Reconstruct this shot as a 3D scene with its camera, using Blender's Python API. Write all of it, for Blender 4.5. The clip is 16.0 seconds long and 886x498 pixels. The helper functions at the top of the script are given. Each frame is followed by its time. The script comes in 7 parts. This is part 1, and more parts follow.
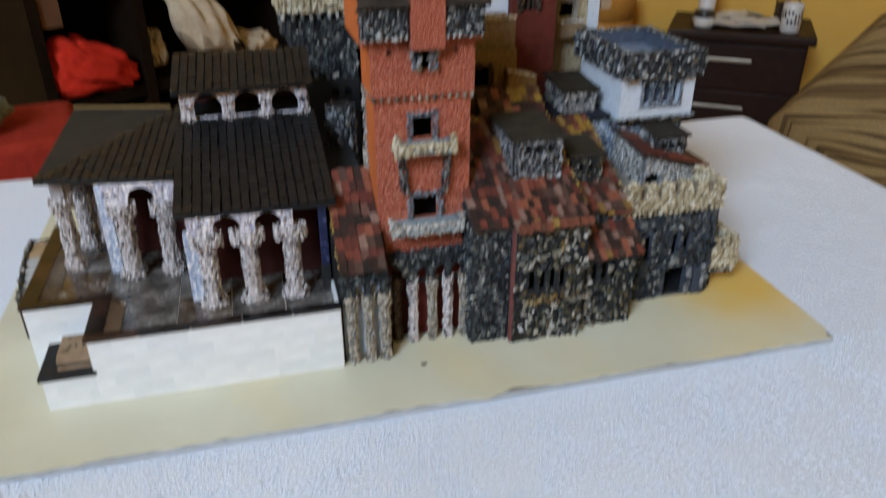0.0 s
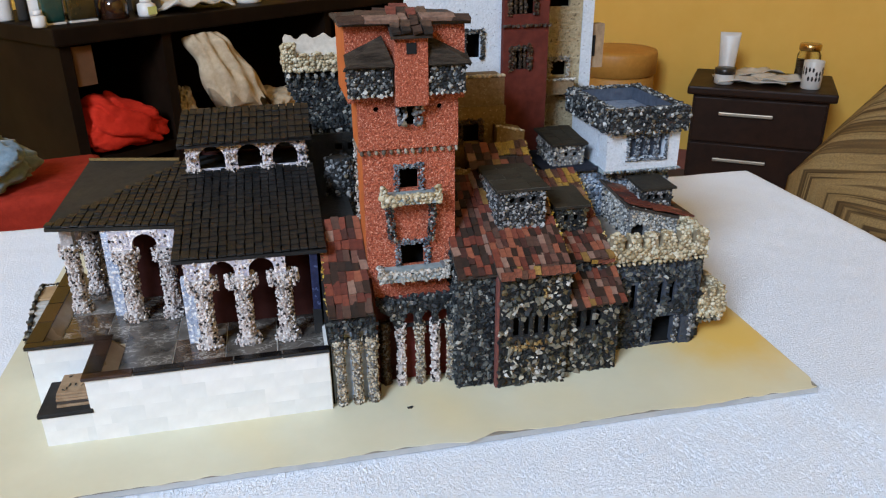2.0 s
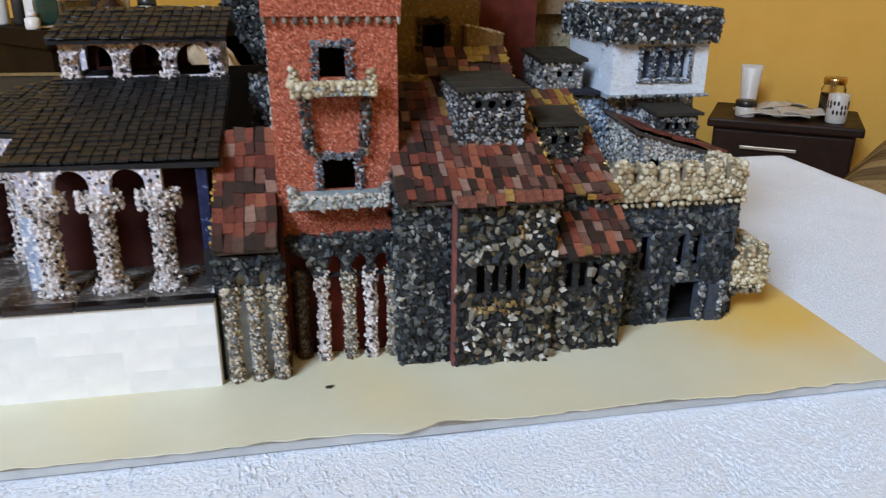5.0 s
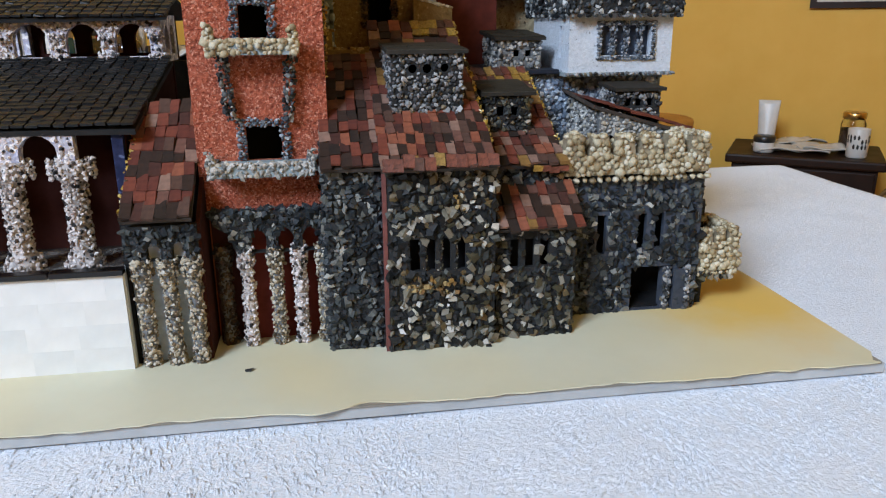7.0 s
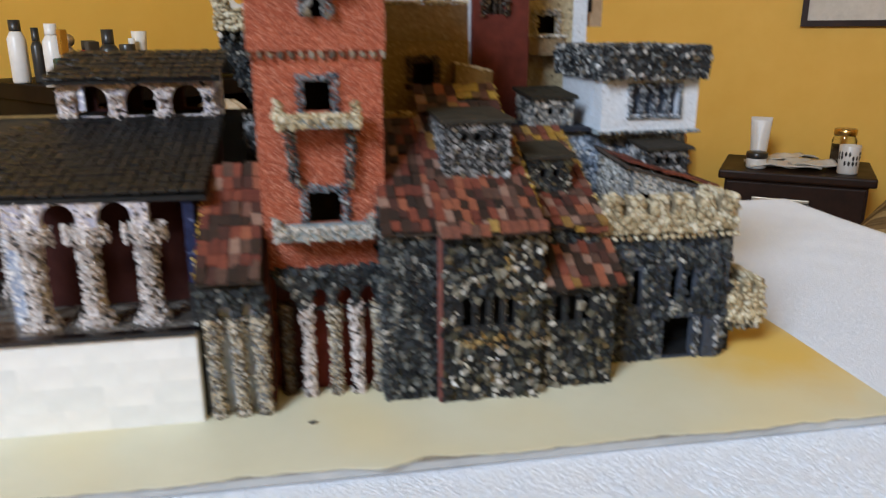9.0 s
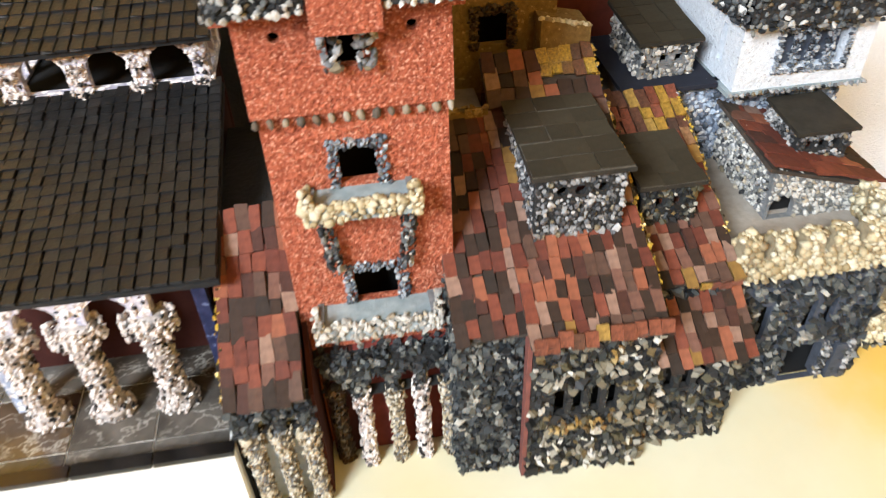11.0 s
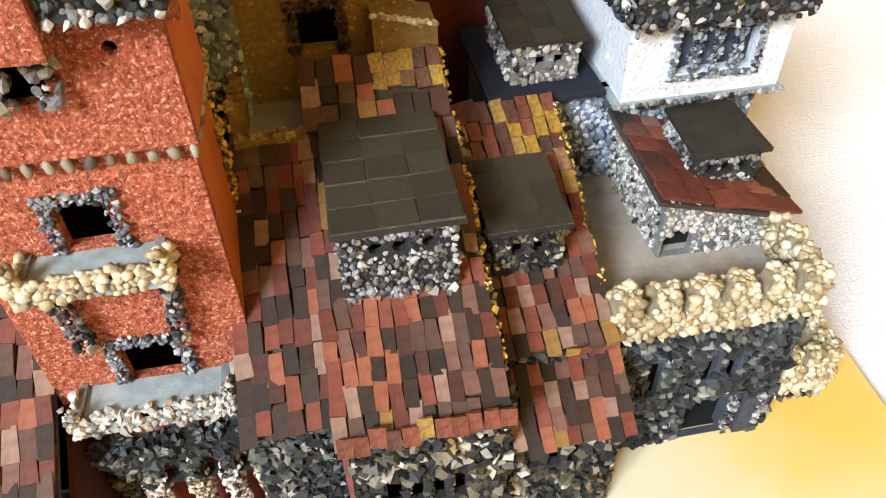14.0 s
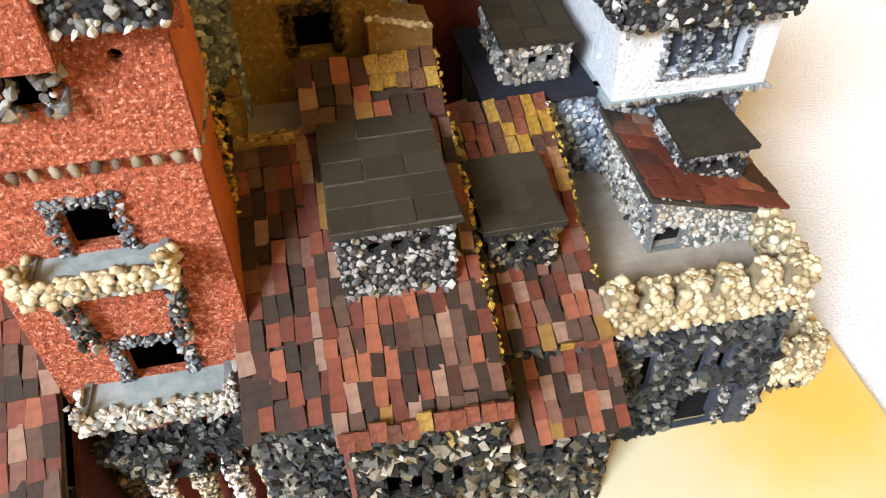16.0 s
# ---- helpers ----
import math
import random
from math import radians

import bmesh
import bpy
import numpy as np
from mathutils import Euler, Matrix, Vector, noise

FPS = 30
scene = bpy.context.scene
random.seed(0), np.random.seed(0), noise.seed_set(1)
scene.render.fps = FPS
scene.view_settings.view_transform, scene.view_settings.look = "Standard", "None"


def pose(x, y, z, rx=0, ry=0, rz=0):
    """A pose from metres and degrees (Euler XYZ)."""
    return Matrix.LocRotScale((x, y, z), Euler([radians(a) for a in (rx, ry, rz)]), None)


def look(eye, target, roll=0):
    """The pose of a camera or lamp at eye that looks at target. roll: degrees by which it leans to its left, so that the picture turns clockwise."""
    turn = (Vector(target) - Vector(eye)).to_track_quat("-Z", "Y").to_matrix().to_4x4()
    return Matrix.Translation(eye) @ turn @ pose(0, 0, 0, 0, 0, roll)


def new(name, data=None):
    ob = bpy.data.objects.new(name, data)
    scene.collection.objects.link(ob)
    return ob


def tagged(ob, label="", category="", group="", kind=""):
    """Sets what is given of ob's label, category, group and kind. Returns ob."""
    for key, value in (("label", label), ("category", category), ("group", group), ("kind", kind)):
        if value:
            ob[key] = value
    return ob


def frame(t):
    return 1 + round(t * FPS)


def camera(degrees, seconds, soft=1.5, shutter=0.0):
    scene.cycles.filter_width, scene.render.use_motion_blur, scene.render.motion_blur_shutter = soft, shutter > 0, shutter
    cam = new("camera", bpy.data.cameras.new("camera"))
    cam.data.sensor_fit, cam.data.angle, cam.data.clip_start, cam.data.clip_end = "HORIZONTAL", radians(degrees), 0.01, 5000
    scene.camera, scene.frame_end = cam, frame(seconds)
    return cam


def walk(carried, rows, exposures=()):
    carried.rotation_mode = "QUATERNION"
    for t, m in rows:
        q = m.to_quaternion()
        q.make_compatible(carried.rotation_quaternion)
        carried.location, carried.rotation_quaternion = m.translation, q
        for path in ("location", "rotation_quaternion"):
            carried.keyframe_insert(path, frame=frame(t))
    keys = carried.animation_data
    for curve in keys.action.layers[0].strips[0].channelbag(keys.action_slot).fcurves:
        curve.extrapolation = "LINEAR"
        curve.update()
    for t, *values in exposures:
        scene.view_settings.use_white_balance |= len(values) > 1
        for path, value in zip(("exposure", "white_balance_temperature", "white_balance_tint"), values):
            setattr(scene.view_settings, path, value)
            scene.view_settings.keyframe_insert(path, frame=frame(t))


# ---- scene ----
U = 0.40      # metres to one unit of the model plan
WATTS = 262.0
cam = camera(61.2, 16.0, 1.2, shutter=0.5)
PATH = [
    (0, (-0.259, -0.677, 0.501), (0.186, 1.037, -0.429), -0.0),
    (0.3, (-0.24, -0.698, 0.519), (0.189, 1.085, -0.279), -1.0),
    (0.5, (-0.24, -0.698, 0.519), (0.189, 1.085, -0.279), -1.0),
    (1, (-0.234, -0.716, 0.515), (0.181, 1.071, -0.28), -0.6),
    (1.5, (-0.227, -0.718, 0.511), (0.171, 1.073, -0.286), -1.0),
    (2, (-0.223, -0.718, 0.508), (0.169, 1.072, -0.293), -0.5),
    (2.5, (-0.223, -0.719, 0.508), (0.181, 1.072, -0.284), -0.4),
    (3, (-0.216, -0.719, 0.506), (0.193, 1.072, -0.285), -0.4),
    (3.5, (-0.199, -0.695, 0.478), (0.237, 1.082, -0.33), 0.5),
    (4, (-0.155, -0.625, 0.409), (0.218, 1.209, -0.295), -0.6),
    (4.5, (-0.146, -0.564, 0.349), (0.208, 1.28, -0.34), 0.5),
    (5, (-0.121, -0.557, 0.321), (0.238, 1.282, -0.379), 0.4),
    (5.2, (-0.108, -0.55, 0.308), (0.265, 1.295, -0.369), 0.2),
    (7.3, (-0.045, -0.545, 0.253), (0.256, 1.343, -0.334), -0.4),
    (7.5, (-0.046, -0.545, 0.254), (0.26, 1.343, -0.331), -0.4),
    (8, (-0.047, -0.547, 0.252), (0.261, 1.34, -0.337), -0.2),
    (8.5, (-0.044, -0.552, 0.251), (0.263, 1.335, -0.334), -0.5),
    (9, (-0.098, -0.562, 0.302), (0.231, 1.329, -0.26), -0.2),
    (9.2, (-0.139, -0.562, 0.339), (0.238, 1.304, -0.276), 0.5),
    (11.3, (-0.071, -0.254, 0.481), (0.118, 1.232, -0.844), -2.9),
    (11.5, (-0.053, -0.231, 0.479), (0.156, 1.24, -0.86), -2.3),
    (12, (-0.011, -0.219, 0.466), (0.201, 1.242, -0.884), -2.0),
    (12.5, (0.004, -0.211, 0.455), (0.234, 1.233, -0.909), -1.4),
    (13, (0.016, -0.21, 0.455), (0.25, 1.233, -0.91), -1.3),
    (13.5, (0.014, -0.204, 0.449), (0.255, 1.229, -0.925), -1.0),
    (14, (0.017, -0.21, 0.455), (0.251, 1.234, -0.909), -1.8),
    (14.5, (0.016, -0.213, 0.458), (0.261, 1.219, -0.917), -1.3),
    (15, (0.015, -0.209, 0.457), (0.257, 1.226, -0.914), -1.4),
    (15.5, (0.013, -0.211, 0.457), (0.254, 1.231, -0.908), -1.3),
    (16, (0.014, -0.215, 0.462), (0.266, 1.217, -0.911), -1.8),
]
EXPOSURES = [(0, -1.1, 5280, 7), (0.5, -0.84, 5520, 9), (1.2, -0.77, 5300, 8), (8.6, -0.78, 5280, 8), (9.2, -0.82, 5780, 8), (11.3, 0.30, 6150, 8), (11.6, 0.33, 6150, 8), (12.1, 0.42, 6150, 8), (13.2, 0.28, 6150, 8), (16, 0.28, 6150, 8)]
walk(cam, [(t, look(Vector(eye) * U, Vector(target) * U, roll)) for t, eye, target, roll in PATH], EXPOSURES)

# ---- light ----
world = bpy.data.worlds.new("sky")
scene.world = world
world.use_nodes = True
wn = world.node_tree.nodes
sky = wn.new("ShaderNodeTexSky")
sky.sky_type, sky.sun_disc = "NISHITA", False
sky.sun_elevation, sky.sun_rotation = radians(40), radians(205)
world.node_tree.links.new(sky.outputs[0], wn["Background"].inputs[0])
wn["Background"].inputs[1].default_value = 0.12

# room plan, in model units: yellow walls behind the nightstand (B) and the dresser (A)
FLOOR, CEIL = -2.25, 6.4
CORNER = Vector((2.61, 8.43, 0))
DB = Vector((0.82, -0.572, 0)).normalized()      # along wall B
NB = Vector((-0.572, -0.82, 0)).normalized()     # wall B into the room
DA = Vector((-0.755, -0.656, 0)).normalized()    # along wall A
NA = Vector((0.656, -0.755, 0)).normalized()     # wall A into the room
LA, LB = 15.0, 6.8


def area_lamp(name, at, toward, w, h, watts, colour):
    lamp = bpy.data.lights.new(name, "AREA")
    lamp.shape, lamp.size, lamp.size_y, lamp.energy, lamp.color = "RECTANGLE", w * U, h * U, watts, colour
    ob = new(name, lamp)
    ob.matrix_world = look(Vector(at) * U, Vector(toward) * U)
    return ob


WIN_SIDE = 1.75      # of the window along wall B
WIN_AT = CORNER + DB * WIN_SIDE + NB * (LA - 0.02)
WIN_W, WIN_Z0, WIN_Z1 = 2.8, 3.4, 6.2
area_lamp("window_daylight", WIN_AT + Vector((0, 0, (WIN_Z0 + WIN_Z1) / 2)), WIN_AT - NB * 3 + Vector((0, 0, (WIN_Z0 + WIN_Z1) / 2)), WIN_W - 0.3, WIN_Z1 - WIN_Z0 - 0.2, WATTS, (0.93, 0.97, 1.0))

# ---- materials ----
def _ramp(nt, fac, stops, constant=False):
    r = nt.nodes.new("ShaderNodeValToRGB")
    r.color_ramp.interpolation = "CONSTANT" if constant else "LINEAR"
    e = r.color_ramp.elements
    while len(e) < len(stops):
        e.new(0.5)
    for el, (p, c) in zip(e, stops):
        el.position, el.color = p, (*c, 1)
    nt.links.new(fac, r.inputs[0])
    return r.outputs[0]


def _mix(nt, fac, a, b, kind="MIX"):
    m = nt.nodes.new("ShaderNodeMix")
    m.data_type, m.blend_type = "RGBA", kind
    for sock, v in ((m.inputs[0], fac), (m.inputs[6], a), (m.inputs[7], b)):
        if isinstance(v, (int, float)):
            sock.default_value = v
        elif isinstance(v, tuple):
            sock.default_value = (*v, 1)
        else:
            nt.links.new(v, sock)
    return m.outputs[2]


def _noise(nt, scale, detail=4.0, rough=0.6, vec=None):
    n = nt.nodes.new("ShaderNodeTexNoise")
    n.inputs["Scale"].default_value, n.inputs["Detail"].default_value, n.inputs["Roughness"].default_value = scale, detail, rough
    nt.links.new(vec if vec is not None else nt.nodes["coord"].outputs["Object"], n.inputs["Vector"])
    return n.outputs["Fac"]


def _start(name):
    m = bpy.data.materials.new(name)
    m.use_nodes = True
    nt = m.node_tree
    c = nt.nodes.new("ShaderNodeTexCoord")
    c.name = "coord"
    return m, nt, nt.nodes["Principled BSDF"]


def _bump(nt, bsdf, height, strength, dist):
    b = nt.nodes.new("ShaderNodeBump")
    b.inputs["Strength"].default_value, b.inputs["Distance"].default_value = strength, dist
    nt.links.new(height, b.inputs["Height"])
    nt.links.new(b.outputs[0], bsdf.inputs["Normal"])


def surface(name, lo, hi, scale=40, rough=0.7, bump=0.3, dist=0.001, big=6, spot=None, metal=0.0, spec=0.5, sheen=0.0, blotch=0.35):
    """Two colours mixed by fine grain, with slow blotches, relief and uneven gloss."""
    m, nt, b = _start(name)
    fine, slow = _noise(nt, scale, 6), _noise(nt, big, 3)
    col = _ramp(nt, fine, [(0.3, lo), (0.7, hi)])
    col = _mix(nt, _ramp(nt, slow, [(0.35, (0.0, 0.0, 0.0)), (0.7, (blotch,) * 3)]), col, tuple(0.5 * a + 0.1 * c for a, c in zip(lo, hi)))
    if spot:
        s = _noise(nt, spot[0], 2)
        col = _mix(nt, _ramp(nt, s, [(spot[2], (0, 0, 0)), (spot[2] + (spot[3] if len(spot) > 3 else 0.06), (1, 1, 1))]), col, spot[1])
    nt.links.new(col, b.inputs["Base Color"])
    r = _ramp(nt, slow, [(0.3, (rough - 0.1,) * 3), (0.7, (min(1, rough + 0.1),) * 3)])
    nt.links.new(r, b.inputs["Roughness"])
    b.inputs["Metallic"].default_value = metal
    b.inputs["Specular IOR Level"].default_value = spec
    b.inputs["Sheen Weight"].default_value = sheen
    if bump:
        _bump(nt, b, fine, bump, dist)
    return m


def grainy(name, lo, hi):
    """Split, weathered wood: long dark grain lines, deep relief."""
    m, nt, b = _start(name)
    vm = nt.nodes.new("ShaderNodeVectorMath")
    vm.operation = "MULTIPLY"
    vm.inputs[1].default_value = (0.22, 1.0, 1.6)
    nt.links.new(nt.nodes["coord"].outputs["Object"], vm.inputs[0])
    n = _noise(nt, 420, 6, 0.7, vm.outputs[0])
    nt.links.new(_ramp(nt, n, [(0.36, lo), (0.52, tuple(0.6 * c for c in hi)), (0.68, hi)]), b.inputs["Base Color"])
    b.inputs["Roughness"].default_value = 0.85
    b.inputs["Specular IOR Level"].default_value = 0.2
    _bump(nt, b, n, 1.0, 0.003)
    return m


def pieces(name, stops, joined=False, rough=0.6, grain=900, bump=0.35, dark=0.55, spec=0.4, vein=0):
    """Each loose piece takes a colour of its own from the stops; fine mottling on top."""
    m, nt, b = _start(name)
    if joined:
        fac = nt.nodes.new("ShaderNodeNewGeometry").outputs["Random Per Island"]
    else:
        fac = nt.nodes.new("ShaderNodeObjectInfo").outputs["Random"]
    col = _ramp(nt, fac, stops, True)
    n = _noise(nt, grain, 5)
    col = _mix(nt, _ramp(nt, n, [(0.35, (0, 0, 0)), (0.75, (1, 1, 1))]), _mix(nt, 1.0, col, (dark,) * 3, "MULTIPLY"), col)
    if vein:
        vm = nt.nodes.new("ShaderNodeVectorMath")
        vm.operation = "MULTIPLY"
        vm.inputs[1].default_value = (0.75, 1.2, 1.0)
        nt.links.new(nt.nodes.new("ShaderNodeNewGeometry").outputs["Position"], vm.inputs[0])
        v = _noise(nt, vein, 4, 0.6, vm.outputs[0])
        col = _mix(nt, _ramp(nt, v, [(0.47, (0, 0, 0)), (0.5, (0.6, 0.6, 0.6)), (0.53, (0, 0, 0))]), col, _mix(nt, _ramp(nt, _noise(nt, vein * 0.5, 2), [(0.42, (0, 0, 0)), (0.62, (1, 1, 1))]), col, (0.46, 0.44, 0.40)))
    nt.links.new(col, b.inputs["Base Color"])
    b.inputs["Roughness"].default_value = rough
    b.inputs["Specular IOR Level"].default_value = spec
    _bump(nt, b, n, bump, 0.0006)
    return m


DARK = [(0, (0.006, 0.007, 0.008)), (0.24, (0.014, 0.015, 0.016)), (0.40, (0.030, 0.032, 0.027)), (0.52, (0.075, 0.064, 0.032)), (0.62, (0.105, 0.105, 0.088)), (0.72, (0.19, 0.170, 0.120)), (0.80, (0.13, 0.090, 0.034)), (0.86, (0.31, 0.29, 0.235)), (0.94, (0.56, 0.53, 0.46))]
BLUE = [(0, (0.008, 0.010, 0.013)), (0.26, (0.018, 0.022, 0.026)), (0.48, (0.036, 0.042, 0.046)), (0.64, (0.065, 0.072, 0.070)), (0.78, (0.12, 0.125, 0.115)), (0.89, (0.22, 0.22, 0.20)), (0.96, (0.45, 0.44, 0.39))]
LIGHT = [(0, (0.02099, 0.0221, 0.02431)), (0.18, (0.06103, 0.06281, 0.0674)), (0.36, (0.1538, 0.1564, 0.1641)), (0.58, (0.2882, 0.2924, 0.2958)), (0.80, (0.4488, 0.4488, 0.4488)), (0.94, (0.2218, 0.1827, 0.119))]
CREAM = [(0, (0.34, 0.265, 0.14)), (0.2, (0.50, 0.42, 0.26)), (0.45, (0.61, 0.54, 0.37)), (0.75, (0.70, 0.645, 0.49)), (0.95, (0.26, 0.20, 0.11))]
PINKISH = [(0, (0.012, 0.010, 0.011)), (0.13, (0.10, 0.085, 0.08)), (0.17, (0.60, 0.525, 0.49)), (0.42, (0.77, 0.70, 0.675)), (0.74, (0.85, 0.81, 0.79)), (0.96, (0.38, 0.28, 0.23))]
GREYW = [(0, (0.15, 0.150, 0.138)), (0.16, (0.37, 0.358, 0.325)), (0.42, (0.53, 0.512, 0.470)), (0.7, (0.66, 0.640, 0.595)), (0.9, (0.42, 0.365, 0.275))]
TILES = [(0, (0.112, 0.031, 0.020)), (0.14, (0.165, 0.046, 0.027)), (0.27, (0.060, 0.024, 0.018)), (0.38, (0.034, 0.019, 0.013)), (0.50, (0.245, 0.084, 0.045)), (0.58, (0.245, 0.150, 0.112)), (0.67, (0.024, 0.0155, 0.0115)), (0.80, (0.086, 0.047, 0.034)), (0.90, (0.145, 0.070, 0.051)), (0.985, (0.23, 0.13, 0.035))]
FOIL = [(0, (0.50, 0.32, 0.03)), (0.24, (0.16, 0.06, 0.03)), (0.5, (0.44, 0.27, 0.025)), (0.68, (0.10, 0.045, 0.03)), (0.80, (0.54, 0.36, 0.045)), (0.92, (0.20, 0.10, 0.035))]
CORBEL = [(0, (0.15, 0.11, 0.075)), (0.35, (0.30, 0.25, 0.18)), (0.7, (0.10, 0.08, 0.06)), (0.88, (0.40, 0.36, 0.29))]
PARAPET = [(0, (0.009, 0.010, 0.012)), (0.22, (0.022, 0.025, 0.029)), (0.42, (0.05, 0.055, 0.06)), (0.56, (0.11, 0.12, 0.125)), (0.68, (0.20, 0.205, 0.20)), (0.80, (0.36, 0.36, 0.34)), (0.90, (0.13, 0.095, 0.05)), (0.94, (0.58, 0.58, 0.56))]
GOLD = [(0, (0.45, 0.28, 0.03)), (0.3, (0.60, 0.40, 0.05)), (0.55, (0.16, 0.09, 0.02)), (0.72, (0.05, 0.032, 0.015)), (0.88, (0.68, 0.52, 0.16))]
GOLDT = [(0, (0.16, 0.05, 0.03)), (0.22, (0.10, 0.045, 0.03)), (0.42, (0.34, 0.20, 0.035)), (0.53, (0.20, 0.065, 0.04)), (0.75, (0.33, 0.21, 0.055)), (0.82, (0.26, 0.14, 0.07)), (0.92, (0.07, 0.04, 0.03))]
STEEL = [(0, (0.03, 0.036, 0.048)), (0.2, (0.10, 0.12, 0.15)), (0.45, (0.20, 0.23, 0.27)), (0.7, (0.34, 0.37, 0.41)), (0.9, (0.52, 0.54, 0.56))]
OCHRE = [(0, (0.20, 0.11, 0.03)), (0.3, (0.33, 0.20, 0.05)), (0.55, (0.12, 0.08, 0.035)), (0.75, (0.42, 0.30, 0.12))]
SKYSTONE = [(0, (0.06, 0.075, 0.10)), (0.2, (0.18, 0.22, 0.29)), (0.45, (0.33, 0.39, 0.48)), (0.7, (0.50, 0.55, 0.62)), (0.92, (0.66, 0.68, 0.70))]
RUST = [(0, (0.030, 0.018, 0.010)), (0.4, (0.055, 0.032, 0.016)), (0.7, (0.10, 0.060, 0.025)), (0.9, (0.022, 0.015, 0.010))]
SHELL = [(0, (0.20, 0.150, 0.085)), (0.20, (0.42, 0.355, 0.245)), (0.45, (0.54, 0.485, 0.375)), (0.72, (0.62, 0.58, 0.50)), (0.88, (0.09, 0.070, 0.045))]
PALE = [(0, (0.46, 0.44, 0.38)), (0.3, (0.62, 0.58, 0.46)), (0.55, (0.34, 0.34, 0.32)), (0.75, (0.66, 0.65, 0.62))]
SHINGLE = [(0, (0.0105, 0.0103, 0.0110)), (0.3, (0.0125, 0.0123, 0.0128)), (0.6, (0.0145, 0.0141, 0.0144)), (0.85, (0.0175, 0.0170, 0.0170))]
SLATE = [(0, (0.065, 0.038, 0.027)), (0.26, (0.030, 0.022, 0.018)), (0.44, (0.10, 0.062, 0.042)), (0.62, (0.13, 0.082, 0.056)), (0.76, (0.19, 0.060, 0.040)), (0.88, (0.24, 0.15, 0.11))]
WHITEB = [(0, (0.70, 0.71, 0.70)), (0.3, (0.73, 0.735, 0.72)), (0.6, (0.75, 0.75, 0.735)), (0.85, (0.72, 0.72, 0.70))]
MARBLE = [(0, (0.080, 0.068, 0.058)), (0.3, (0.13, 0.115, 0.10)), (0.55, (0.19, 0.176, 0.16)), (0.85, (0.10, 0.066, 0.042))]

M = {}
for key, stops, kw in (("dark", DARK, {}), ("blue", BLUE, {}), ("light", LIGHT, {}), ("cream", CREAM, {}), ("ochre", OCHRE, {}), ("rust", RUST, {}), ("skystone", SKYSTONE, {}), ("shell", SHELL, {}), ("steel", STEEL, {}), ("pale", PALE, {}), ("pinkish", PINKISH, {}), ("greyw", GREYW, {}),
                       ("tile", TILES, dict(rough=0.68, grain=500, dark=0.65, spec=0.28)), ("shingle", SHINGLE, dict(rough=0.46, grain=700, dark=0.6, spec=0.42)),
                       ("goldtile", GOLDT, dict(rough=0.4, grain=1100, dark=0.4, spec=0.35)), ("foil", FOIL, dict(rough=0.28, grain=1700, dark=0.25, bump=0.7, spec=0.8)), ("grit", GOLD, dict(rough=0.3, spec=0.7)), ("corbelstone", CORBEL, {}), ("grain", PARAPET, {}),
                       ("slate", SLATE, dict(rough=0.75, grain=450, dark=0.5, spec=0.2)), ("whiteb", WHITEB, dict(rough=0.5, grain=70, dark=0.86, bump=0.15)), ("marble", MARBLE, dict(rough=0.16, grain=70, dark=0.35, bump=0.03, spec=0.9, vein=150))):
    M[key] = pieces(key + "_pieces", stops, False, **kw)
    M[key + "_j"] = pieces(key + "_pieces_joined", stops, True, **kw)
M["mortar_slate"] = surface("slate_blue_mortar", (0.022, 0.028, 0.042), (0.05, 0.06, 0.085), 400, 0.85, 0.5, 0.001, 25)
M["mortar"] = surface("dark_mortar", (0.006, 0.0065, 0.007), (0.014, 0.014, 0.014), 500, 0.85, 0.6, 0.0015, 30)
M["lime"] = surface("pale_lime_plaster", (0.46, 0.41, 0.34), (0.62, 0.57, 0.49), 300, 0.85, 0.4, 0.001, 25)
M["stepstone"] = surface("pale_step_stone", (0.30, 0.29, 0.27), (0.52, 0.50, 0.46), 120, 0.6, 0.2, 0.0005, 30)
M["sandstone"] = surface("tan_sandstone", (0.26, 0.17, 0.085), (0.44, 0.31, 0.17), 160, 0.6, 0.2, 0.0005, 30)
M["kerbstone"] = pieces("dark_coping_marble", [(0, (0.014, 0.010, 0.009)), (0.3, (0.030, 0.017, 0.012)), (0.5, (0.011, 0.010, 0.010)), (0.7, (0.052, 0.026, 0.016)), (0.88, (0.020, 0.014, 0.012))], False, rough=0.2, grain=90, dark=0.3, bump=0.03, spec=0.5)
M["marble_dark"] = surface("dark_brown_marble", (0.012, 0.008, 0.006), (0.068, 0.042, 0.027), 90, 0.3, 0.05, 0.0005, 20)
M["beige_marble"] = surface("polished_beige_marble", (0.20, 0.145, 0.08), (0.34, 0.27, 0.17), 70, 0.25, 0.05, 0.0004, 25, spec=0.7)
M["bluepale"] = surface("pale_blue_plaster", (0.22, 0.27, 0.41), (0.55, 0.59, 0.68), 420, 0.85, 1.0, 0.0015, 30, spot=(620, (0.78, 0.77, 0.77), 0.53))
M["slateblue"] = surface("slate_blue_plaster", (0.030, 0.040, 0.066), (0.065, 0.082, 0.12), 260, 0.85, 0.4, 0.001, 30)
M["bluewhite"] = surface("bluish_white_plaster", (0.34, 0.42, 0.53), (0.55, 0.63, 0.75), 300, 0.85, 0.6, 0.001, 30)
M["mortar_light"] = surface("grey_mortar", (0.10, 0.105, 0.11), (0.20, 0.205, 0.21), 500, 0.85, 0.5, 0.001, 30)
M["mortar_blue"] = surface("bluish_mortar", (0.085, 0.11, 0.155), (0.18, 0.21, 0.27), 400, 0.85, 0.5, 0.001, 25)
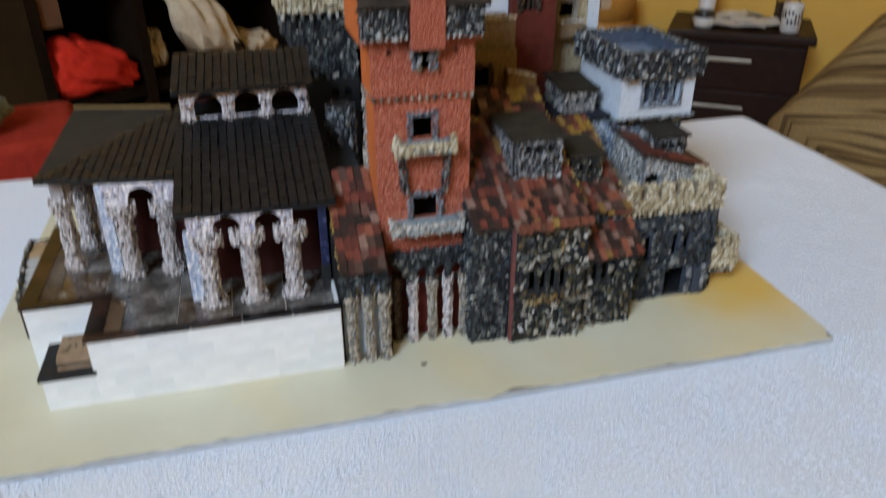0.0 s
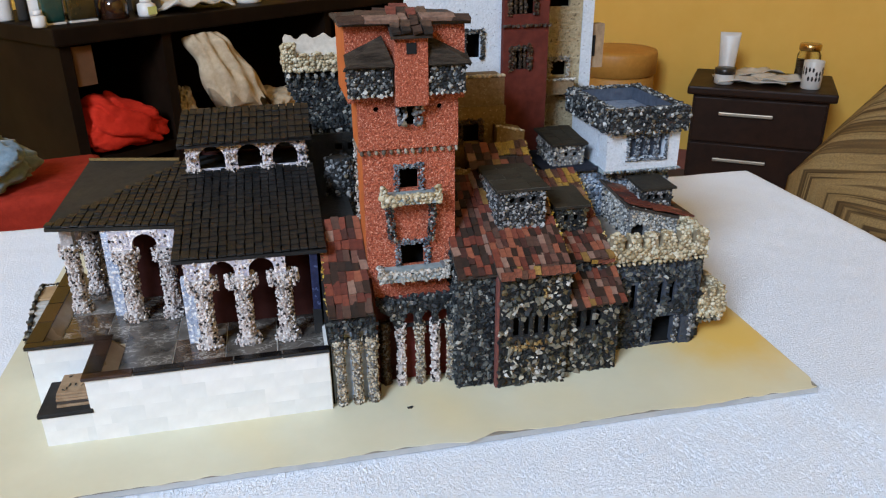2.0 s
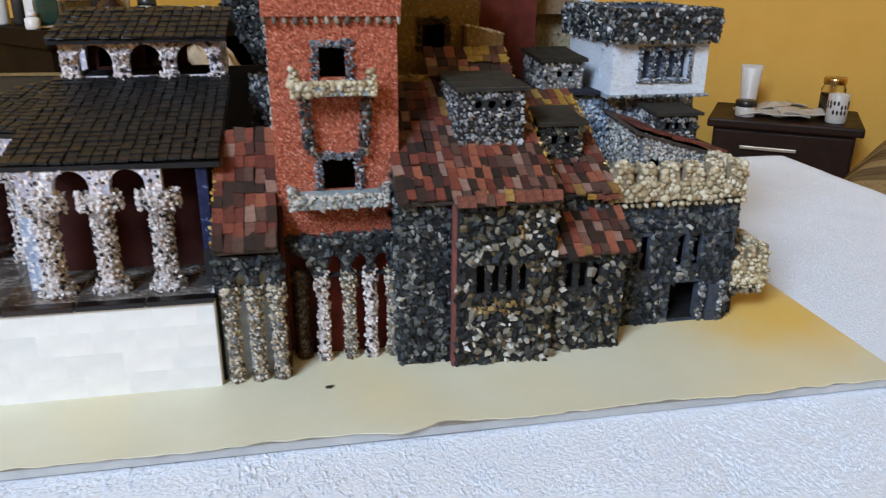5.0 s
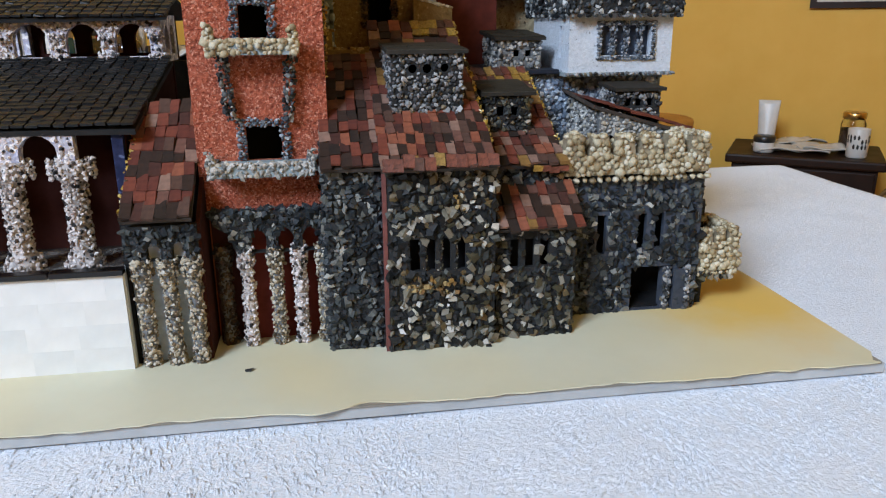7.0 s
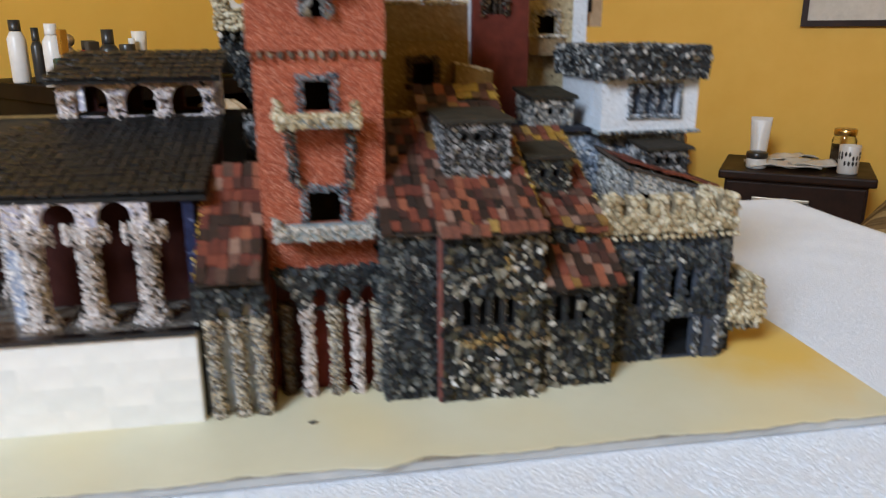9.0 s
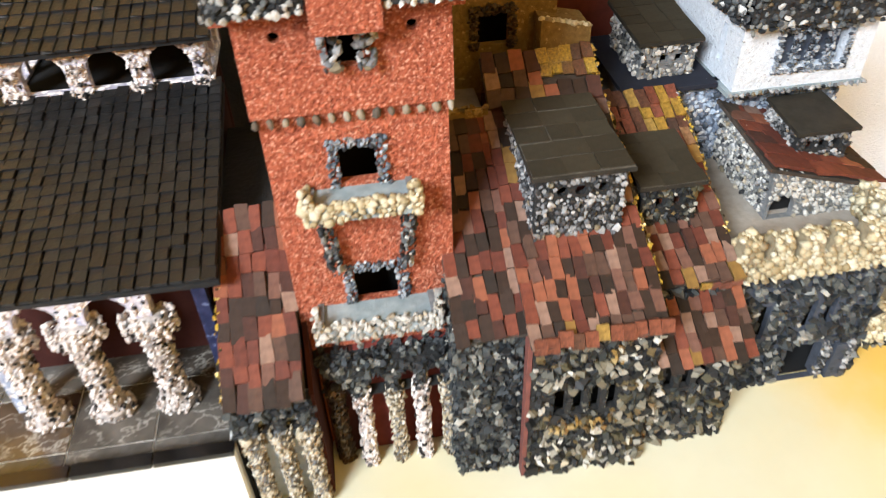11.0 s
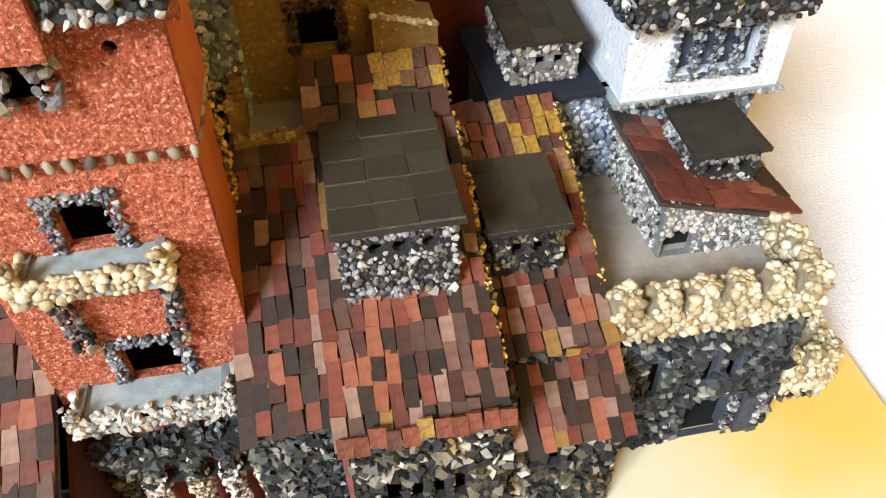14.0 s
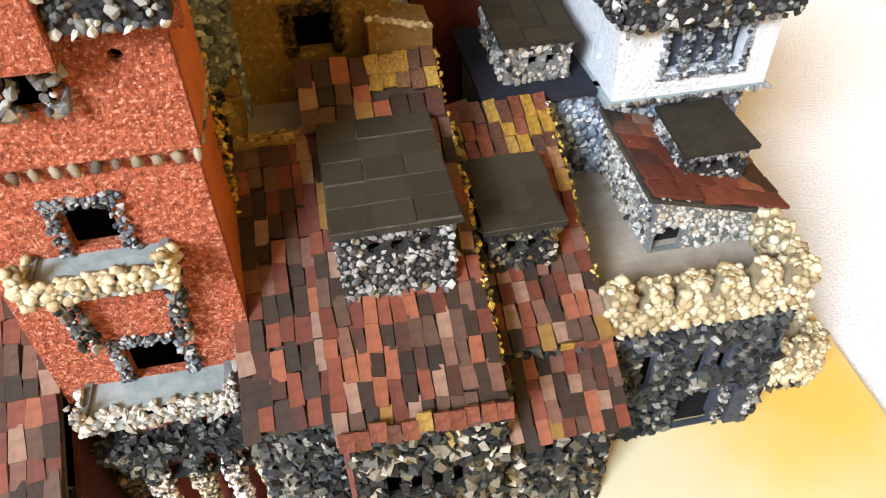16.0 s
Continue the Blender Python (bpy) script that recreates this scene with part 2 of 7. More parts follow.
M["mortar_cream"] = surface("cream_mortar", (0.17, 0.135, 0.08), (0.30, 0.25, 0.16), 400, 0.85, 0.5, 0.001, 25)
M["mortar_white"] = surface("white_plaster_core", (0.22, 0.20, 0.195), (0.66, 0.61, 0.59), 420, 0.85, 0.5, 0.001, 30)
M["violet"] = surface("lilac_plaster", (0.30, 0.30, 0.42), (0.62, 0.58, 0.60), 260, 0.85, 0.8, 0.002, 30, spot=(420, (0.85, 0.8, 0.78), 0.52))
M["red_sand"] = surface("red_sand_render", (0.21, 0.040, 0.020), (0.66, 0.195, 0.105), 1000, 0.9, 1.0, 0.0026, 14, spot=(1500, (0.72, 0.33, 0.22), 0.57), spec=0.2)
M["orange"] = surface("orange_paint", (0.36, 0.095, 0.022), (0.50, 0.145, 0.034), 120, 0.75, 0.15, 0.0006, 12, spec=0.25)
M["red_paint"] = surface("crimson_paint", (0.11, 0.024, 0.019), (0.18, 0.040, 0.033), 200, 0.85, 0.3, 0.0006, 15, spec=0.15)
# darker copy of the red: shade behind the front tower put into colour
M["shaded_red"] = surface("shaded_red_paint", (0.070, 0.016, 0.011), (0.115, 0.027, 0.018), 200, 0.85, 0.3, 0.0006, 15, spec=0.15)
M["brown_wall"] = surface("red_brown_wall", (0.036, 0.012, 0.010), (0.062, 0.021, 0.017), 160, 0.9, 0.25, 0.0006, 15, spec=0.08)
M["white_sand"] = surface("white_sand_render", (0.47, 0.51, 0.57), (0.62, 0.665, 0.73), 900, 0.9, 0.6, 0.0011, 16, spot=(800, (0.22, 0.23, 0.25), 0.66), spec=0.25)
M["mustard"] = surface("mustard_render", (0.14, 0.090, 0.032), (0.22, 0.150, 0.058), 600, 0.9, 0.8, 0.001, 16, spot=(700, (0.30, 0.22, 0.1), 0.62), spec=0.1)
M["tan"] = surface("tan_render", (0.15, 0.105, 0.06), (0.25, 0.185, 0.11), 600, 0.9, 0.8, 0.001, 16, spot=(700, (0.25, 0.2, 0.13), 0.62), spec=0.15)
M["cement"] = surface("pale_blue_cement", (0.17, 0.21, 0.225), (0.28, 0.325, 0.345), 300, 0.8, 0.4, 0.0008, 25)
M["greyfloor"] = surface("brown_grey_cement", (0.22, 0.19, 0.16), (0.34, 0.31, 0.27), 200, 0.8, 0.4, 0.0008, 25)
M["black_board"] = surface("black_card", (0.012, 0.012, 0.013), (0.024, 0.023, 0.022), 260, 0.7, 0.3, 0.0005, 30, spec=0.25)
M["navy_card"] = surface("blue_black_card", (0.010, 0.012, 0.020), (0.018, 0.021, 0.034), 300, 0.7, 0.3, 0.0005, 25, spec=0.25)
M["black_roof"] = surface("scored_black_card", (0.017, 0.0155, 0.0125), (0.033, 0.029, 0.023), 300, 0.75, 0.4, 0.0005, 25, spec=0.2)
M["driftwood"] = grainy("weathered_driftwood", (0.016, 0.012, 0.009), (0.085, 0.066, 0.048))
M["old_wood"] = surface("weathered_wood", (0.018, 0.013, 0.010), (0.060, 0.044, 0.033), 220, 0.8, 0.7, 0.0012, 40)
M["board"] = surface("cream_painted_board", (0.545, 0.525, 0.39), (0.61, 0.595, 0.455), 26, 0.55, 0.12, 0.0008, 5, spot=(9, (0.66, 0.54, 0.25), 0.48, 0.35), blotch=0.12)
M["gap_line"] = surface("grey_brown_gap_line", (0.16, 0.145, 0.115), (0.26, 0.24, 0.20), 200, 0.8, 0.3, 0.0006, 20)
M["board_edge"] = surface("white_foam_edge", (0.36, 0.375, 0.385), (0.46, 0.47, 0.47), 120, 0.8, 0.3, 0.001, 20)
# near-black base colour that paints the shade inside openings
M["shade_black"] = surface("painted_shade_black", (0.012, 0.012, 0.013), (0.02, 0.02, 0.02), 80, 0.9, 0, spec=0.05)
M["scored_j"] = M["scored"] = pieces("scored_card", [(0, (0.031, 0.026, 0.017)), (0.5, (0.038, 0.032, 0.021))], False, rough=0.8, grain=500, dark=0.8, spec=0.15)
M["seam"] = surface("dull_red_slab", (0.10, 0.032, 0.026), (0.16, 0.05, 0.04), 200, 0.8, 0.3, 0.0005, 20)
M["tan_stone"] = surface("tan_stone", (0.20, 0.13, 0.07), (0.36, 0.26, 0.16), 180, 0.7, 0.4, 0.0008, 25)
M["scratch"] = surface("scratched_card", (0.018, 0.017, 0.013), (0.11, 0.10, 0.08), 330, 0.8, 0.3, 0.0004, 30)
M["bluepaint"] = surface("blue_paint", (0.008, 0.010, 0.034), (0.030, 0.036, 0.095), 300, 0.8, 0.5, 0.0008, 30, spot=(420, (0.10, 0.12, 0.22), 0.60), spec=0.2)
M["towel_j"] = surface("white_terry", (0.63, 0.665, 0.735), (0.725, 0.755, 0.82), 800, 0.95, 0.4, 0.0016, 9, sheen=0.05, blotch=0.05, spec=0.1)
M["yellow_wall"] = surface("ochre_wall_paint", (0.84, 0.50, 0.070), (0.88, 0.545, 0.088), 8, 0.7, 0.08, 0.001, 0.9)
M["terracotta"] = surface("terracotta_tile", (0.20, 0.055, 0.028), (0.29, 0.085, 0.042), 20, 0.5, 0.1, 0.001, 3)
M["floor"] = surface("brown_floor", (0.10, 0.065, 0.04), (0.16, 0.105, 0.065), 12, 0.5, 0.1, 0.001, 2)
# unseen ceiling, kept far darker than white to cut bounce light
M["ceiling"] = surface("dim_grey_ceiling", (0.20, 0.195, 0.185), (0.25, 0.245, 0.235), 20, 0.85, 0.05, 0.001, 1.2)
M["espresso"] = surface("espresso_veneer", (0.019, 0.0085, 0.0045), (0.034, 0.015, 0.0078), 30, 0.5, 0.08, 0.0005, 4, spec=0.2)
M["blackwood"] = surface("black_brown_veneer", (0.0085, 0.0048, 0.0028), (0.015, 0.0085, 0.005), 30, 0.55, 0.08, 0.0005, 4, spec=0.08)
M["chrome"] = surface("brushed_nickel", (0.50, 0.44, 0.34), (0.60, 0.53, 0.42), 200, 0.5, 0.05, 0.0002, 10, metal=1.0)
M["red_cloth"] = surface("red_cloth", (0.22, 0.020, 0.010), (0.30, 0.030, 0.015), 120, 0.95, 0.5, 0.002, 8, spec=0.08)
M["red_jersey"] = surface("bright_red_cloth", (0.48, 0.022, 0.009), (0.60, 0.036, 0.014), 90, 0.9, 0.4, 0.002, 8, spec=0.1)
M["blue_cloth"] = surface("denim_blue_cloth", (0.12, 0.17, 0.22), (0.20, 0.27, 0.33), 150, 0.9, 0.5, 0.002, 8, sheen=0.2)
M["beige_cloth"] = surface("beige_cloth", (0.46, 0.36, 0.23), (0.62, 0.51, 0.35), 90, 0.9, 0.5, 0.002, 8, spec=0.1)
M["pouf"] = surface("honey_leatherette", (0.50, 0.235, 0.035), (0.60, 0.30, 0.05), 60, 0.5, 0.2, 0.001, 4)
M["white_plastic"] = surface("white_plastic", (0.72, 0.71, 0.68), (0.8, 0.79, 0.76), 30, 0.35, 0.02, 0.0004, 5)
M["black_plastic"] = surface("black_plastic", (0.02, 0.02, 0.02), (0.035, 0.033, 0.03), 60, 0.35, 0.03, 0.0004, 8)
M["paper"] = surface("cream_paper", (0.66, 0.62, 0.54), (0.76, 0.72, 0.64), 40, 0.85, 0.1, 0.0006, 6)
M["coffee"] = surface("dark_contents", (0.05, 0.03, 0.02), (0.10, 0.06, 0.04), 200, 0.7, 0.2, 0.001, 20)
M["brown_card"] = surface("brown_card", (0.11, 0.050, 0.020), (0.16, 0.075, 0.031), 40, 0.7, 0.1, 0.0005, 6)
M["gold"] = surface("gold_cap", (0.55, 0.38, 0.12), (0.7, 0.5, 0.2), 60, 0.3, 0.02, 0.0003, 8, metal=1.0)
M["label"] = surface("yellow_green_label", (0.55, 0.6, 0.12), (0.75, 0.75, 0.3), 60, 0.5, 0.0)


def glass_material(name="clear_glass", tint=(0.93, 0.95, 0.93)):
    m, _, b = _start(name)
    b.inputs["Base Color"].default_value = (*tint, 1)
    b.inputs["Transmission Weight"].default_value = 1.0
    b.inputs["Roughness"].default_value = 0.03
    b.inputs["IOR"].default_value = 1.45
    return m


M["glass"] = glass_material()
M["teal"] = surface("teal_liquid", (0.012, 0.050, 0.046), (0.025, 0.085, 0.075), 30, 0.08, 0.0, spec=0.8)
M["amber"] = surface("olive_liquid", (0.030, 0.022, 0.008), (0.060, 0.045, 0.018), 30, 0.08, 0.0, spec=0.8)
M["brown_glass"] = surface("dark_brown_glass", (0.022, 0.009, 0.005), (0.040, 0.016, 0.008), 30, 0.08, 0.0, spec=0.8)
# pale sand render with the warm room light painted in as yellow
M["yellow_lit"] = surface("yellow_lit_sand_render", (0.30, 0.25, 0.15), (0.50, 0.43, 0.28), 520, 0.9, 1.0, 0.002, 16, spot=(560, (0.14, 0.11, 0.07), 0.62), spec=0.25)


def stripes_material():
    m, nt, b = _start("woven_stripes")
    w = nt.nodes.new("ShaderNodeMapping")
    w.inputs["Scale"].default_value = (9.0, 0.10, 1.0)
    nt.links.new(nt.nodes["coord"].outputs["UV"], w.inputs["Vector"])
    col = _ramp(nt, _noise(nt, 1.0, 4, 0.6, w.outputs[0]), [(0.30, (0.12, 0.075, 0.030)), (0.41, (0.27, 0.180, 0.068)), (0.455, (0.07, 0.045, 0.022)), (0.475, (0.36, 0.26, 0.11)), (0.54, (0.42, 0.315, 0.145)), (0.575, (0.13, 0.085, 0.038)), (0.62, (0.24, 0.165, 0.070)), (0.72, (0.16, 0.105, 0.048))])
    n = _noise(nt, 250, 3)
    col = _mix(nt, _ramp(nt, n, [(0.35, (0, 0, 0)), (0.7, (0.5, 0.5, 0.5))]), col, (0.09, 0.07, 0.045))
    nt.links.new(col, b.inputs["Base Color"])
    b.inputs["Roughness"].default_value = 0.95
    b.inputs["Specular IOR Level"].default_value = 0.1
    _bump(nt, b, n, 0.6, 0.003)
    return m


M["stripes"] = stripes_material()


def paint_bounce(m, at, reach, colour):
    """Paints amber bounce light into a base colour, ragged-rimmed, spreading from one place."""
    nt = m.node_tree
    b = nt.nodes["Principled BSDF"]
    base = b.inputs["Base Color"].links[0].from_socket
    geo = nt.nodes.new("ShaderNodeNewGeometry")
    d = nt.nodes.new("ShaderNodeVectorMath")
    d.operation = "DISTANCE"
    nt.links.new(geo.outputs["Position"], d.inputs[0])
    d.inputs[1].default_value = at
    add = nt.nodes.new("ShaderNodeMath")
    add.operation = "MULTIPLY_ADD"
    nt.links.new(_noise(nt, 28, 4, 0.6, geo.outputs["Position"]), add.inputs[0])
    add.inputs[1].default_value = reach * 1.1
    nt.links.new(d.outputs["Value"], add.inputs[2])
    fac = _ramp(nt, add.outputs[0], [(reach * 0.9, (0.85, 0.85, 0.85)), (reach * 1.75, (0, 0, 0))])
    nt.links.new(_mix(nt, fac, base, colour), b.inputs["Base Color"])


# yellow wall light painted onto the board right of the castle
paint_bounce(M["board"], (0.335 * 0.40, 0.06 * 0.40, 0.0), 0.042, (0.62, 0.39, 0.045))

# ---- builders ----
BASE = {}


def thing(name, at, label, category, group="", kind=""):
    """An Empty at a thing's base, in model units."""
    ob = new(name)
    ob.empty_display_size = 0.01
    ob.location = Vector(at) * U
    BASE[ob] = Vector(at) * U
    return tagged(ob, label, category, group, kind)


def part(name, bm, material, parent=None, label="", smooth=False):
    """One mesh object out of a bmesh drawn in model units; a child of its thing or part."""
    base = BASE[parent] if parent else Vector((0, 0, 0))
    bm.transform(Matrix.Translation(-base) @ Matrix.Scale(U, 4))
    bmesh.ops.recalc_face_normals(bm, faces=bm.faces)
    me = bpy.data.meshes.new(name)
    bm.to_mesh(me)
    bm.free()
    for p in me.polygons:
        p.use_smooth = smooth
    me.materials.append(M[material])
    ob = new(name, me)
    if parent:
        ob.parent = parent
    BASE[ob] = base
    return tagged(ob, label)


def structure(name, bm, material, label, category, smooth=False):
    return tagged(part(name, bm, material, None, label, smooth), category=category, kind="structure")


def box(bm, x0, x1, y0, y1, z0, z1, bevel=0.0, m=None):
    r = bmesh.ops.create_cube(bm, size=1.0)
    vs = r["verts"]
    t = Matrix.Translation(((x0 + x1) / 2, (y0 + y1) / 2, (z0 + z1) / 2)) @ Matrix.Diagonal((x1 - x0, y1 - y0, z1 - z0, 1))
    bmesh.ops.transform(bm, matrix=(m @ t) if m else t, verts=vs)
    if bevel:
        es = list({e for v in vs for e in v.link_edges})
        bmesh.ops.bevel(bm, geom=es, offset=bevel, segments=2, affect="EDGES", profile=0.6)
    return bm


def B(*a, **k):
    return box(bmesh.new(), *a, **k)


def plate(outer, holes, thick, m, bm=None):
    """A flat plate drawn in (a, b), with holes through it, thick along its third axis; m takes (a, b, c) to the model."""
    bm2 = bmesh.new()
    edges = []
    for loop in [outer] + list(holes):
        vs = [bm2.verts.new((a, b, 0)) for a, b in loop]
        edges += [bm2.edges.new((vs[i], vs[(i + 1) % len(vs)])) for i in range(len(vs))]
    bmesh.ops.triangle_fill(bm2, use_beauty=True, use_dissolve=False, edges=edges, normal=(0, 0, 1))
    r = bmesh.ops.extrude_face_region(bm2, geom=bm2.faces[:])
    bmesh.ops.translate(bm2, vec=(0, 0, thick), verts=[v for v in r["geom"] if isinstance(v, bmesh.types.BMVert)])
    bm2.transform(m)
    if bm is None:
        return bm2
    me = bpy.data.meshes.new("tmp")
    bm2.to_mesh(me)
    bm2.free()
    bm.from_mesh(me)
    bpy.data.meshes.remove(me)
    return bm


def rect(x0, x1, z0, z1):
    return [(x0, z0), (x1, z0), (x1, z1), (x0, z1)]


def arch(x0, x1, z0, z1, pointed=False, n=8):
    """An opening with a round or a pointed head."""
    w, c = (x1 - x0) / 2, (x0 + x1) / 2
    pts = [(x0, z0), (x1, z0)]
    for i in range(n + 1):
        a = math.pi * i / n
        k = math.cos(a)
        h = math.sin(a) if not pointed else (1 - abs(k)) ** 0.6
        pts.append((c + w * k, z1 - w + w * h if not pointed else z1 - 1.4 * w + 1.4 * w * h))
    return pts


def arcade(x0, x1, z0, z1, openings, pointed=False):
    """A wall outline whose arches are open at the foot; openings: (left, right, top)."""
    pts = [(x0, z0)]
    for a, b, top in openings:
        pts += [(a, z0)] + arch(a, b, z0, top, pointed)[2:][::-1] + [(b, z0)]
    return pts + [(x1, z0), (x1, z1), (x0, z1)]


def facing(y):
    """The plane of a front wall at y: (a, b, c) to (x, z, y + c)."""
    return Matrix(((1, 0, 0, 0), (0, 0, 1, y), (0, 1, 0, 0), (0, 0, 0, 1)))


def siding(x):
    """The plane of a side wall at x: (a, b, c) to (x + c, a, b)."""
    return Matrix(((0, 0, 1, x), (1, 0, 0, 0), (0, 1, 0, 0), (0, 0, 0, 1)))


# gravel chips: angular blocks with shifted corners
rng = np.random.default_rng(7)
CUBE_V = np.array([(x, y, z) for x in (-1, 1) for y in (-1, 1) for z in (-1, 1)], float)
CUBE_F = [(0, 1, 3), (0, 3, 2), (4, 6, 7), (4, 7, 5), (0, 4, 5), (0, 5, 1), (2, 3, 7), (2, 7, 6), (0, 2, 6), (0, 6, 4), (1, 5, 7), (1, 7, 3)]
CHIPS = []
for k in range(14):
    v = CUBE_V * rng.uniform(0.45, 1.0, (8, 3))
    for cut in range(3):
        n = rng.normal(0, 1, 3)
        n /= np.linalg.norm(n)
        v = v - np.maximum(0, v @ n - rng.uniform(0.45, 0.85))[:, None] * n
    v = v * rng.uniform([0.9, 0.75, 0.55], [1.3, 1.05, 0.85])
    CHIPS.append(v)
_bm = bmesh.new()
bmesh.ops.create_icosphere(_bm, subdivisions=1, radius=1.0)
ICO_V = np.array([v.co[:] for v in _bm.verts])
ICO_F = [tuple(v.index for v in f.verts) for f in _bm.faces]
_bm.free()
GRAINS = []
for k in range(14):
    v = ICO_V * (1.15 + rng.uniform(-0.33, 0.28, (len(ICO_V), 1)))
    for cut in range(6):
        n = rng.normal(0, 1, 3)
        n /= np.linalg.norm(n)
        v = v - np.maximum(0, v @ n - rng.uniform(0.42, 0.78))[:, None] * n
    GRAINS.append(v * rng.uniform([0.85, 0.75, 0.6], [1.2, 1.05, 0.85]))
PEBBLES = [ICO_V * (1.0 + rng.uniform(-0.24, 0.22, (len(ICO_V), 1))) * rng.uniform([0.85, 0.75, 0.62], [1.15, 1.05, 0.9]) for _ in range(14)]
SMOOTH = ("cream", "corbelstone")
ROUNDED = ("corbelstone", "greyw", "steel", "cream", "shell", "pinkish", "light", "grain", "skystone")
CHIP_MESH = {}


def chip_mesh(k, mat):
    if (k, mat) not in CHIP_MESH:
        me = bpy.data.meshes.new("stone")
        me.from_pydata((PEBBLES if mat in SMOOTH else GRAINS if mat in ROUNDED else CHIPS)[k].tolist(), [], ICO_F if mat in ROUNDED else CUBE_F)
        me.polygons.foreach_set("use_smooth", [mat in SMOOTH] * len(me.polygons))
        me.materials.append(M[mat])
        CHIP_MESH[k, mat] = me
    return CHIP_MESH[k, mat]


def inside(loop, a, b):
    hit = False
    for (x0, y0), (x1, y1) in zip(loop, loop[1:] + loop[:1]):
        if (y0 > b) != (y1 > b) and a < (x1 - x0) * (b - y0) / (y1 - y0) + x0:
            hit = not hit
    return hit


def scatter(outer, holes, m, pitch):
    """Places of stones over a plate's face: (matrix, variant) lists in model units; m as for plate, stones on its c = 0 side, towards -c."""
    xs, zs = [p[0] for p in outer], [p[1] for p in outer]
    out = []
    row, b = 0, min(zs) + pitch * 0.3
    while b < max(zs) + pitch * 0.1:
        a = min(xs) + pitch * (0.2 + 0.5 * (row % 2))
        while a < max(xs) + pitch * 0.1:
            pa, pb = a + rng.normal(0, pitch * 0.2), b + rng.normal(0, pitch * 0.2)
            if inside(outer, pa, pb) and not any(inside(h, pa, pb) for h in holes):
                s = pitch * rng.choice([0.46, 0.6, 0.74, 0.95], p=[0.25, 0.35, 0.28, 0.12])
                rot = Euler((rng.normal(0, 0.5), rng.normal(0, 0.5), rng.uniform(0, 6.28))).to_matrix().to_4x4()
                out.append((m @ Matrix.Translation((pa, pb, -s * rng.uniform(-0.15, 0.5))) @ rot @ Matrix.Scale(s, 4), int(rng.integers(len(CHIPS)))))
            a += pitch
        b += pitch * 0.86
        row += 1
    return out


def round_scatter(cx, cy, z0, z1, r, pitch, squash=1.0):
    """Stones round an upright post."""
    out = []
    z, row = z0 + pitch * 0.3, 0
    while z < z1:
        n = max(5, int(6.28 * r / pitch))
        for i in range(n):
            a = 6.283 * (i + 0.5 * (row % 2)) / n + rng.normal(0, 0.12)
            s = pitch * rng.choice([0.36, 0.5, 0.62, 0.82])
            r_ = r + rng.normal(0, pitch * 0.16)
            p = Vector((cx + math.cos(a) * r_, cy + math.sin(a) * r_ * squash, z + rng.normal(0, pitch * 0.22)))
            rot = Vector((math.cos(a), math.sin(a), 0)).to_track_quat("Z", "Y").to_matrix().to_4x4() @ pose(0, 0, 0, rng.normal(0, 25), rng.normal(0, 25), rng.uniform(0, 360))
            out.append((Matrix.Translation(p) @ rot @ Matrix.Scale(s, 4), int(rng.integers(len(CHIPS)))))
        z += pitch * 0.85
        row += 1
    return out


def lay(parent, mat, places, single=0, name="stone", label=""):
    """Stones as objects of their own (the first of them, up to single), and the rest joined in one mesh of stuff."""
    base = BASE[parent]
    for m, k in places[:single]:
        ob = new(name, chip_mesh(k, mat))
        ob.parent = parent
        ob.matrix_basis = Matrix.Translation(-base) @ Matrix.Scale(U, 4) @ m
    rest = places[single:]
    if rest:
        verts, faces = [], []
        shapes, tris = (PEBBLES if mat in SMOOTH else GRAINS, ICO_F) if mat in ROUNDED else (CHIPS, CUBE_F)
        for m, k in rest:
            a = np.array(m)
            verts.append(shapes[k] @ a[:3, :3].T + a[:3, 3])
            o = (len(verts) - 1) * len(shapes[0])
            faces += [(f[0] + o, f[1] + o, f[2] + o) for f in tris]
        me = bpy.data.meshes.new("glued_gravel")
        me.from_pydata((np.concatenate(verts) * U - np.array(base)).tolist(), [], faces)
        me.polygons.foreach_set("use_smooth", [mat in SMOOTH] * len(me.polygons))
        me.materials.append(M[mat + "_j"])
        ob = new("glued_gravel", me)
        ob.parent = parent
        tagged(ob, label or "small glued gravel chips", kind="stuff")


def slab_mesh(w, h, t, mat, jag=0.0):
    bm = bmesh.new()
    bmesh.ops.create_cube(bm, size=1.0)
    for v in bm.verts:
        v.co = Vector((v.co.x * w, v.co.y * h, v.co.z * t)) * U
        v.co += Vector((rng.normal(0, jag), rng.normal(0, jag), rng.normal(0, jag * 0.5))) * U
    me = bpy.data.meshes.new("piece")
    bm.to_mesh(me)
    bm.free()
    me.materials.append(M[mat])
    return me


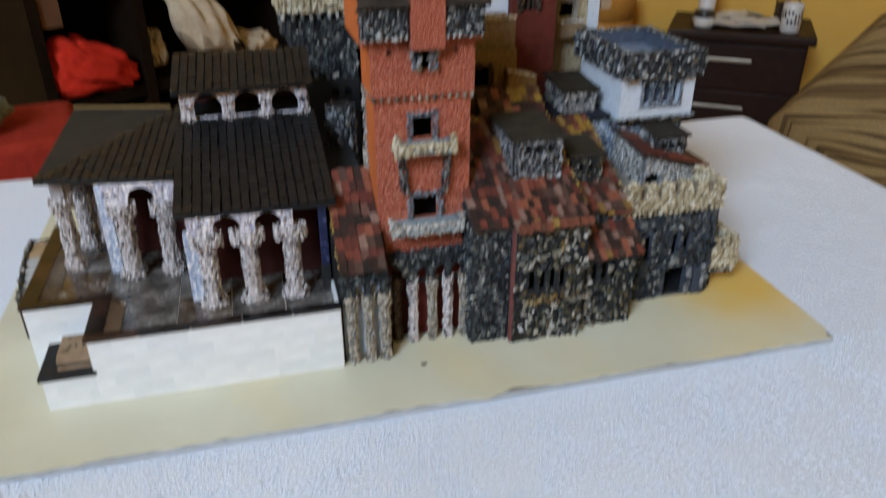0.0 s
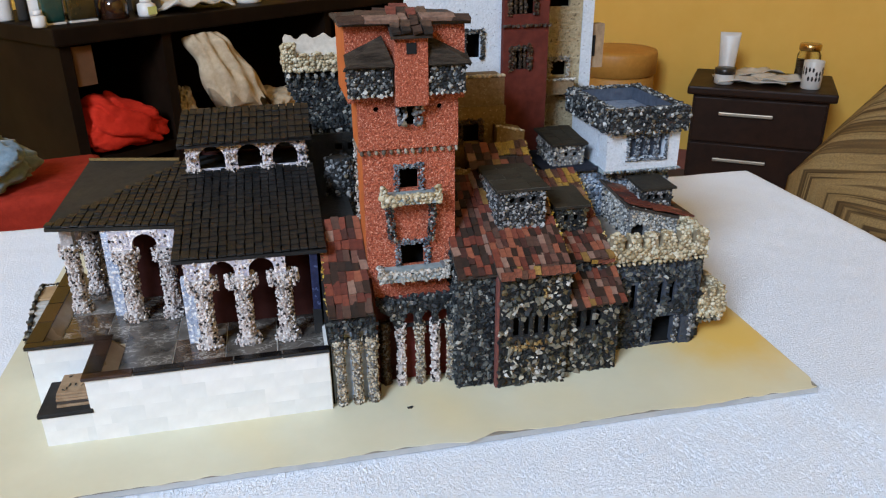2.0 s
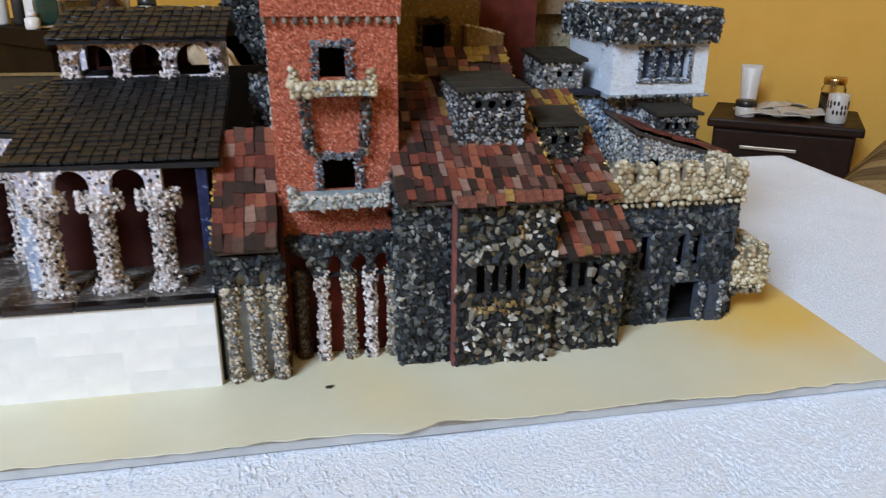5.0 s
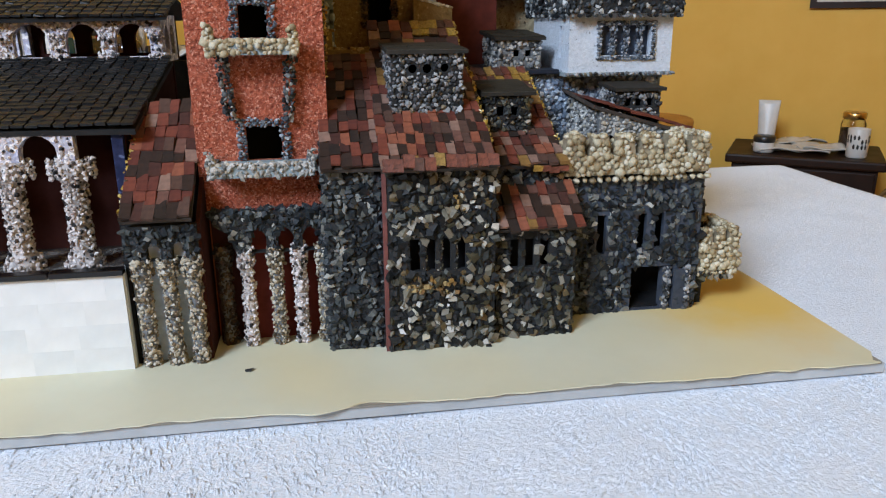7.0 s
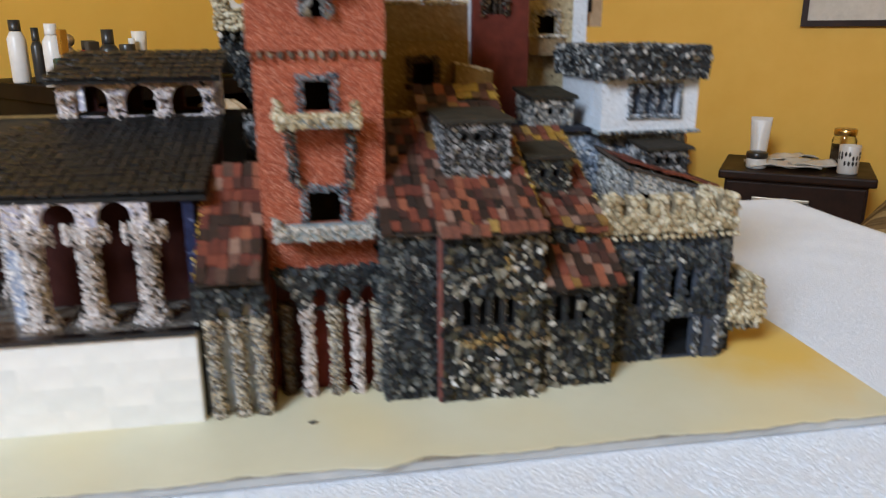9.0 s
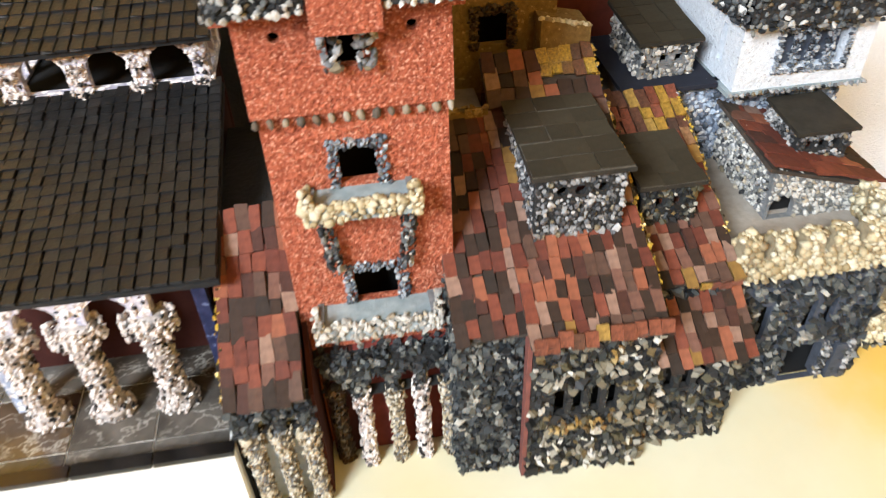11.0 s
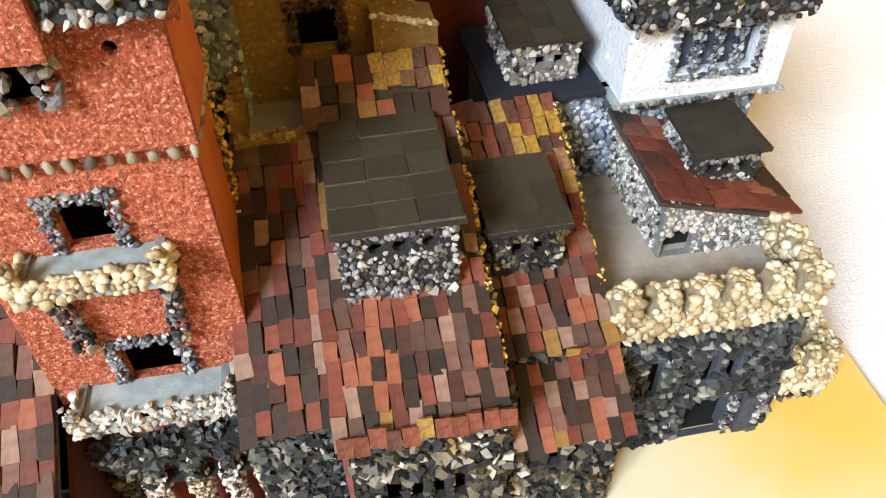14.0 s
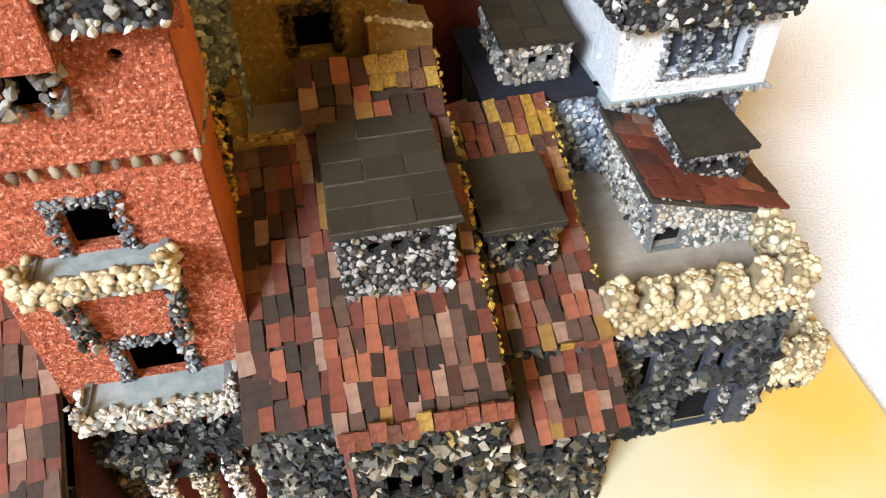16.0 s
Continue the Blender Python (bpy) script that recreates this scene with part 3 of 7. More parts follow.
def shingled(parent, mat, o, u, v, w, h, pw, ph, name="roof_tile", single=300, thick=0.0022, jag=0.0004, lap=0.25, lift=0.06, clip=None, skip=0.0, even=False):
    """Overlapping tiles over a roof plane from o: u along the eave (w), v up the slope (h). clip(a, b) keeps a place."""
    o, u, v = Vector(o), Vector(u).normalized(), Vector(v).normalized()
    n = u.cross(v)
    base = BASE[parent]
    tight = 0.9 if mat == "shingle" else 1.0
    meshes = [slab_mesh(pw * f * tight, ph * (1 + lap), thick, mat, jag) for f in (0.93, 0.96, 0.99, 0.9)]
    joined = [slab_mesh(pw * f * tight, ph * (1 + lap), thick, mat + "_j", jag) for f in (0.93, 0.97)]
    bm, count = bmesh.new(), 0
    rows, cols = max(1, round(h / ph)), max(1, round(w / pw))
    for r in range(rows):
        for c in range(cols):
            a, b = (c + 0.5) * w / cols, (r + 0.5) * h / rows
            if clip and not clip(a, b):
                continue
            if rng.random() < skip:
                continue
            a += rng.normal(0, pw * (0.015 if even else 0.04))
            b += rng.normal(0, ph * (0.02 if even else 0.10))
            p = o + u * a + v * b + n * (thick * (0.9 + rng.uniform(0, 0.45)))
            rot = Matrix((u, v, n)).transposed().to_4x4() @ pose(0, 0, 0, -math.degrees(lift) + rng.normal(0, 1.2 if even else 1.5), rng.normal(0, 0.6 if even else 1.7), rng.normal(0, 0.4 if even else 2.2))
            m = Matrix.Translation(p * U - base) @ rot
            if count < single:
                ob = new(name, meshes[int(rng.integers(4))])
                ob.parent = parent
                ob.matrix_basis = m
            else:
                me = joined[int(rng.integers(2))]
                k = len(bm.verts)
                bm.from_mesh(me)
                bm.verts.ensure_lookup_table()
                bmesh.ops.transform(bm, matrix=m, verts=bm.verts[k:])
            count += 1
    if len(bm.verts):
        me = bpy.data.meshes.new("small_tiles")
        bm.to_mesh(me)
        me.materials.append(M[mat + "_j"])
        ob = new("small_tiles", me)
        ob.parent = parent
        tagged(ob, kind="stuff")
    bm.free()


def slope(bm, pts, t):
    """A roof slab: the polygon pts (3D, anticlockwise from above), t thick downwards."""
    vs = [bm.verts.new(p) for p in pts]
    f = bm.faces.new(vs)
    n = (Vector(pts[1]) - Vector(pts[0])).cross(Vector(pts[2]) - Vector(pts[0])).normalized()
    r = bmesh.ops.extrude_face_region(bm, geom=[f])
    bmesh.ops.translate(bm, vec=-n * t, verts=[q for q in r["geom"] if isinstance(q, bmesh.types.BMVert)])
    return bm


# ---- table, towel and board ----
def towel():
    bm = bmesh.new()
    x0, x1, y0, y1 = -1.25, 0.79, -0.42, 0.712
    nx, ny = 210, 150
    grid = []
    for j in range(ny + 1):
        line = []
        for i in range(nx + 1):
            x, y = x0 - 0.16 + (x1 - x0 + 0.32) * i / nx, y0 - 0.16 + (y1 - y0 + 0.32) * j / ny
            px, py = min(max(x, x0), x1), min(max(y, y0), y1)
            over = math.hypot(x - px, y - py)
            z = -0.0112
            if over > 0:
                k = min(over, 0.02)
                z -= 0.015 * (k / 0.02) ** 2 + max(0, over - 0.02) * 2.2
                q = 0.02 / max(over, 0.02)
                x, y = px + (x - px) * q * 1.2, py + (y - py) * q * 1.2
            nse = noise.noise(Vector((x * 5, y * 5, 3))) * 0.0022 + noise.noise(Vector((x * 21, y * 21, 1))) * 0.0010
            fine = noise.noise(Vector((x * 95, y * 95, 7))) * 0.0006 if y < 0.1 else 0.0
            line.append(bm.verts.new((x, y, z + nse * 0.8 + fine - 0.001)))
        grid.append(line)
    for j in range(ny):
        for i in range(nx):
            bm.faces.new((grid[j][i], grid[j][i + 1], grid[j + 1][i + 1], grid[j + 1][i]))
    return bm


table = thing("table", (-0.2, 0.15, FLOOR), "dark wooden table hidden beneath a white towel", "table")
part("tabletop", B(-1.24, 0.782, -0.41, 0.704, -0.10, -0.020), "espresso", table)
for sx in (-1.17, 0.70):
    for sy in (-0.34, 0.62):
        part("leg", B(sx - 0.05, sx + 0.05, sy - 0.05, sy + 0.05, FLOOR, -0.10, 0.008), "espresso", table)
tw = part("towel", towel(), "towel_j", None, "white terry towel spread over the table", True)
tagged(tw, category="towel")


def loops():
    """Terry loops: short curved ridges, leaning along a slowly turning nap."""
    verts, faces = [], []
    for _ in range(17000):
        y = -0.40 + 0.335 * rng.random() ** 0.8
        x = rng.uniform(-0.62, 0.72)
        a = 1.35 + 1.5 * noise.noise(Vector((x * 6, y * 6, 4))) + rng.normal(0, 0.3)
        bend, ln, wd, ht = rng.normal(0, 0.5), rng.uniform(0.005, 0.012), rng.uniform(0.0016, 0.0027), rng.uniform(0.0007, 0.0017)
        o, z = len(verts), -0.0137 + noise.noise(Vector((x * 5, y * 5, 3))) * 0.0018
        for q in range(4):
            k = q / 3
            d = a + bend * (k - 0.5)
            cx, cy = x + math.cos(d) * ln * (k - 0.5), y + math.sin(d) * ln * (k - 0.5)
            w, h = wd * (1 - 0.6 * abs(2 * k - 1)), ht * (1 - 0.75 * (2 * k - 1) ** 2)
            nx, ny = -math.sin(d) * w, math.cos(d) * w
            verts += [(cx - nx, cy - ny, z), (cx, cy, z + h + 0.0012), (cx + nx, cy + ny, z)]
        for q in range(3):
            b = o + 3 * q
            faces += [(b, b + 1, b + 4, b + 3), (b + 1, b + 2, b + 5, b + 4)]
    me = bpy.data.meshes.new("terry_nap")
    me.from_pydata((np.array(verts) * U).tolist(), [], faces)
    me.polygons.foreach_set("use_smooth", [True] * len(me.polygons))
    me.materials.append(M["towel_j"])
    ob = new("terry_nap", me)
    ob.parent = tw
    tagged(ob, "soft raised terry loops", kind="stuff")


loops()

board = thing("base_board", (-0.1, 0.24, -0.0105), "cream painted base board of the model with white edges", "board")
BX0, BX1, BY0, BY1 = -0.588, 0.3735, -0.083, 0.56
part("board_core", B(BX0 + 0.001, BX1 - 0.001, BY0 + 0.0015, BY1, -0.0102, -0.0024), "board_edge", board, "white foam core edge")


def skin():
    bm = bmesh.new()
    pts = [(BX0, BY1), (BX0, BY0 + 0.004)]
    for i in range(1, 160):
        k = i / 160
        x = BX0 + (BX1 - BX0) * k
        pts.append((x, BY0 - 0.001 + 0.005 * noise.noise(Vector((x * 11, 2, 0))) + 0.0028 * noise.noise(Vector((x * 60, 5, 0))) - 0.006 * math.exp(-((x + 0.06) / 0.02) ** 2) + 0.005 * math.exp(-((x + 0.02) / 0.02) ** 2)))
    pts += [(BX1 - 0.010, BY0 + 0.003), (BX1 - 0.001, BY0 + 0.017), (BX1 + 0.003, 0.1), (BX1, BY1)]
    vs = [bm.verts.new((x, y, 0)) for x, y in pts]
    f = bm.faces.new(vs)
    r = bmesh.ops.extrude_face_region(bm, geom=[f])
    bmesh.ops.translate(bm, vec=(0, 0, -0.0009), verts=[v for v in r["geom"] if isinstance(v, bmesh.types.BMVert)])
    return bm


# added layer: the shadow line under the torn skin put into its colour
part("glue_layer", B(BX0 + 0.004, BX1 - 0.004, BY0 + 0.0005, BY1 - 0.003, -0.0024, -0.0009), "gap_line", board, "grey-brown strip for the dark gap under the paint")
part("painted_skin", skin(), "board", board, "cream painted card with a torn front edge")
lay(board, "dark", [(Matrix.Translation((-0.109, -0.0157, 0.0006)) @ Matrix.Diagonal((0.0042, 0.0022, 0.0012, 1)), 3), (Matrix.Translation((0.078, -0.004, 0.0008)) @ Matrix.Diagonal((0.0022, 0.0018, 0.0014, 1)), 5)], 2, "loose_chip")

# ---- white podium with terrace ----
pod = thing("podium", (-0.33, 0.15, 0), "white block-clad podium with a brown marble terrace", "podium")
PZ, FLZ = 0.0755, 0.067     # top of the white cladding, and the sunken terrace floor
part("core", B(-0.443, -0.198, 0.007, 0.30, 0, FLZ - 0.0007), "white_plastic", pod)
part("wing_core", B(-0.518, -0.443, 0.086, 0.30, 0, FLZ - 0.0007), "white_plastic", pod)
part("stair_core", B(-0.493, -0.444, 0.008, 0.086, 0, 0.036), "white_plastic", pod)


def cladding(parent, o, u, w, h, rows, length):
    o, u = Vector(o), Vector(u)
    n = u.cross(Vector((0, 0, 1)))
    hh = h / rows
    for r in range(rows):
        a = -length * (0.5 if r % 2 else 0.0)
        while a < w - 1e-5:
            l = length * rng.uniform(0.8, 1.2)
            s, e = max(a, 0), min(a + l, w)
            if w - e < length * 0.2:
                e = w
            if e - s > 0.004:
                me = slab_mesh(e - s, hh, 0.0035 + rng.uniform(0, 0.0004), "whiteb", 0.00004)
                ob = new("block", me)
                ob.parent = parent
                ob.matrix_basis = Matrix.Translation((o + u * (s + e) / 2 + Vector((0, 0, hh * (r + 0.5)))) * U - BASE[parent]) @ Matrix((u, Vector((0, 0, 1)), n)).transposed().to_4x4()
            a = e


cladding(pod, (-0.446, 0.005, 0), (1, 0, 0), 0.251, PZ, 4, 0.036)
cladding(pod, (-0.445, 0.085, 0), (0, -1, 0), 0.08, PZ, 4, 0.036)
cladding(pod, (-0.521, 0.084, 0), (1, 0, 0), 0.076, PZ, 4, 0.036)
cladding(pod, (-0.496, 0.006, 0), (1, 0, 0), 0.05, 0.036, 2, 0.036)
cladding(pod, (-0.520, 0.30, 0), (0, -1, 0), 0.215, PZ, 4, 0.036)
cladding(pod, (-0.196, 0.006, 0), (0, 1, 0), 0.1, PZ, 4, 0.036)
# dark marble coping in short lengths
def coping(x0, x1, y0, y1, n, along):
    for i in range(n):
        a0, a1 = i / n, (i + 1) / n - 0.004
        q = (x0 + (x1 - x0) * a0, x0 + (x1 - x0) * a1, y0, y1) if along == "x" else (x0, x1, y0 + (y1 - y0) * a0, y0 + (y1 - y0) * a1)
        part("coping_slab", B(*q, PZ + 0.0004, PZ + 0.0046 + rng.uniform(0, 0.0003), 0.0005), "kerbstone", pod)


coping(-0.449, -0.193, 0.000, 0.010, 5, "x")
coping(-0.449, -0.431, 0.0105, 0.079, 2, "y")
coping(-0.524, -0.431, 0.0795, 0.0905, 3, "x")
coping(-0.524, -0.506, 0.091, 0.285, 4, "y")
for x, y0, y1 in ((-0.431, 0.0105, 0.079), (-0.506, 0.091, 0.285)):
    part("beige_kerb", slope(bmesh.new(), [(x, y0, PZ + 0.003), (x + 0.012, y0, FLZ + 0.001), (x + 0.012, y1, FLZ + 0.001), (x, y1, PZ + 0.003)], 0.004), "beige_marble", pod, "polished beige marble kerb")
part("kerb_wall", box(B(-0.442, -0.197, 0.0085, 0.0098, FLZ - 0.003, PZ), -0.442, -0.4405, 0.0098, 0.084, FLZ - 0.003, PZ), "marble_dark", pod)
part("stair_slab", B(-0.499, -0.444, 0.002, 0.066, 0.036, 0.041, 0.0006), "black_board", pod)
for k in range(5):
    x, y, z = -0.482 + rng.uniform(0, 0.0025), 0.0115 + 0.0012 * k + rng.uniform(0, 0.001), 0.0411 + 0.0029 * k
    part("step", B(x, -0.4485 + rng.uniform(0, 0.0015), y, 0.054 + rng.uniform(0, 0.003), z, z + 0.0026, 0.0006), "old_wood" if k == 1 else "tan_stone", pod, "thin tan stone slab")
lay(pod, "dark", [(Matrix.Translation((rng.uniform(-0.478, -0.452), rng.uniform(0.02, 0.05), 0.0556)) @ pose(0, 0, 0, 0, 0, rng.uniform(0, 360)) @ Matrix.Diagonal((0.0026, 0.0011, 0.0007, 1)), int(rng.integers(14))) for _ in range(14)])
def floor_tile(x, y, w, h):
    ob = new("floor_tile", slab_mesh(w, h, 0.004, "marble", 0.0001))
    ob.parent = pod
    ob.matrix_basis = Matrix.Translation(Vector((x + w / 2, y + h / 2, FLZ - 0.002 + rng.uniform(0, 0.0003))) * U - BASE[pod])


for i in range(4):
    floor_tile(-0.4195 + i * 0.0565, 0.010, 0.0555, 0.0195)
for i in range(4):
    for j in range(5):
        floor_tile(-0.4195 + i * 0.0565, 0.0305 + j * 0.0525, 0.0555, 0.0515)
for j in range(5):
    floor_tile(-0.494, 0.091 + j * 0.04, 0.0495, 0.039)
floor_tile(-0.4435, 0.091, 0.0235, 0.10)
floor_tile(-0.4435, 0.192, 0.0235, 0.09)
side = thing("outer_stair", (-0.545, 0.2, 0), "small grey and brown stair against the podium", "stair")
for k in range(6):
    part("step", B(-0.5435, -0.5245, 0.151 + k * 0.0105, 0.249, 0.045 + k * 0.0045, 0.0492 + k * 0.0045, 0.0005), "stepstone", side)
    part("riser", B(-0.5430, -0.5250, 0.1525 + k * 0.0105, 0.248, 0.0405 + k * 0.0045, 0.0449 + k * 0.0045), "mortar", side)
part("landing", B(-0.5435, -0.5245, 0.2145, 0.252, 0.0722, 0.0750, 0.0005), "sandstone", side, "tan stone landing")
part("stair_core", B(-0.5430, -0.5250, 0.153, 0.25, 0.0, 0.0404), "mortar_light", side)
part("brown_flank", plate([(0.150, 0.0), (0.253, 0.0), (0.253, 0.076), (0.216, 0.076), (0.150, 0.050)], [], 0.003, siding(-0.5468)), "marble_dark", side, "brown stone flank")
lay(side, "dark", [(Matrix.Translation((-0.5455 + rng.normal(0, 0.0008), 0.150 + 0.066 * q, 0.051 + 0.026 * q)) @ pose(0, 0, 0, rng.uniform(0, 90), 0, rng.uniform(0, 90)) @ Matrix.Scale(0.0024, 4), int(rng.integers(14))) for q in np.linspace(0, 1, 22)] + [(Matrix.Translation((-0.5455, y, 0.0775)) @ pose(0, 0, 0, rng.uniform(0, 90), 0, rng.uniform(0, 90)) @ Matrix.Scale(0.0024, 4), int(rng.integers(14))) for y in np.linspace(0.218, 0.252, 10)] + [(Matrix.Translation((x, 0.2535, 0.0765)) @ Matrix.Scale(0.0022, 4), int(rng.integers(14))) for x in np.linspace(-0.5455, -0.526, 7)], 22, "edge_chip")


def column(parent, x, y, z0, z1, r, mat, pitch, core="mortar_light", cap=1.5, foot=1.3):
    bm = bmesh.new()
    h = z1 - z0
    rings = []
    for k, f in ((0, foot), (0.06, foot * 0.94), (0.16, 1.0), (0.5, 0.92), (0.8, 0.86), (0.84, cap * 0.8), (0.9, cap * 0.9), (0.97, cap * 0.88), (1.0, 0.8)):
        rings.append([bm.verts.new((x + math.cos(q * 0.5236) * r * f * 0.9, y + math.sin(q * 0.5236) * r * min(f, 1.35) * 0.9, z0 + h * k)) for q in range(12)])
    for p, q in zip(rings, rings[1:]):
        for i in range(12):
            bm.faces.new((p[i], p[(i + 1) % 12], q[(i + 1) % 12], q[i]))
    bm.faces.new(rings[0][::-1]), bm.faces.new(rings[-1])
    c = part("column", bm, "mortar_white" if mat == "pinkish" else core, parent, "", True)
    pitch *= 0.68
    sq, sf = min(1.0, 1.3 / cap), min(1.0, 1.35 / foot)
    pl = round_scatter(x, y, z0 + h * 0.1, z1 - h * 0.14, r * 0.92, pitch)
    pl += round_scatter(x, y, z0, z0 + h * 0.07, r * foot, pitch, sf) + round_scatter(x, y, z0 + h * 0.07, z0 + h * 0.12, r * (foot + 1) / 2, pitch, sf)
    pl += round_scatter(x, y, z1 - h * 0.16, z1 + 0.001, r * cap, pitch, sq) + round_scatter(x, y, z1 - 0.002, z1 + 0.001, r * cap * 0.6, pitch, sq)
    lay(c, mat, pl)
    return c


# ---- loggia church with black shingle roofs ----
ch = thing("loggia_church", (-0.27, 0.17, FLZ), "miniature arcaded church with stone-chip columns and black shingle roofs", "miniature house")
wall = part("arcade_wall", plate(arcade(-0.341, -0.2325, 0.1495, 0.1735, [(-0.3150, -0.2875, 0.1705), (-0.2725, -0.2450, 0.1705)]), [], 0.010, facing(0.0600)), "violet", ch, "white and lilac rough plaster arcade")
lay(wall, "pinkish", scatter(rect(-0.341, -0.2325, 0.152, 0.173), [arch(-0.3155, -0.2870, 0.14, 0.1715), arch(-0.2730, -0.2445, 0.14, 0.1715)], facing(0.0605), 0.0030)[::2])
for x in (-0.324, -0.2815, -0.2365):
    column(ch, x, 0.0615, FLZ, 0.151, 0.0090, "pinkish", 0.0044, cap=1.85, foot=1.6)
part("blue_pier", B(-0.3475, -0.3345, 0.0705, 0.079, FLZ, 0.149, 0.0006), "bluepale", ch, "pale blue plaster pier")
part("back_wall", plate(rect(-0.347, -0.200, FLZ, 0.180), [], 0.006, facing(0.112)), "brown_wall", ch, "red-brown wall behind the arcade")
part("inner_floor", B(-0.347, -0.2, 0.119, 0.3, FLZ + 0.0003, FLZ + 0.002), "shade_black", ch)
part("side_wall", plate([(0.07, FLZ), (0.30, FLZ), (0.30, 0.208), (0.245, 0.208), (0.07, 0.171)], [], 0.005, siding(-0.2015)), "brown_wall", ch)
part("side_wall", plate([(0.112, FLZ), (0.30, FLZ), (0.30, 0.208), (0.245, 0.208), (0.112, 0.180)], [], 0.006, siding(-0.349)), "brown_wall", ch)
part("blue_pilaster", B(-0.2055, -0.197, 0.0625, 0.0695, 0.098, 0.170, 0.0006), "bluepaint", ch, "dark blue painted pilaster")
part("pilaster_foot", B(-0.2065, -0.1965, 0.0625, 0.0695, FLZ, 0.0975, 0.0006), "black_board", ch, "black painted foot")
part("rear_wall", plate(rect(-0.347, -0.2, 0.0, 0.212), [], 0.006, facing(0.3265)), "brown_wall", ch)
# nave roof
E0, E1 = Vector((-0.352, 0.058, 0.1755)), Vector((-0.186, 0.058, 0.1735))
R0 = Vector((-0.352, 0.245, 0.2165))
roof = part("nave_roof", slope(bmesh.new(), [E0, E1, E1 + (R0 - E0), R0], 0.004), "black_board", ch)
shingled(roof, "shingle", E0, (1, 0, 0), R0 - E0, 0.166, (R0 - E0).length, 0.0098, 0.0096, "shingle", 300, 0.0022, 0.0003, 0.2, 0.11, even=True)
# clerestory
CY, CZ0, CZ1 = 0.243, 0.2125, 0.2575
aisle = [(-0.3285, -0.2965), (-0.2815, -0.2500), (-0.2370, -0.2050)]
hol = [arch(a, b, 0.2195, 0.2500) for a, b in aisle]
cw = part("clerestory_wall", plate(rect(-0.344, -0.194, CZ0, CZ1), hol, 0.008, facing(CY)), "violet", ch, "lilac plaster clerestory with three arches")
lay(cw, "pinkish", scatter(rect(-0.344, -0.194, 0.218, CZ1 - 0.003), [arch(a - 0.001, b + 0.001, 0.216, 0.2510) for a, b in aisle], facing(CY), 0.0036))
for x in (-0.3365, -0.2890, -0.2435, -0.1995):
    lay(cw, "pinkish", round_scatter(x, CY, 0.217, 0.223, 0.0078, 0.0032) + round_scatter(x, CY, 0.236, 0.241, 0.0062, 0.0032))
for x in (-0.200, -0.344):
    part("clerestory_side", plate(rect(CY + 0.008, 0.325, CZ0, CZ1), [arch(0.262, 0.284, 0.2195, 0.248), arch(0.292, 0.314, 0.2195, 0.248)], 0.006, siding(x)), "violet", ch)
part("clerestory_back", plate(rect(-0.344, -0.194, CZ0, CZ1), [arch(a, b, 0.2195, 0.2500) for a, b in aisle], 0.008, facing(0.325)), "brown_wall", ch)
# floor blackened so the arches look unlit
part("clerestory_floor", B(-0.343, -0.195, CY + 0.009, 0.324, CZ0, 0.2165), "shade_black", ch)
F0 = Vector((-0.352, 0.233, 0.2550))
G0 = Vector((-0.350, 0.322, 0.2785))
F1, G1 = F0 + Vector((0.166, 0, 0.002)), Vector((-0.192, 0.322, 0.2785))
up = part("upper_roof", slope(slope(bmesh.new(), [F0, F1, G1, G0], 0.004), [G1, Vector((-0.186, 0.405, 0.256)), Vector((-0.352, 0.405, 0.256)), G0], 0.004), "black_board", ch)
shingled(up, "shingle", F0, (1, 0, 0), G0 - F0, 0.166, (G0 - F0).length, 0.0098, 0.0152, "shingle", 120, 0.0022, 0.0003, 0.2, 0.10, even=True, clip=lambda a, b: b * 0.02 < a < 0.166 - b * 0.05)

lay(up, "rust", [(Matrix.Translation((x + rng.normal(0, 0.001), 0.322, 0.2805)) @ Matrix.Diagonal((0.0042, 0.0028, 0.0022, 1)), int(rng.integers(14))) for x in np.linspace(-0.336, -0.198, 15)], 15, "ridge_chip")

# left wing under a hipped roof
lw = thing("corner_loggia", (-0.42, 0.2, FLZ), "miniature corner loggia with stone-chip columns under a hipped black roof", "miniature house")
for x in (-0.4155, -0.371):
    column(lw, x, 0.150, FLZ, 0.157, 0.0096, "pinkish", 0.0044, cap=1.5, foot=1.4)
for x, y in ((-0.484, 0.185), (-0.4765, 0.240), (-0.461, 0.252)):
    column(lw, x, y, FLZ, 0.1575, 0.0088, "pinkish", 0.0044, cap=1.35, foot=1.3)
aw = part("arcade_wall", plate(arcade(-0.432, -0.354, 0.1565, 0.180, [(-0.4070, -0.3790, 0.1755)]), [], 0.009, facing(0.1505)), "violet", lw, "white and lilac rough plaster with an arch")
lay(aw, "pinkish", scatter(rect(-0.432, -0.354, 0.158, 0.179), [arch(-0.4080, -0.3780, 0.14, 0.1765)], facing(0.151), 0.0030)[::2])
part("blue_pier", B(-0.4415, -0.4285, 0.1605, 0.170, FLZ, 0.180, 0.0006), "bluepale", lw, "pale blue plaster pier")
part("corner_post", B(-0.4915, -0.4775, 0.180, 0.192, 0.157, 0.184, 0.0006), "mortar_white", lw, "plain pinkish post")
part("lintel", B(-0.486, -0.4725, 0.1925, 0.29, 0.1585, 0.184, 0.0006), "violet", lw)
lay(lw, "pinkish", scatter(rect(0.1925, 0.29, 0.160, 0.182), [], siding(-0.4865), 0.004))
part("back_wall", plate(rect(-0.440, -0.352, FLZ, 0.184), [], 0.005, facing(0.205)), "brown_wall", lw)
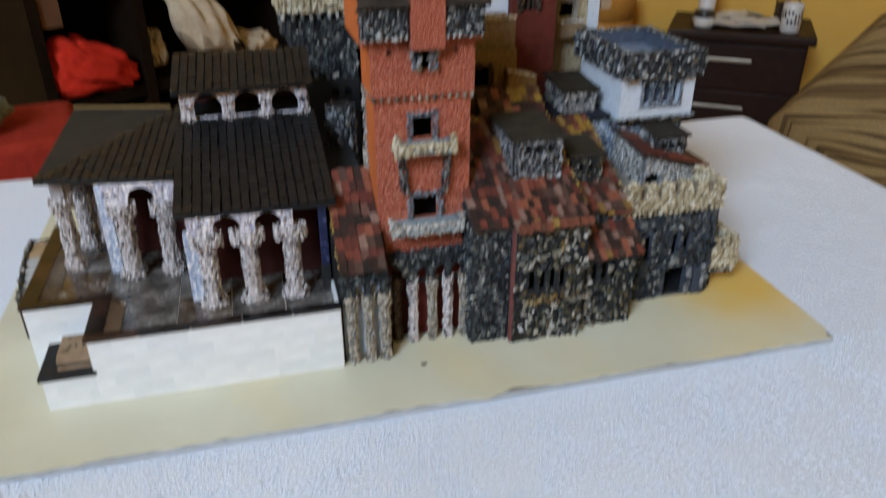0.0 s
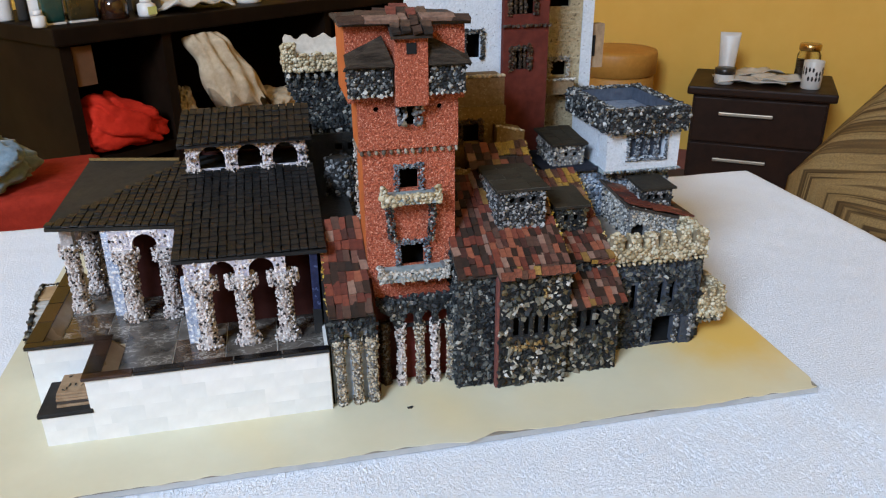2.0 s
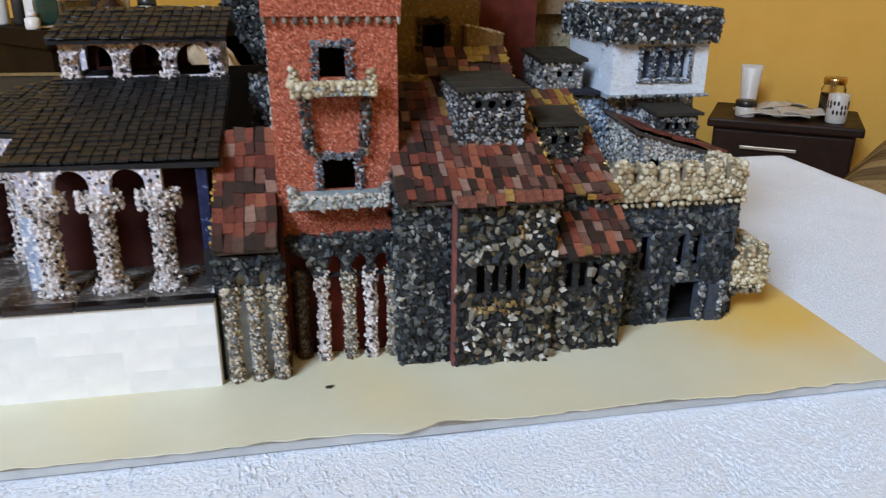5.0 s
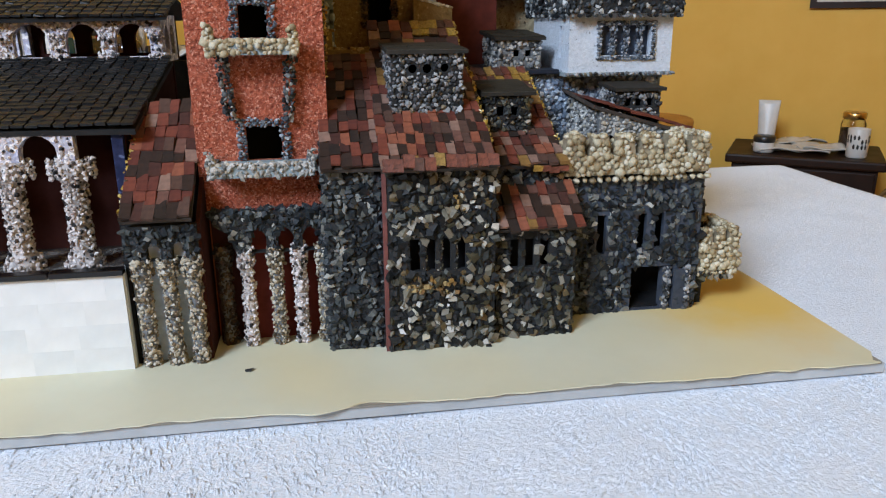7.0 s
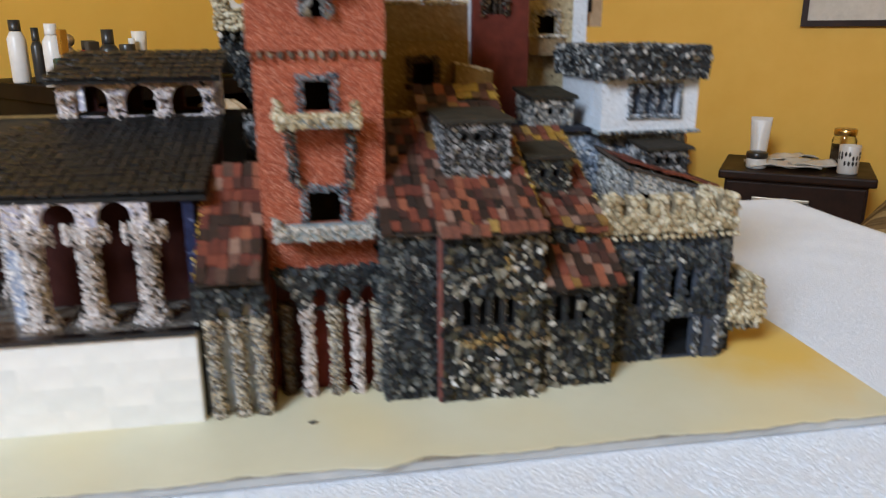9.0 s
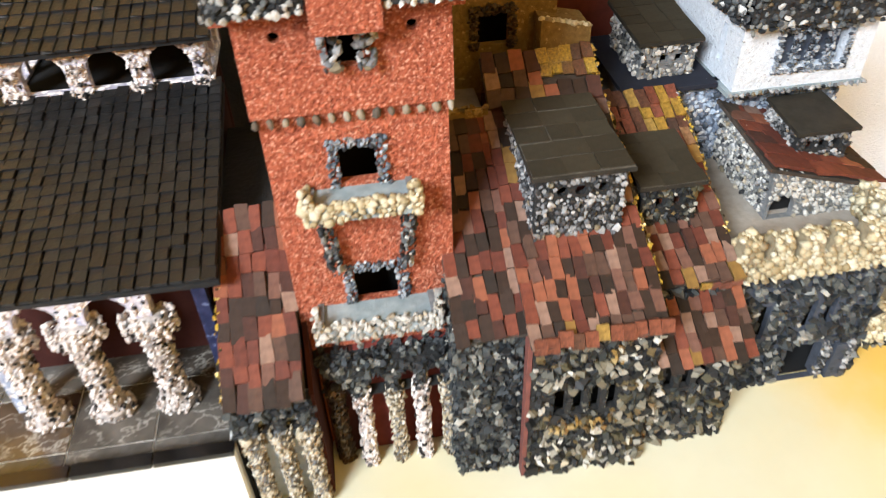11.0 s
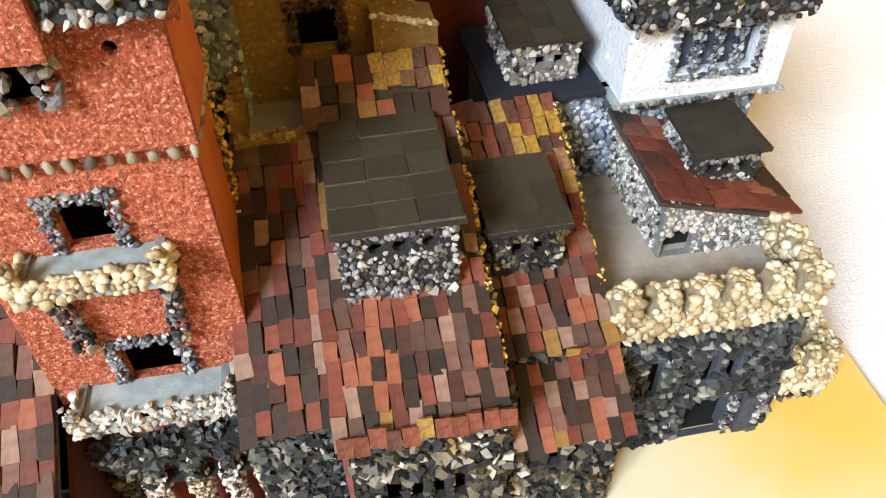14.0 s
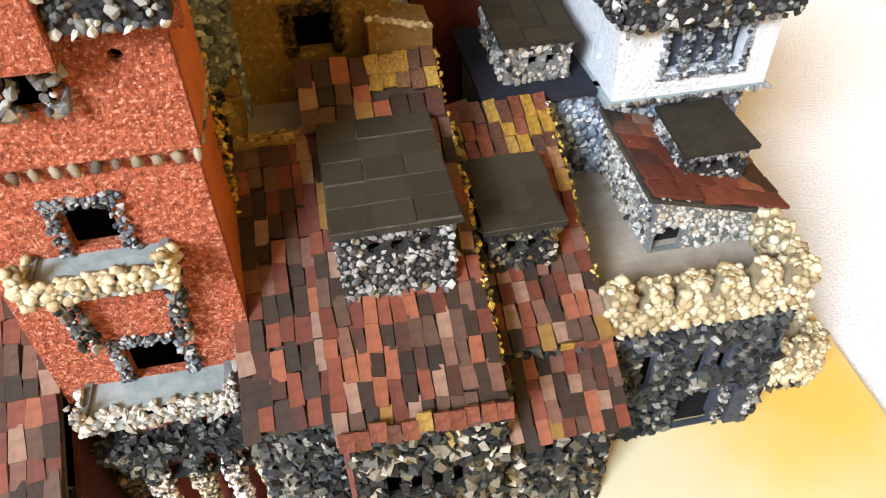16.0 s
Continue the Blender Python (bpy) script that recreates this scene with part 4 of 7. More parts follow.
part("side_wall", plate(rect(0.210, 0.30, FLZ, 0.186), [], 0.005, siding(-0.442)), "brown_wall", lw)
Al, Bl, Pl, A2 = Vector((-0.500, 0.160, 0.188)), Vector((-0.3545, 0.148, 0.183)), Vector((-0.3635, 0.330, 0.210)), Vector((-0.4885, 0.377, 0.205))
drop = Vector((0, 0.06, -0.05))
hip = part("hipped_roof", slope(slope(slope(bmesh.new(), [Al, Bl, Pl], 0.004), [Al, Pl, A2], 0.004), [Pl, Pl + drop, A2 + drop, A2], 0.004), "black_roof", lw)
ue = (Bl - Al).normalized()
vv = (Pl - Al) - ue * ue.dot(Pl - Al)
shingled(hip, "shingle", Al, ue, vv, (Bl - Al).length, vv.length, 0.0098, 0.0100, "shingle", 150, 0.0022, 0.0003, 0.2, 0.10, even=True, clip=lambda a, b: b < vv.length * a / 0.131 and a < 0.143)
part("ridge_strip", slope(bmesh.new(), [A2 + Vector((0, 0, 0.004)), A2 + Vector((0, -0.004, 0.004)), Pl + Vector((0, -0.004, 0.004)), Pl + Vector((0, 0, 0.004))], 0.003), "mustard", lw, "pale yellow edge strip")



# ---- generic gravel house ----
def gravel_house(name, at, label, x0, x1, y0, y1, z0, zf, zb, holes, mat, pitch, single, mortar="mortar", sides=(True, True), side_mat=None, t=0.005):
    h = thing(name, at, label, "miniature house", "miniature houses on the board")
    fr = part("front_wall", plate(rect(x0, x1, z0, zf), holes, t, facing(y0)), mortar, h)
    big = [[(a + (0.0012 if a > sum(p[0] for p in lo) / len(lo) else -0.0012), b + (0.0012 if b > sum(p[1] for p in lo) / len(lo) else -0.0012)) for a, b in lo] for lo in holes]
    lay(fr, mat, scatter(rect(x0, x1, z0, zf), big, facing(y0), pitch), single)
    trap = [(y0 + t, z0), (y1, z0), (y1, zb), (y0 + t, zf)]
    lf = part("side_wall", plate(trap, [], t, siding(x0)), side_mat or mortar, h)
    rt = part("side_wall", plate(trap, [], t, siding(x1 - t)), side_mat or mortar, h)
    mirror = Matrix(((0, 0, -1, x1), (1, 0, 0, 0), (0, 1, 0, 0), (0, 0, 0, 1)))
    if sides[0]:
        lay(lf, mat, scatter(trap, [], siding(x0), pitch))
    if sides[1]:
        lay(rt, mat, scatter(trap, [], mirror, pitch))
    part("rear_wall", plate(rect(x0 + t, x1 - t, z0, zb), [], t, facing(y1 - t)), side_mat or mortar, h)
    return h


def tile_roof(h, x0, x1, ya, za, yb, zb, pw=0.0074, ph=0.0135, single=300, skip=0.0, clip=None, mat="tile"):
    r = part("roof", slope(bmesh.new(), [(x0, ya, za), (x1, ya, za), (x1, yb, zb), (x0, yb, zb)], 0.003), "old_wood", h)
    d = Vector((0, yb - ya, zb - za))
    shingled(r, mat, (x0, ya, za), (1, 0, 0), d, x1 - x0, d.length, pw, ph, "roof_tile", single, 0.0022, 0.0004, 0.22, 0.05, clip, skip)
    return r


def slots(x0, x1, z0, z1, n, bar):
    w = (x1 - x0 - bar * (n - 1)) / n
    return [rect(x0 + i * (w + bar), x0 + i * (w + bar) + w, z0, z1) for i in range(n)]


# C: low house with three columns
c = thing("column_house", (-0.165, 0.05, 0), "miniature house fronted by three pebble columns, with red tiles", "miniature house", "miniature houses on the board")
part("front_wall", plate(rect(-0.1915, -0.1415, 0, 0.106), [], 0.005, facing(0.016)), "bluewhite", c, "bluish white plaster front")
lay(c, "blue", scatter(rect(-0.1930, -0.1405, 0.084, 0.110), [arch(-0.1785, -0.1665, 0.07, 0.099, True), arch(-0.1605, -0.1490, 0.07, 0.099, True)], facing(0.008), 0.0042), 90)
part("lintel", plate(rect(-0.1930, -0.1405, 0.083, 0.110), [arch(-0.1775, -0.1675, 0.0835, 0.098, True), arch(-0.1595, -0.1500, 0.0835, 0.098, True)], 0.008, facing(0.0085)), "mortar", c)
for x in (-0.1826, -0.1638, -0.1462):
    column(c, x, 0.0095, 0.0, 0.084, 0.0054, "shell", 0.0044, cap=1.3, foot=1.12)
for x in (-0.1945, -0.1412):
    part("side_wall", plate([(0.012, 0), (0.112, 0), (0.112, 0.178), (0.012, 0.110)], [], 0.003, siding(x)), "brown_wall" if x > -0.15 else "shade_black", c)
# added block, fills the dark gap between church and tower
part("rear_block", B(-0.1945, -0.1425, 0.113, 0.262, 0.0, 0.165), "mortar", c, "dark filler block behind the house")
tile_roof(c, -0.1925, -0.1425, 0.003, 0.1155, 0.112, 0.186, 0.0084, 0.0150)

# E: narrow dark house; F: grey house; both under one long roof
e = gravel_house("narrow_house", (-0.022, 0.08, 0), "narrow dark gravel house squeezed between tower and grey house", -0.046, -0.003, 0.011, 0.14, 0, 0.145, 0.215, [], "blue", 0.0045, 160, sides=(True, False))
tile_roof(e, -0.048, -0.002, 0.002, 0.1475, 0.138, 0.222, 0.0078, 0.0135)
fh = gravel_house("grey_gravel_house", (0.04, 0.08, 0), "grey gravel-clad house with a four-slot window and red tiles", 0.0, 0.0835, 0.001, 0.14, 0, 0.146, 0.218, slots(0.0165, 0.0605, 0.0655, 0.0915, 4, 0.0038), "dark", 0.0051, 300, sides=(False, True))
for i in range(3):
    column(fh, 0.0165 + (i + 1) * 0.0111 + (i + 0.5) * 0.0001 + i * 0.0009, 0.0035, 0.066, 0.091, 0.0016, "dark", 0.003, "mortar")
part("red_seam", B(-0.0036, -0.0004, 0.0005, 0.008, 0, 0.146, 0.0003), "seam", fh, "thin red slab at the corner")
part("inside", B(0.008, 0.075, 0.02, 0.022, 0.05, 0.11), "shade_black", fh)
tile_roof(fh, -0.0045, 0.0815, -0.0105, 0.1480, 0.138, 0.2235, 0.0074, 0.0135)
eave = part("eave_batten", B(-0.0040, 0.0810, -0.0095, -0.0080, 0.1455, 0.1530), "old_wood", fh)
shingled(eave, "goldtile", (-0.0045, -0.0128, 0.1482), (1, 0, 0), (0, 0.5, 0.87), 0.086, 0.0098, 0.0080, 0.0098, "roof_tile", 12, 0.0018, 0.0003, 0.0, 0.0)
big = lambda n, x0, x1, z0, z1, s0, s1: [(Matrix.Translation((rng.uniform(x0, x1), -0.0015, rng.uniform(z0, z1))) @ pose(0, 0, 0, 90 + rng.normal(0, 14), rng.normal(0, 14), rng.uniform(0, 360)) @ Matrix.Diagonal((rng.uniform(s0, s1), rng.uniform(s0, s1) * 0.8, rng.uniform(s0, s1) * 0.6, 1)), int(rng.integers(14))) for _ in range(n)]
lay(fh, "pale", big(20, 0.006, 0.079, 0.008, 0.044, 0.0026, 0.0042) + big(8, 0.05, 0.08, 0.10, 0.142, 0.0022, 0.0034), 28)
lay(fh, "ochre", big(26, 0.012, 0.058, 0.046, 0.060, 0.0024, 0.0036) + big(8, 0.048, 0.062, 0.112, 0.134, 0.0022, 0.0034), 34)

# dormers
def dormer(name, x0, x1, y0, y1, z0, zf, zb, holes, mat, label, scored=True, single=80, cell=(0.0165, 0.0118)):
    d = gravel_house(name, ((x0 + x1) / 2, (y0 + y1) / 2, z0), label, x0, x1, y0, y1, z0, zf, zb, holes, mat, 0.0034, single, t=0.004)
    r = part("flat_roof", slope(bmesh.new(), [(x0 - 0.004, y0 - 0.004, zf + 0.003), (x1 + 0.004, y0 - 0.004, zf + 0.003), (x1 + 0.002, y1, zb + 0.003), (x0 - 0.002, y1, zb + 0.003)], 0.003), "black_roof", d, "scored black card roof" if scored else "plain black card roof")
    if scored:
        v = Vector((0, y1 - y0 + 0.004, zb - zf))
        part("scratched_sheet", slope(bmesh.new(), [(x0 - 0.0035, y0 - 0.0035, zf + 0.0032), (x1 + 0.0035, y0 - 0.0035, zf + 0.0032), (x1 + 0.0018, y1 - 0.001, zb + 0.0032), (x0 - 0.0018, y1 - 0.001, zb + 0.0032)], 0.0008), "scratch", r)
        shingled(r, "scored", (x0 - 0.003, y0 - 0.003, zf + 0.0026), (1, 0, 0), v, x1 - x0 + 0.006, v.length, cell[0], cell[1], "shingle", 110, 0.0008, 0.00012, -0.012, 0.0, even=True)
    return d


def ring(x, z, r):
    return [(x + r * math.cos(k * 0.7854), z + r * math.sin(k * 0.7854)) for k in range(8)]


dormer("dormer_house", 0.0105, 0.0665, 0.050, 0.135, 0.17, 0.227, 0.229, [ring(0.027, 0.2155, 0.0036), ring(0.0385, 0.2155, 0.0038), ring(0.0525, 0.216, 0.0034)], "light", "grey gravel dormer with three round holes and a black card roof", cell=(0.0215, 0.0165))
h2 = gravel_house("rear_tile_house", (0.117, 0.1, 0), "dark gravel house behind, with red and gold tiles", 0.0865, 0.149, 0.042, 0.17, 0, 0.136, 0.20, [], "blue", 0.005, 60)
hr = tile_roof(h2, 0.0855, 0.151, 0.034, 0.139, 0.178, 0.205, 0.0078, 0.0135, clip=lambda a, b: b < 0.105)
shingled(hr, "goldtile", (0.0855, 0.034, 0.139), (1, 0, 0), (0, 0.144, 0.066), 0.0655, 0.1584, 0.0078, 0.0135, "roof_tile", 60, 0.0022, 0.0004, 0.22, 0.05, clip=lambda a, b: b > 0.105)
eave = part("gold_eave", B(0.122, 0.1505, 0.033, 0.035, 0.1345, 0.1382), "old_wood", h2)
shingled(eave, "goldtile", (0.122, 0.0337, 0.1333), (1, 0, 0), (0, 0.05, 1), 0.029, 0.0048, 0.0082, 0.0048, "roof_tile", 4, 0.0012, 0.0003, 0.0, 0.0)
dormer("dormer_house", 0.0905, 0.1295, 0.075, 0.128, 0.145, 0.191, 0.196, [rect(0.101, 0.107, 0.174, 0.182), rect(0.113, 0.119, 0.174, 0.182)], "dark", "dark gravel dormer with a plain black card roof", single=60)
g = gravel_house("small_gravel_house", (0.12, 0.03, 0), "small grey gravel house with three window slots and tiles", 0.0875, 0.153, 0.012, 0.042, 0, 0.090, 0.115, slots(0.0985, 0.131, 0.060, 0.084, 3, 0.0045), "dark", 0.0051, 200)
part("inside", B(0.094, 0.146, 0.026, 0.028, 0.05, 0.09), "shade_black", g)
tile_roof(g, 0.0865, 0.1575, 0.004, 0.0945, 0.043, 0.1215, 0.0078, 0.0135)

# castle with cream parapet
def crenels(parent, o, u, w, z0, z1, depth, n, mat, pitch, core, single=0, dip=0.28):
    """A crenellated wall: band and merlons, stones on its outer side (to the right of u turned down)."""
    o, u = Vector(o), Vector(u).normalized()
    m = Matrix(((u.x, 0, -u.y, o.x), (u.y, 0, u.x, o.y), (0, 1, 0, 0), (0, 0, 0, 1)))
    pts = [(0, z0), (w, z0)]
    step = w / n
    top, low = z1, z1 - (z1 - z0) * dip
    for i in range(n):
        r = w - i * step
        pts += [(r, low), (r - step * 0.12, top), (r - step * 0.72, top), (r - step * 0.85, low)]
    pts.append((0, low))
    seg = part("parapet", plate(pts, [], depth, m), core, parent)
    pl = scatter(pts, [], m, pitch)
    m2 = m @ Matrix(((1, 0, 0, 0), (0, 1, 0, 0), (0, 0, -1, depth), (0, 0, 0, 1)))
    back = scatter(pts, [], m2, pitch)
    topm = []
    for _ in range(int(w / pitch * 7)):
        q = rng.uniform(0, w)
        f = ((w - q) % step) / step
        at = o + u * q + Vector((0, 0, top if 0.12 < f < 0.70 else low - pitch * 0.3)) + Vector((-u.y, u.x, 0)) * rng.uniform(0, depth)
        topm.append((Matrix.Translation(at) @ Euler((rng.uniform(-0.5, 0.5), rng.uniform(-0.5, 0.5), rng.uniform(0, 6))).to_matrix().to_4x4() @ Matrix.Scale(pitch * rng.uniform(0.45, 0.68), 4), int(rng.integers(14))))
    lay(seg, mat, pl + back + topm, single)
    return seg


k = gravel_house("castle_house", (0.217, 0.1, 0), "dark gravel castle house with a doorway and cream crenellated parapet", 0.150, 0.2805, 0.049, 0.30, 0, 0.128, 0.128,
                 [rect(0.219, 0.2585, 0.0008, 0.041)] + slots(0.222, 0.246, 0.058, 0.090, 2, 0.008) + [rect(0.185, 0.193, 0.055, 0.09)], "blue", 0.0052, 300, mortar="mortar_slate", side_mat="mortar_slate")
part("door_post", B(0.249, 0.256, 0.0495, 0.059, 0.0, 0.040, 0.0008), "mortar_slate", k, "slate blue door post")
part("blue_jamb", B(0.2585, 0.272, 0.0455, 0.0495, 0.0, 0.038), "mortar_slate", k)
lay(k, "light", round_scatter(0.2525, 0.0485, 0.0, 0.040, 0.0020, 0.0036) + round_scatter(0.2715, 0.0470, 0.0, 0.040, 0.0022, 0.0040))
part("inside", B(0.17, 0.28, 0.09, 0.092, 0.0, 0.12), "shade_black", k)
# dark sheet over the board, painting the shade behind the doorway
part("inner_floor", B(0.205, 0.272, 0.055, 0.089, 0.0005, 0.002), "shade_black", k)
part("terrace", B(0.150, 0.2805, 0.0495, 0.30, 0.1285, 0.131), "greyfloor", k)
lay(k, "cream", [(Matrix.Translation((x, 0.0445, 0.1225)) @ Matrix.Scale(0.0034, 4) @ pose(0, 0, 0, rng.uniform(0, 90), 0, rng.uniform(0, 90)), int(rng.integers(14))) for x in np.linspace(0.149, 0.280, 20)])
crenels(k, (0.1465, 0.0415, 0), (1, 0, 0), 0.132, 0.127, 0.159, 0.011, 6, "cream", 0.0050, "mortar_cream", 150, 0.50)
crenels(k, (0.2785, 0.0525, 0), (0, 1, 0), 0.05, 0.127, 0.156, 0.009, 3, "cream", 0.0050, "mortar_cream")
yb = thing("cream_bastion", (0.309, 0.08, 0.03), "cream pebble bastion jutting from the castle wall", "miniature house", "miniature houses on the board")
part("core", B(0.2815, 0.318, 0.054, 0.106, 0.034, 0.062), "mortar_cream", yb)
crenels(yb, (0.282, 0.050, 0), (1, 0, 0), 0.038, 0.030, 0.071, 0.007, 3, "cream", 0.0046, "mortar_cream")
crenels(yb, (0.320, 0.051, 0), (0, 1, 0), 0.054, 0.030, 0.071, 0.007, 3, "cream", 0.0046, "mortar_cream")
lay(yb, "dark", scatter(rect(0.282, 0.319, 0.026, 0.034), [], facing(0.051), 0.0045))
lay(yb, "dark", [(Matrix.Translation((rng.uniform(0.284, 0.305), rng.uniform(0.085, 0.105), rng.uniform(0.066, 0.088))) @ Matrix.Scale(rng.uniform(0.003, 0.0045), 4), int(rng.integers(14))) for _ in range(40)])
part("rear_pier", B(0.284, 0.305, 0.088, 0.105, 0.062, 0.084), "mortar", yb)
part("foot", B(0.2815, 0.292, 0.058, 0.10, 0.0, 0.034), "mortar", yb)

# J: pale gravel house with a lean-to tile edge, inside the castle
j = thing("lean_to_house", (0.24, 0.14, 0.131), "pale gravel house with an arch and a sloping red tile roof", "miniature house", "miniature houses on the board")
fp = [(0.2005, 0.131), (0.284, 0.131), (0.284, 0.150), (0.2005, 0.176)]
jw = part("front_wall", plate(fp, [arch(0.2025, 0.2215, 0.1312, 0.1515)], 0.005, facing(0.098)), "mortar_light", j)
lay(jw, "greyw", scatter(fp, [arch(0.2010, 0.2230, 0.125, 0.1530)], facing(0.098), 0.0036), 60)
sp = [(0.103, 0.131), (0.20, 0.131), (0.20, 0.182), (0.103, 0.176)]
js = part("side_wall", plate(sp, [], 0.005, siding(0.2005)), "mortar_light", j)
lean = scatter(sp, [], siding(0.2005), 0.0034)
lay(js, "greyw", [q for i, q in enumerate(lean) if i % 3])
lay(js, "light", lean[::3])
part("inside", B(0.206, 0.28, 0.108, 0.110, 0.131, 0.152), "shade_black", j)
part("side_wall", plate([(0.103, 0.131), (0.16, 0.131), (0.16, 0.150), (0.103, 0.150)], [], 0.004, siding(0.280)), "mortar_light", j)
jr = part("roof", slope(bmesh.new(), [(0.194, 0.0955, 0.1785), (0.284, 0.0955, 0.1525), (0.284, 0.165, 0.1525), (0.194, 0.188, 0.186)], 0.003), "old_wood", j)
shingled(jr, "tile", (0.196, 0.190, 0.180), (0, -1, 0), (0.092, 0, -0.027), 0.097, 0.095, 0.016, 0.0155, "roof_tile", 60, 0.0022, 0.0005, 0.2, -0.05)
dormer("dormer_house", 0.226, 0.267, 0.120, 0.168, 0.155, 0.188, 0.190, [rect(0.233, 0.239, 0.174, 0.181), rect(0.243, 0.249, 0.174, 0.181), rect(0.254, 0.260, 0.174, 0.181)], "light", "small grey gravel dormer under a black card roof", False, 40)

# W: white house with gravel parapet
w = thing("white_house", (0.24, 0.22, 0.131), "white sand-rendered house with a gravel parapet and barred window", "miniature house", "miniature houses on the board")
lowr = part("stone_storey", plate(rect(0.150, 0.296, 0.0, 0.202), [], 0.006, facing(0.186)), "mortar_blue", w, "bluish gravel lower storey")
lay(lowr, "skystone", scatter(rect(0.150, 0.296, 0.12, 0.202), [], facing(0.186), 0.0044))
lft = part("stone_side", plate(rect(0.178, 0.30, 0.0, 0.202), [], 0.006, siding(0.150)), "mortar_blue", w)
lay(lft, "skystone", scatter(rect(0.178, 0.30, 0.08, 0.202), [], siding(0.150), 0.0046))
wf = part("front_wall", plate(rect(0.192, 0.296, 0.202, 0.2585), [rect(0.2240, 0.2740, 0.2175, 0.2455)], 0.008, facing(0.166)), "white_sand", w, "white sand render")
fr = lambda: [(Matrix.Translation((x, 0.1645, z)) @ Euler((0, 0, rng.uniform(0, 6))).to_matrix().to_4x4() @ Matrix.Scale(0.0021, 4), int(rng.integers(14))) for x, z in [(a, b) for a in np.linspace(0.2205, 0.2775, 24) for b in (0.2145, 0.2162, 0.2468, 0.2488)] + [(a, b) for b in np.linspace(0.216, 0.2475, 14) for a in (0.2205, 0.2226, 0.2755, 0.2775)]]
lay(wf, "steel", fr())
for x in (0.2355, 0.2488, 0.2621):
    lay(wf, "steel", round_scatter(x, 0.1665, 0.2175, 0.2455, 0.0026, 0.003))
# navy panel close behind the window stands in for a dark interior
part("inside", B(0.215, 0.28, 0.1745, 0.1765, 0.205, 0.25), "slateblue", w)
part("side_wall", plate(rect(0.174, 0.29, 0.202, 0.2585), [rect(0.19, 0.198, 0.215, 0.245)], 0.006, siding(0.192)), "white_sand", w)
part("side_wall", plate(rect(0.174, 0.29, 0.202, 0.2585), [], 0.006, siding(0.290)), "white_sand", w)
part("floor_slab", B(0.188, 0.298, 0.164, 0.29, 0.1985, 0.202), "cement", w)
lay(w, "light", [(Matrix.Translation((x, 0.1625, 0.2005)) @ Matrix.Scale(0.0028, 4) @ pose(0, 0, 0, rng.uniform(0, 90), 0, rng.uniform(0, 90)), int(rng.integers(14))) for x in np.linspace(0.190, 0.297, 24)])
part("roof_deck", B(0.192, 0.297, 0.168, 0.298, 0.2585, 0.266), "mortar_blue", w)
for (o, u, l) in (((0.1885, 0.1545, 0), (1, 0, 0), 0.1115), ((0.3000, 0.1555, 0), (0, 1, 0), 0.152), ((0.1885, 0.3075, 0), (0, -1, 0), 0.152), ((0.3000, 0.3075, 0), (-1, 0, 0), 0.1115)):
    u = Vector(u)
    mm = Matrix(((u.x, 0, -u.y, o[0]), (u.y, 0, u.x, o[1]), (0, 1, 0, 0), (0, 0, 0, 1)))
    pr = part("parapet", plate(rect(0, l, 0.2565, 0.2845), [], 0.013, mm), "mortar", w, "gravel parapet")
    part("inner_lining", plate(rect(0.0135, l - 0.0135, 0.2665, 0.2840), [], 0.0012, mm @ Matrix.Translation((0, 0, 0.0131))), "slateblue", pr, "smooth slate blue inner face")
    n_ = Vector((-u.y, u.x, 0))
    top = [(Matrix.Translation(Vector(o) + u * rng.uniform(0, l) + n_ * rng.uniform(0, 0.013) + Vector((0, 0, 0.285))) @ pose(0, 0, 0, rng.uniform(-25, 25), rng.uniform(-25, 25), rng.uniform(0, 360)) @ Matrix.Scale(rng.uniform(0.0020, 0.0035), 4), int(rng.integers(14))) for _ in range(190)]
    ledge = [(Matrix.Translation(Vector(o) + u * a + Vector((0, 0, 0.2545))) @ pose(0, 0, 0, rng.uniform(0, 90), 0, rng.uniform(0, 90)) @ Matrix.Scale(0.0034, 4), int(rng.integers(14))) for a in np.arange(0.002, l, 0.0075)]
    lay(pr, "grain", scatter(rect(0, l, 0.2565, 0.2845), [], mm, 0.0047) + top + ledge, 120 if u.x > 0 else 0)
# small stone hut on a black slab
d0 = thing("slab_hut", (0.15, 0.22, 0.2), "pale gravel hut with two square holes on a black slab", "miniature house", "miniature houses on the board")
part("slab", B(0.112, 0.187, 0.178, 0.28, 0.2005, 0.2045, 0.0005), "navy_card", d0, "black card slab")
part("slab_support", B(0.118, 0.149, 0.19, 0.27, 0.0, 0.2), "mortar_blue", d0)
hw = part("front_wall", plate(rect(0.130, 0.1735, 0.2045, 0.232), [rect(0.1455, 0.1515, 0.2165, 0.2225), rect(0.1575, 0.1635, 0.2165, 0.2225)], 0.004, facing(0.197)), "mortar_light", d0)
hut = scatter(rect(0.130, 0.1735, 0.2045, 0.232), [rect(0.1445, 0.1525, 0.2155, 0.2235), rect(0.1565, 0.1645, 0.2155, 0.2235)], facing(0.197), 0.0040)
lay(hw, "greyw", hut[::2], 40)
lay(hw, "light", hut[1::2])
hs = part("side_wall", plate([(0.201, 0.2045), (0.262, 0.2045), (0.262, 0.236), (0.201, 0.232)], [], 0.004, siding(0.130)), "mortar_light", d0)
hut = scatter(rect(0.201, 0.262, 0.2045, 0.233), [], siding(0.130), 0.0042)
lay(hs, "greyw", hut[::2])
lay(hs, "light", hut[1::2])
part("side_wall", plate(rect(0.201, 0.262, 0.2045, 0.232), [], 0.004, siding(0.1695)), "mortar_light", d0)
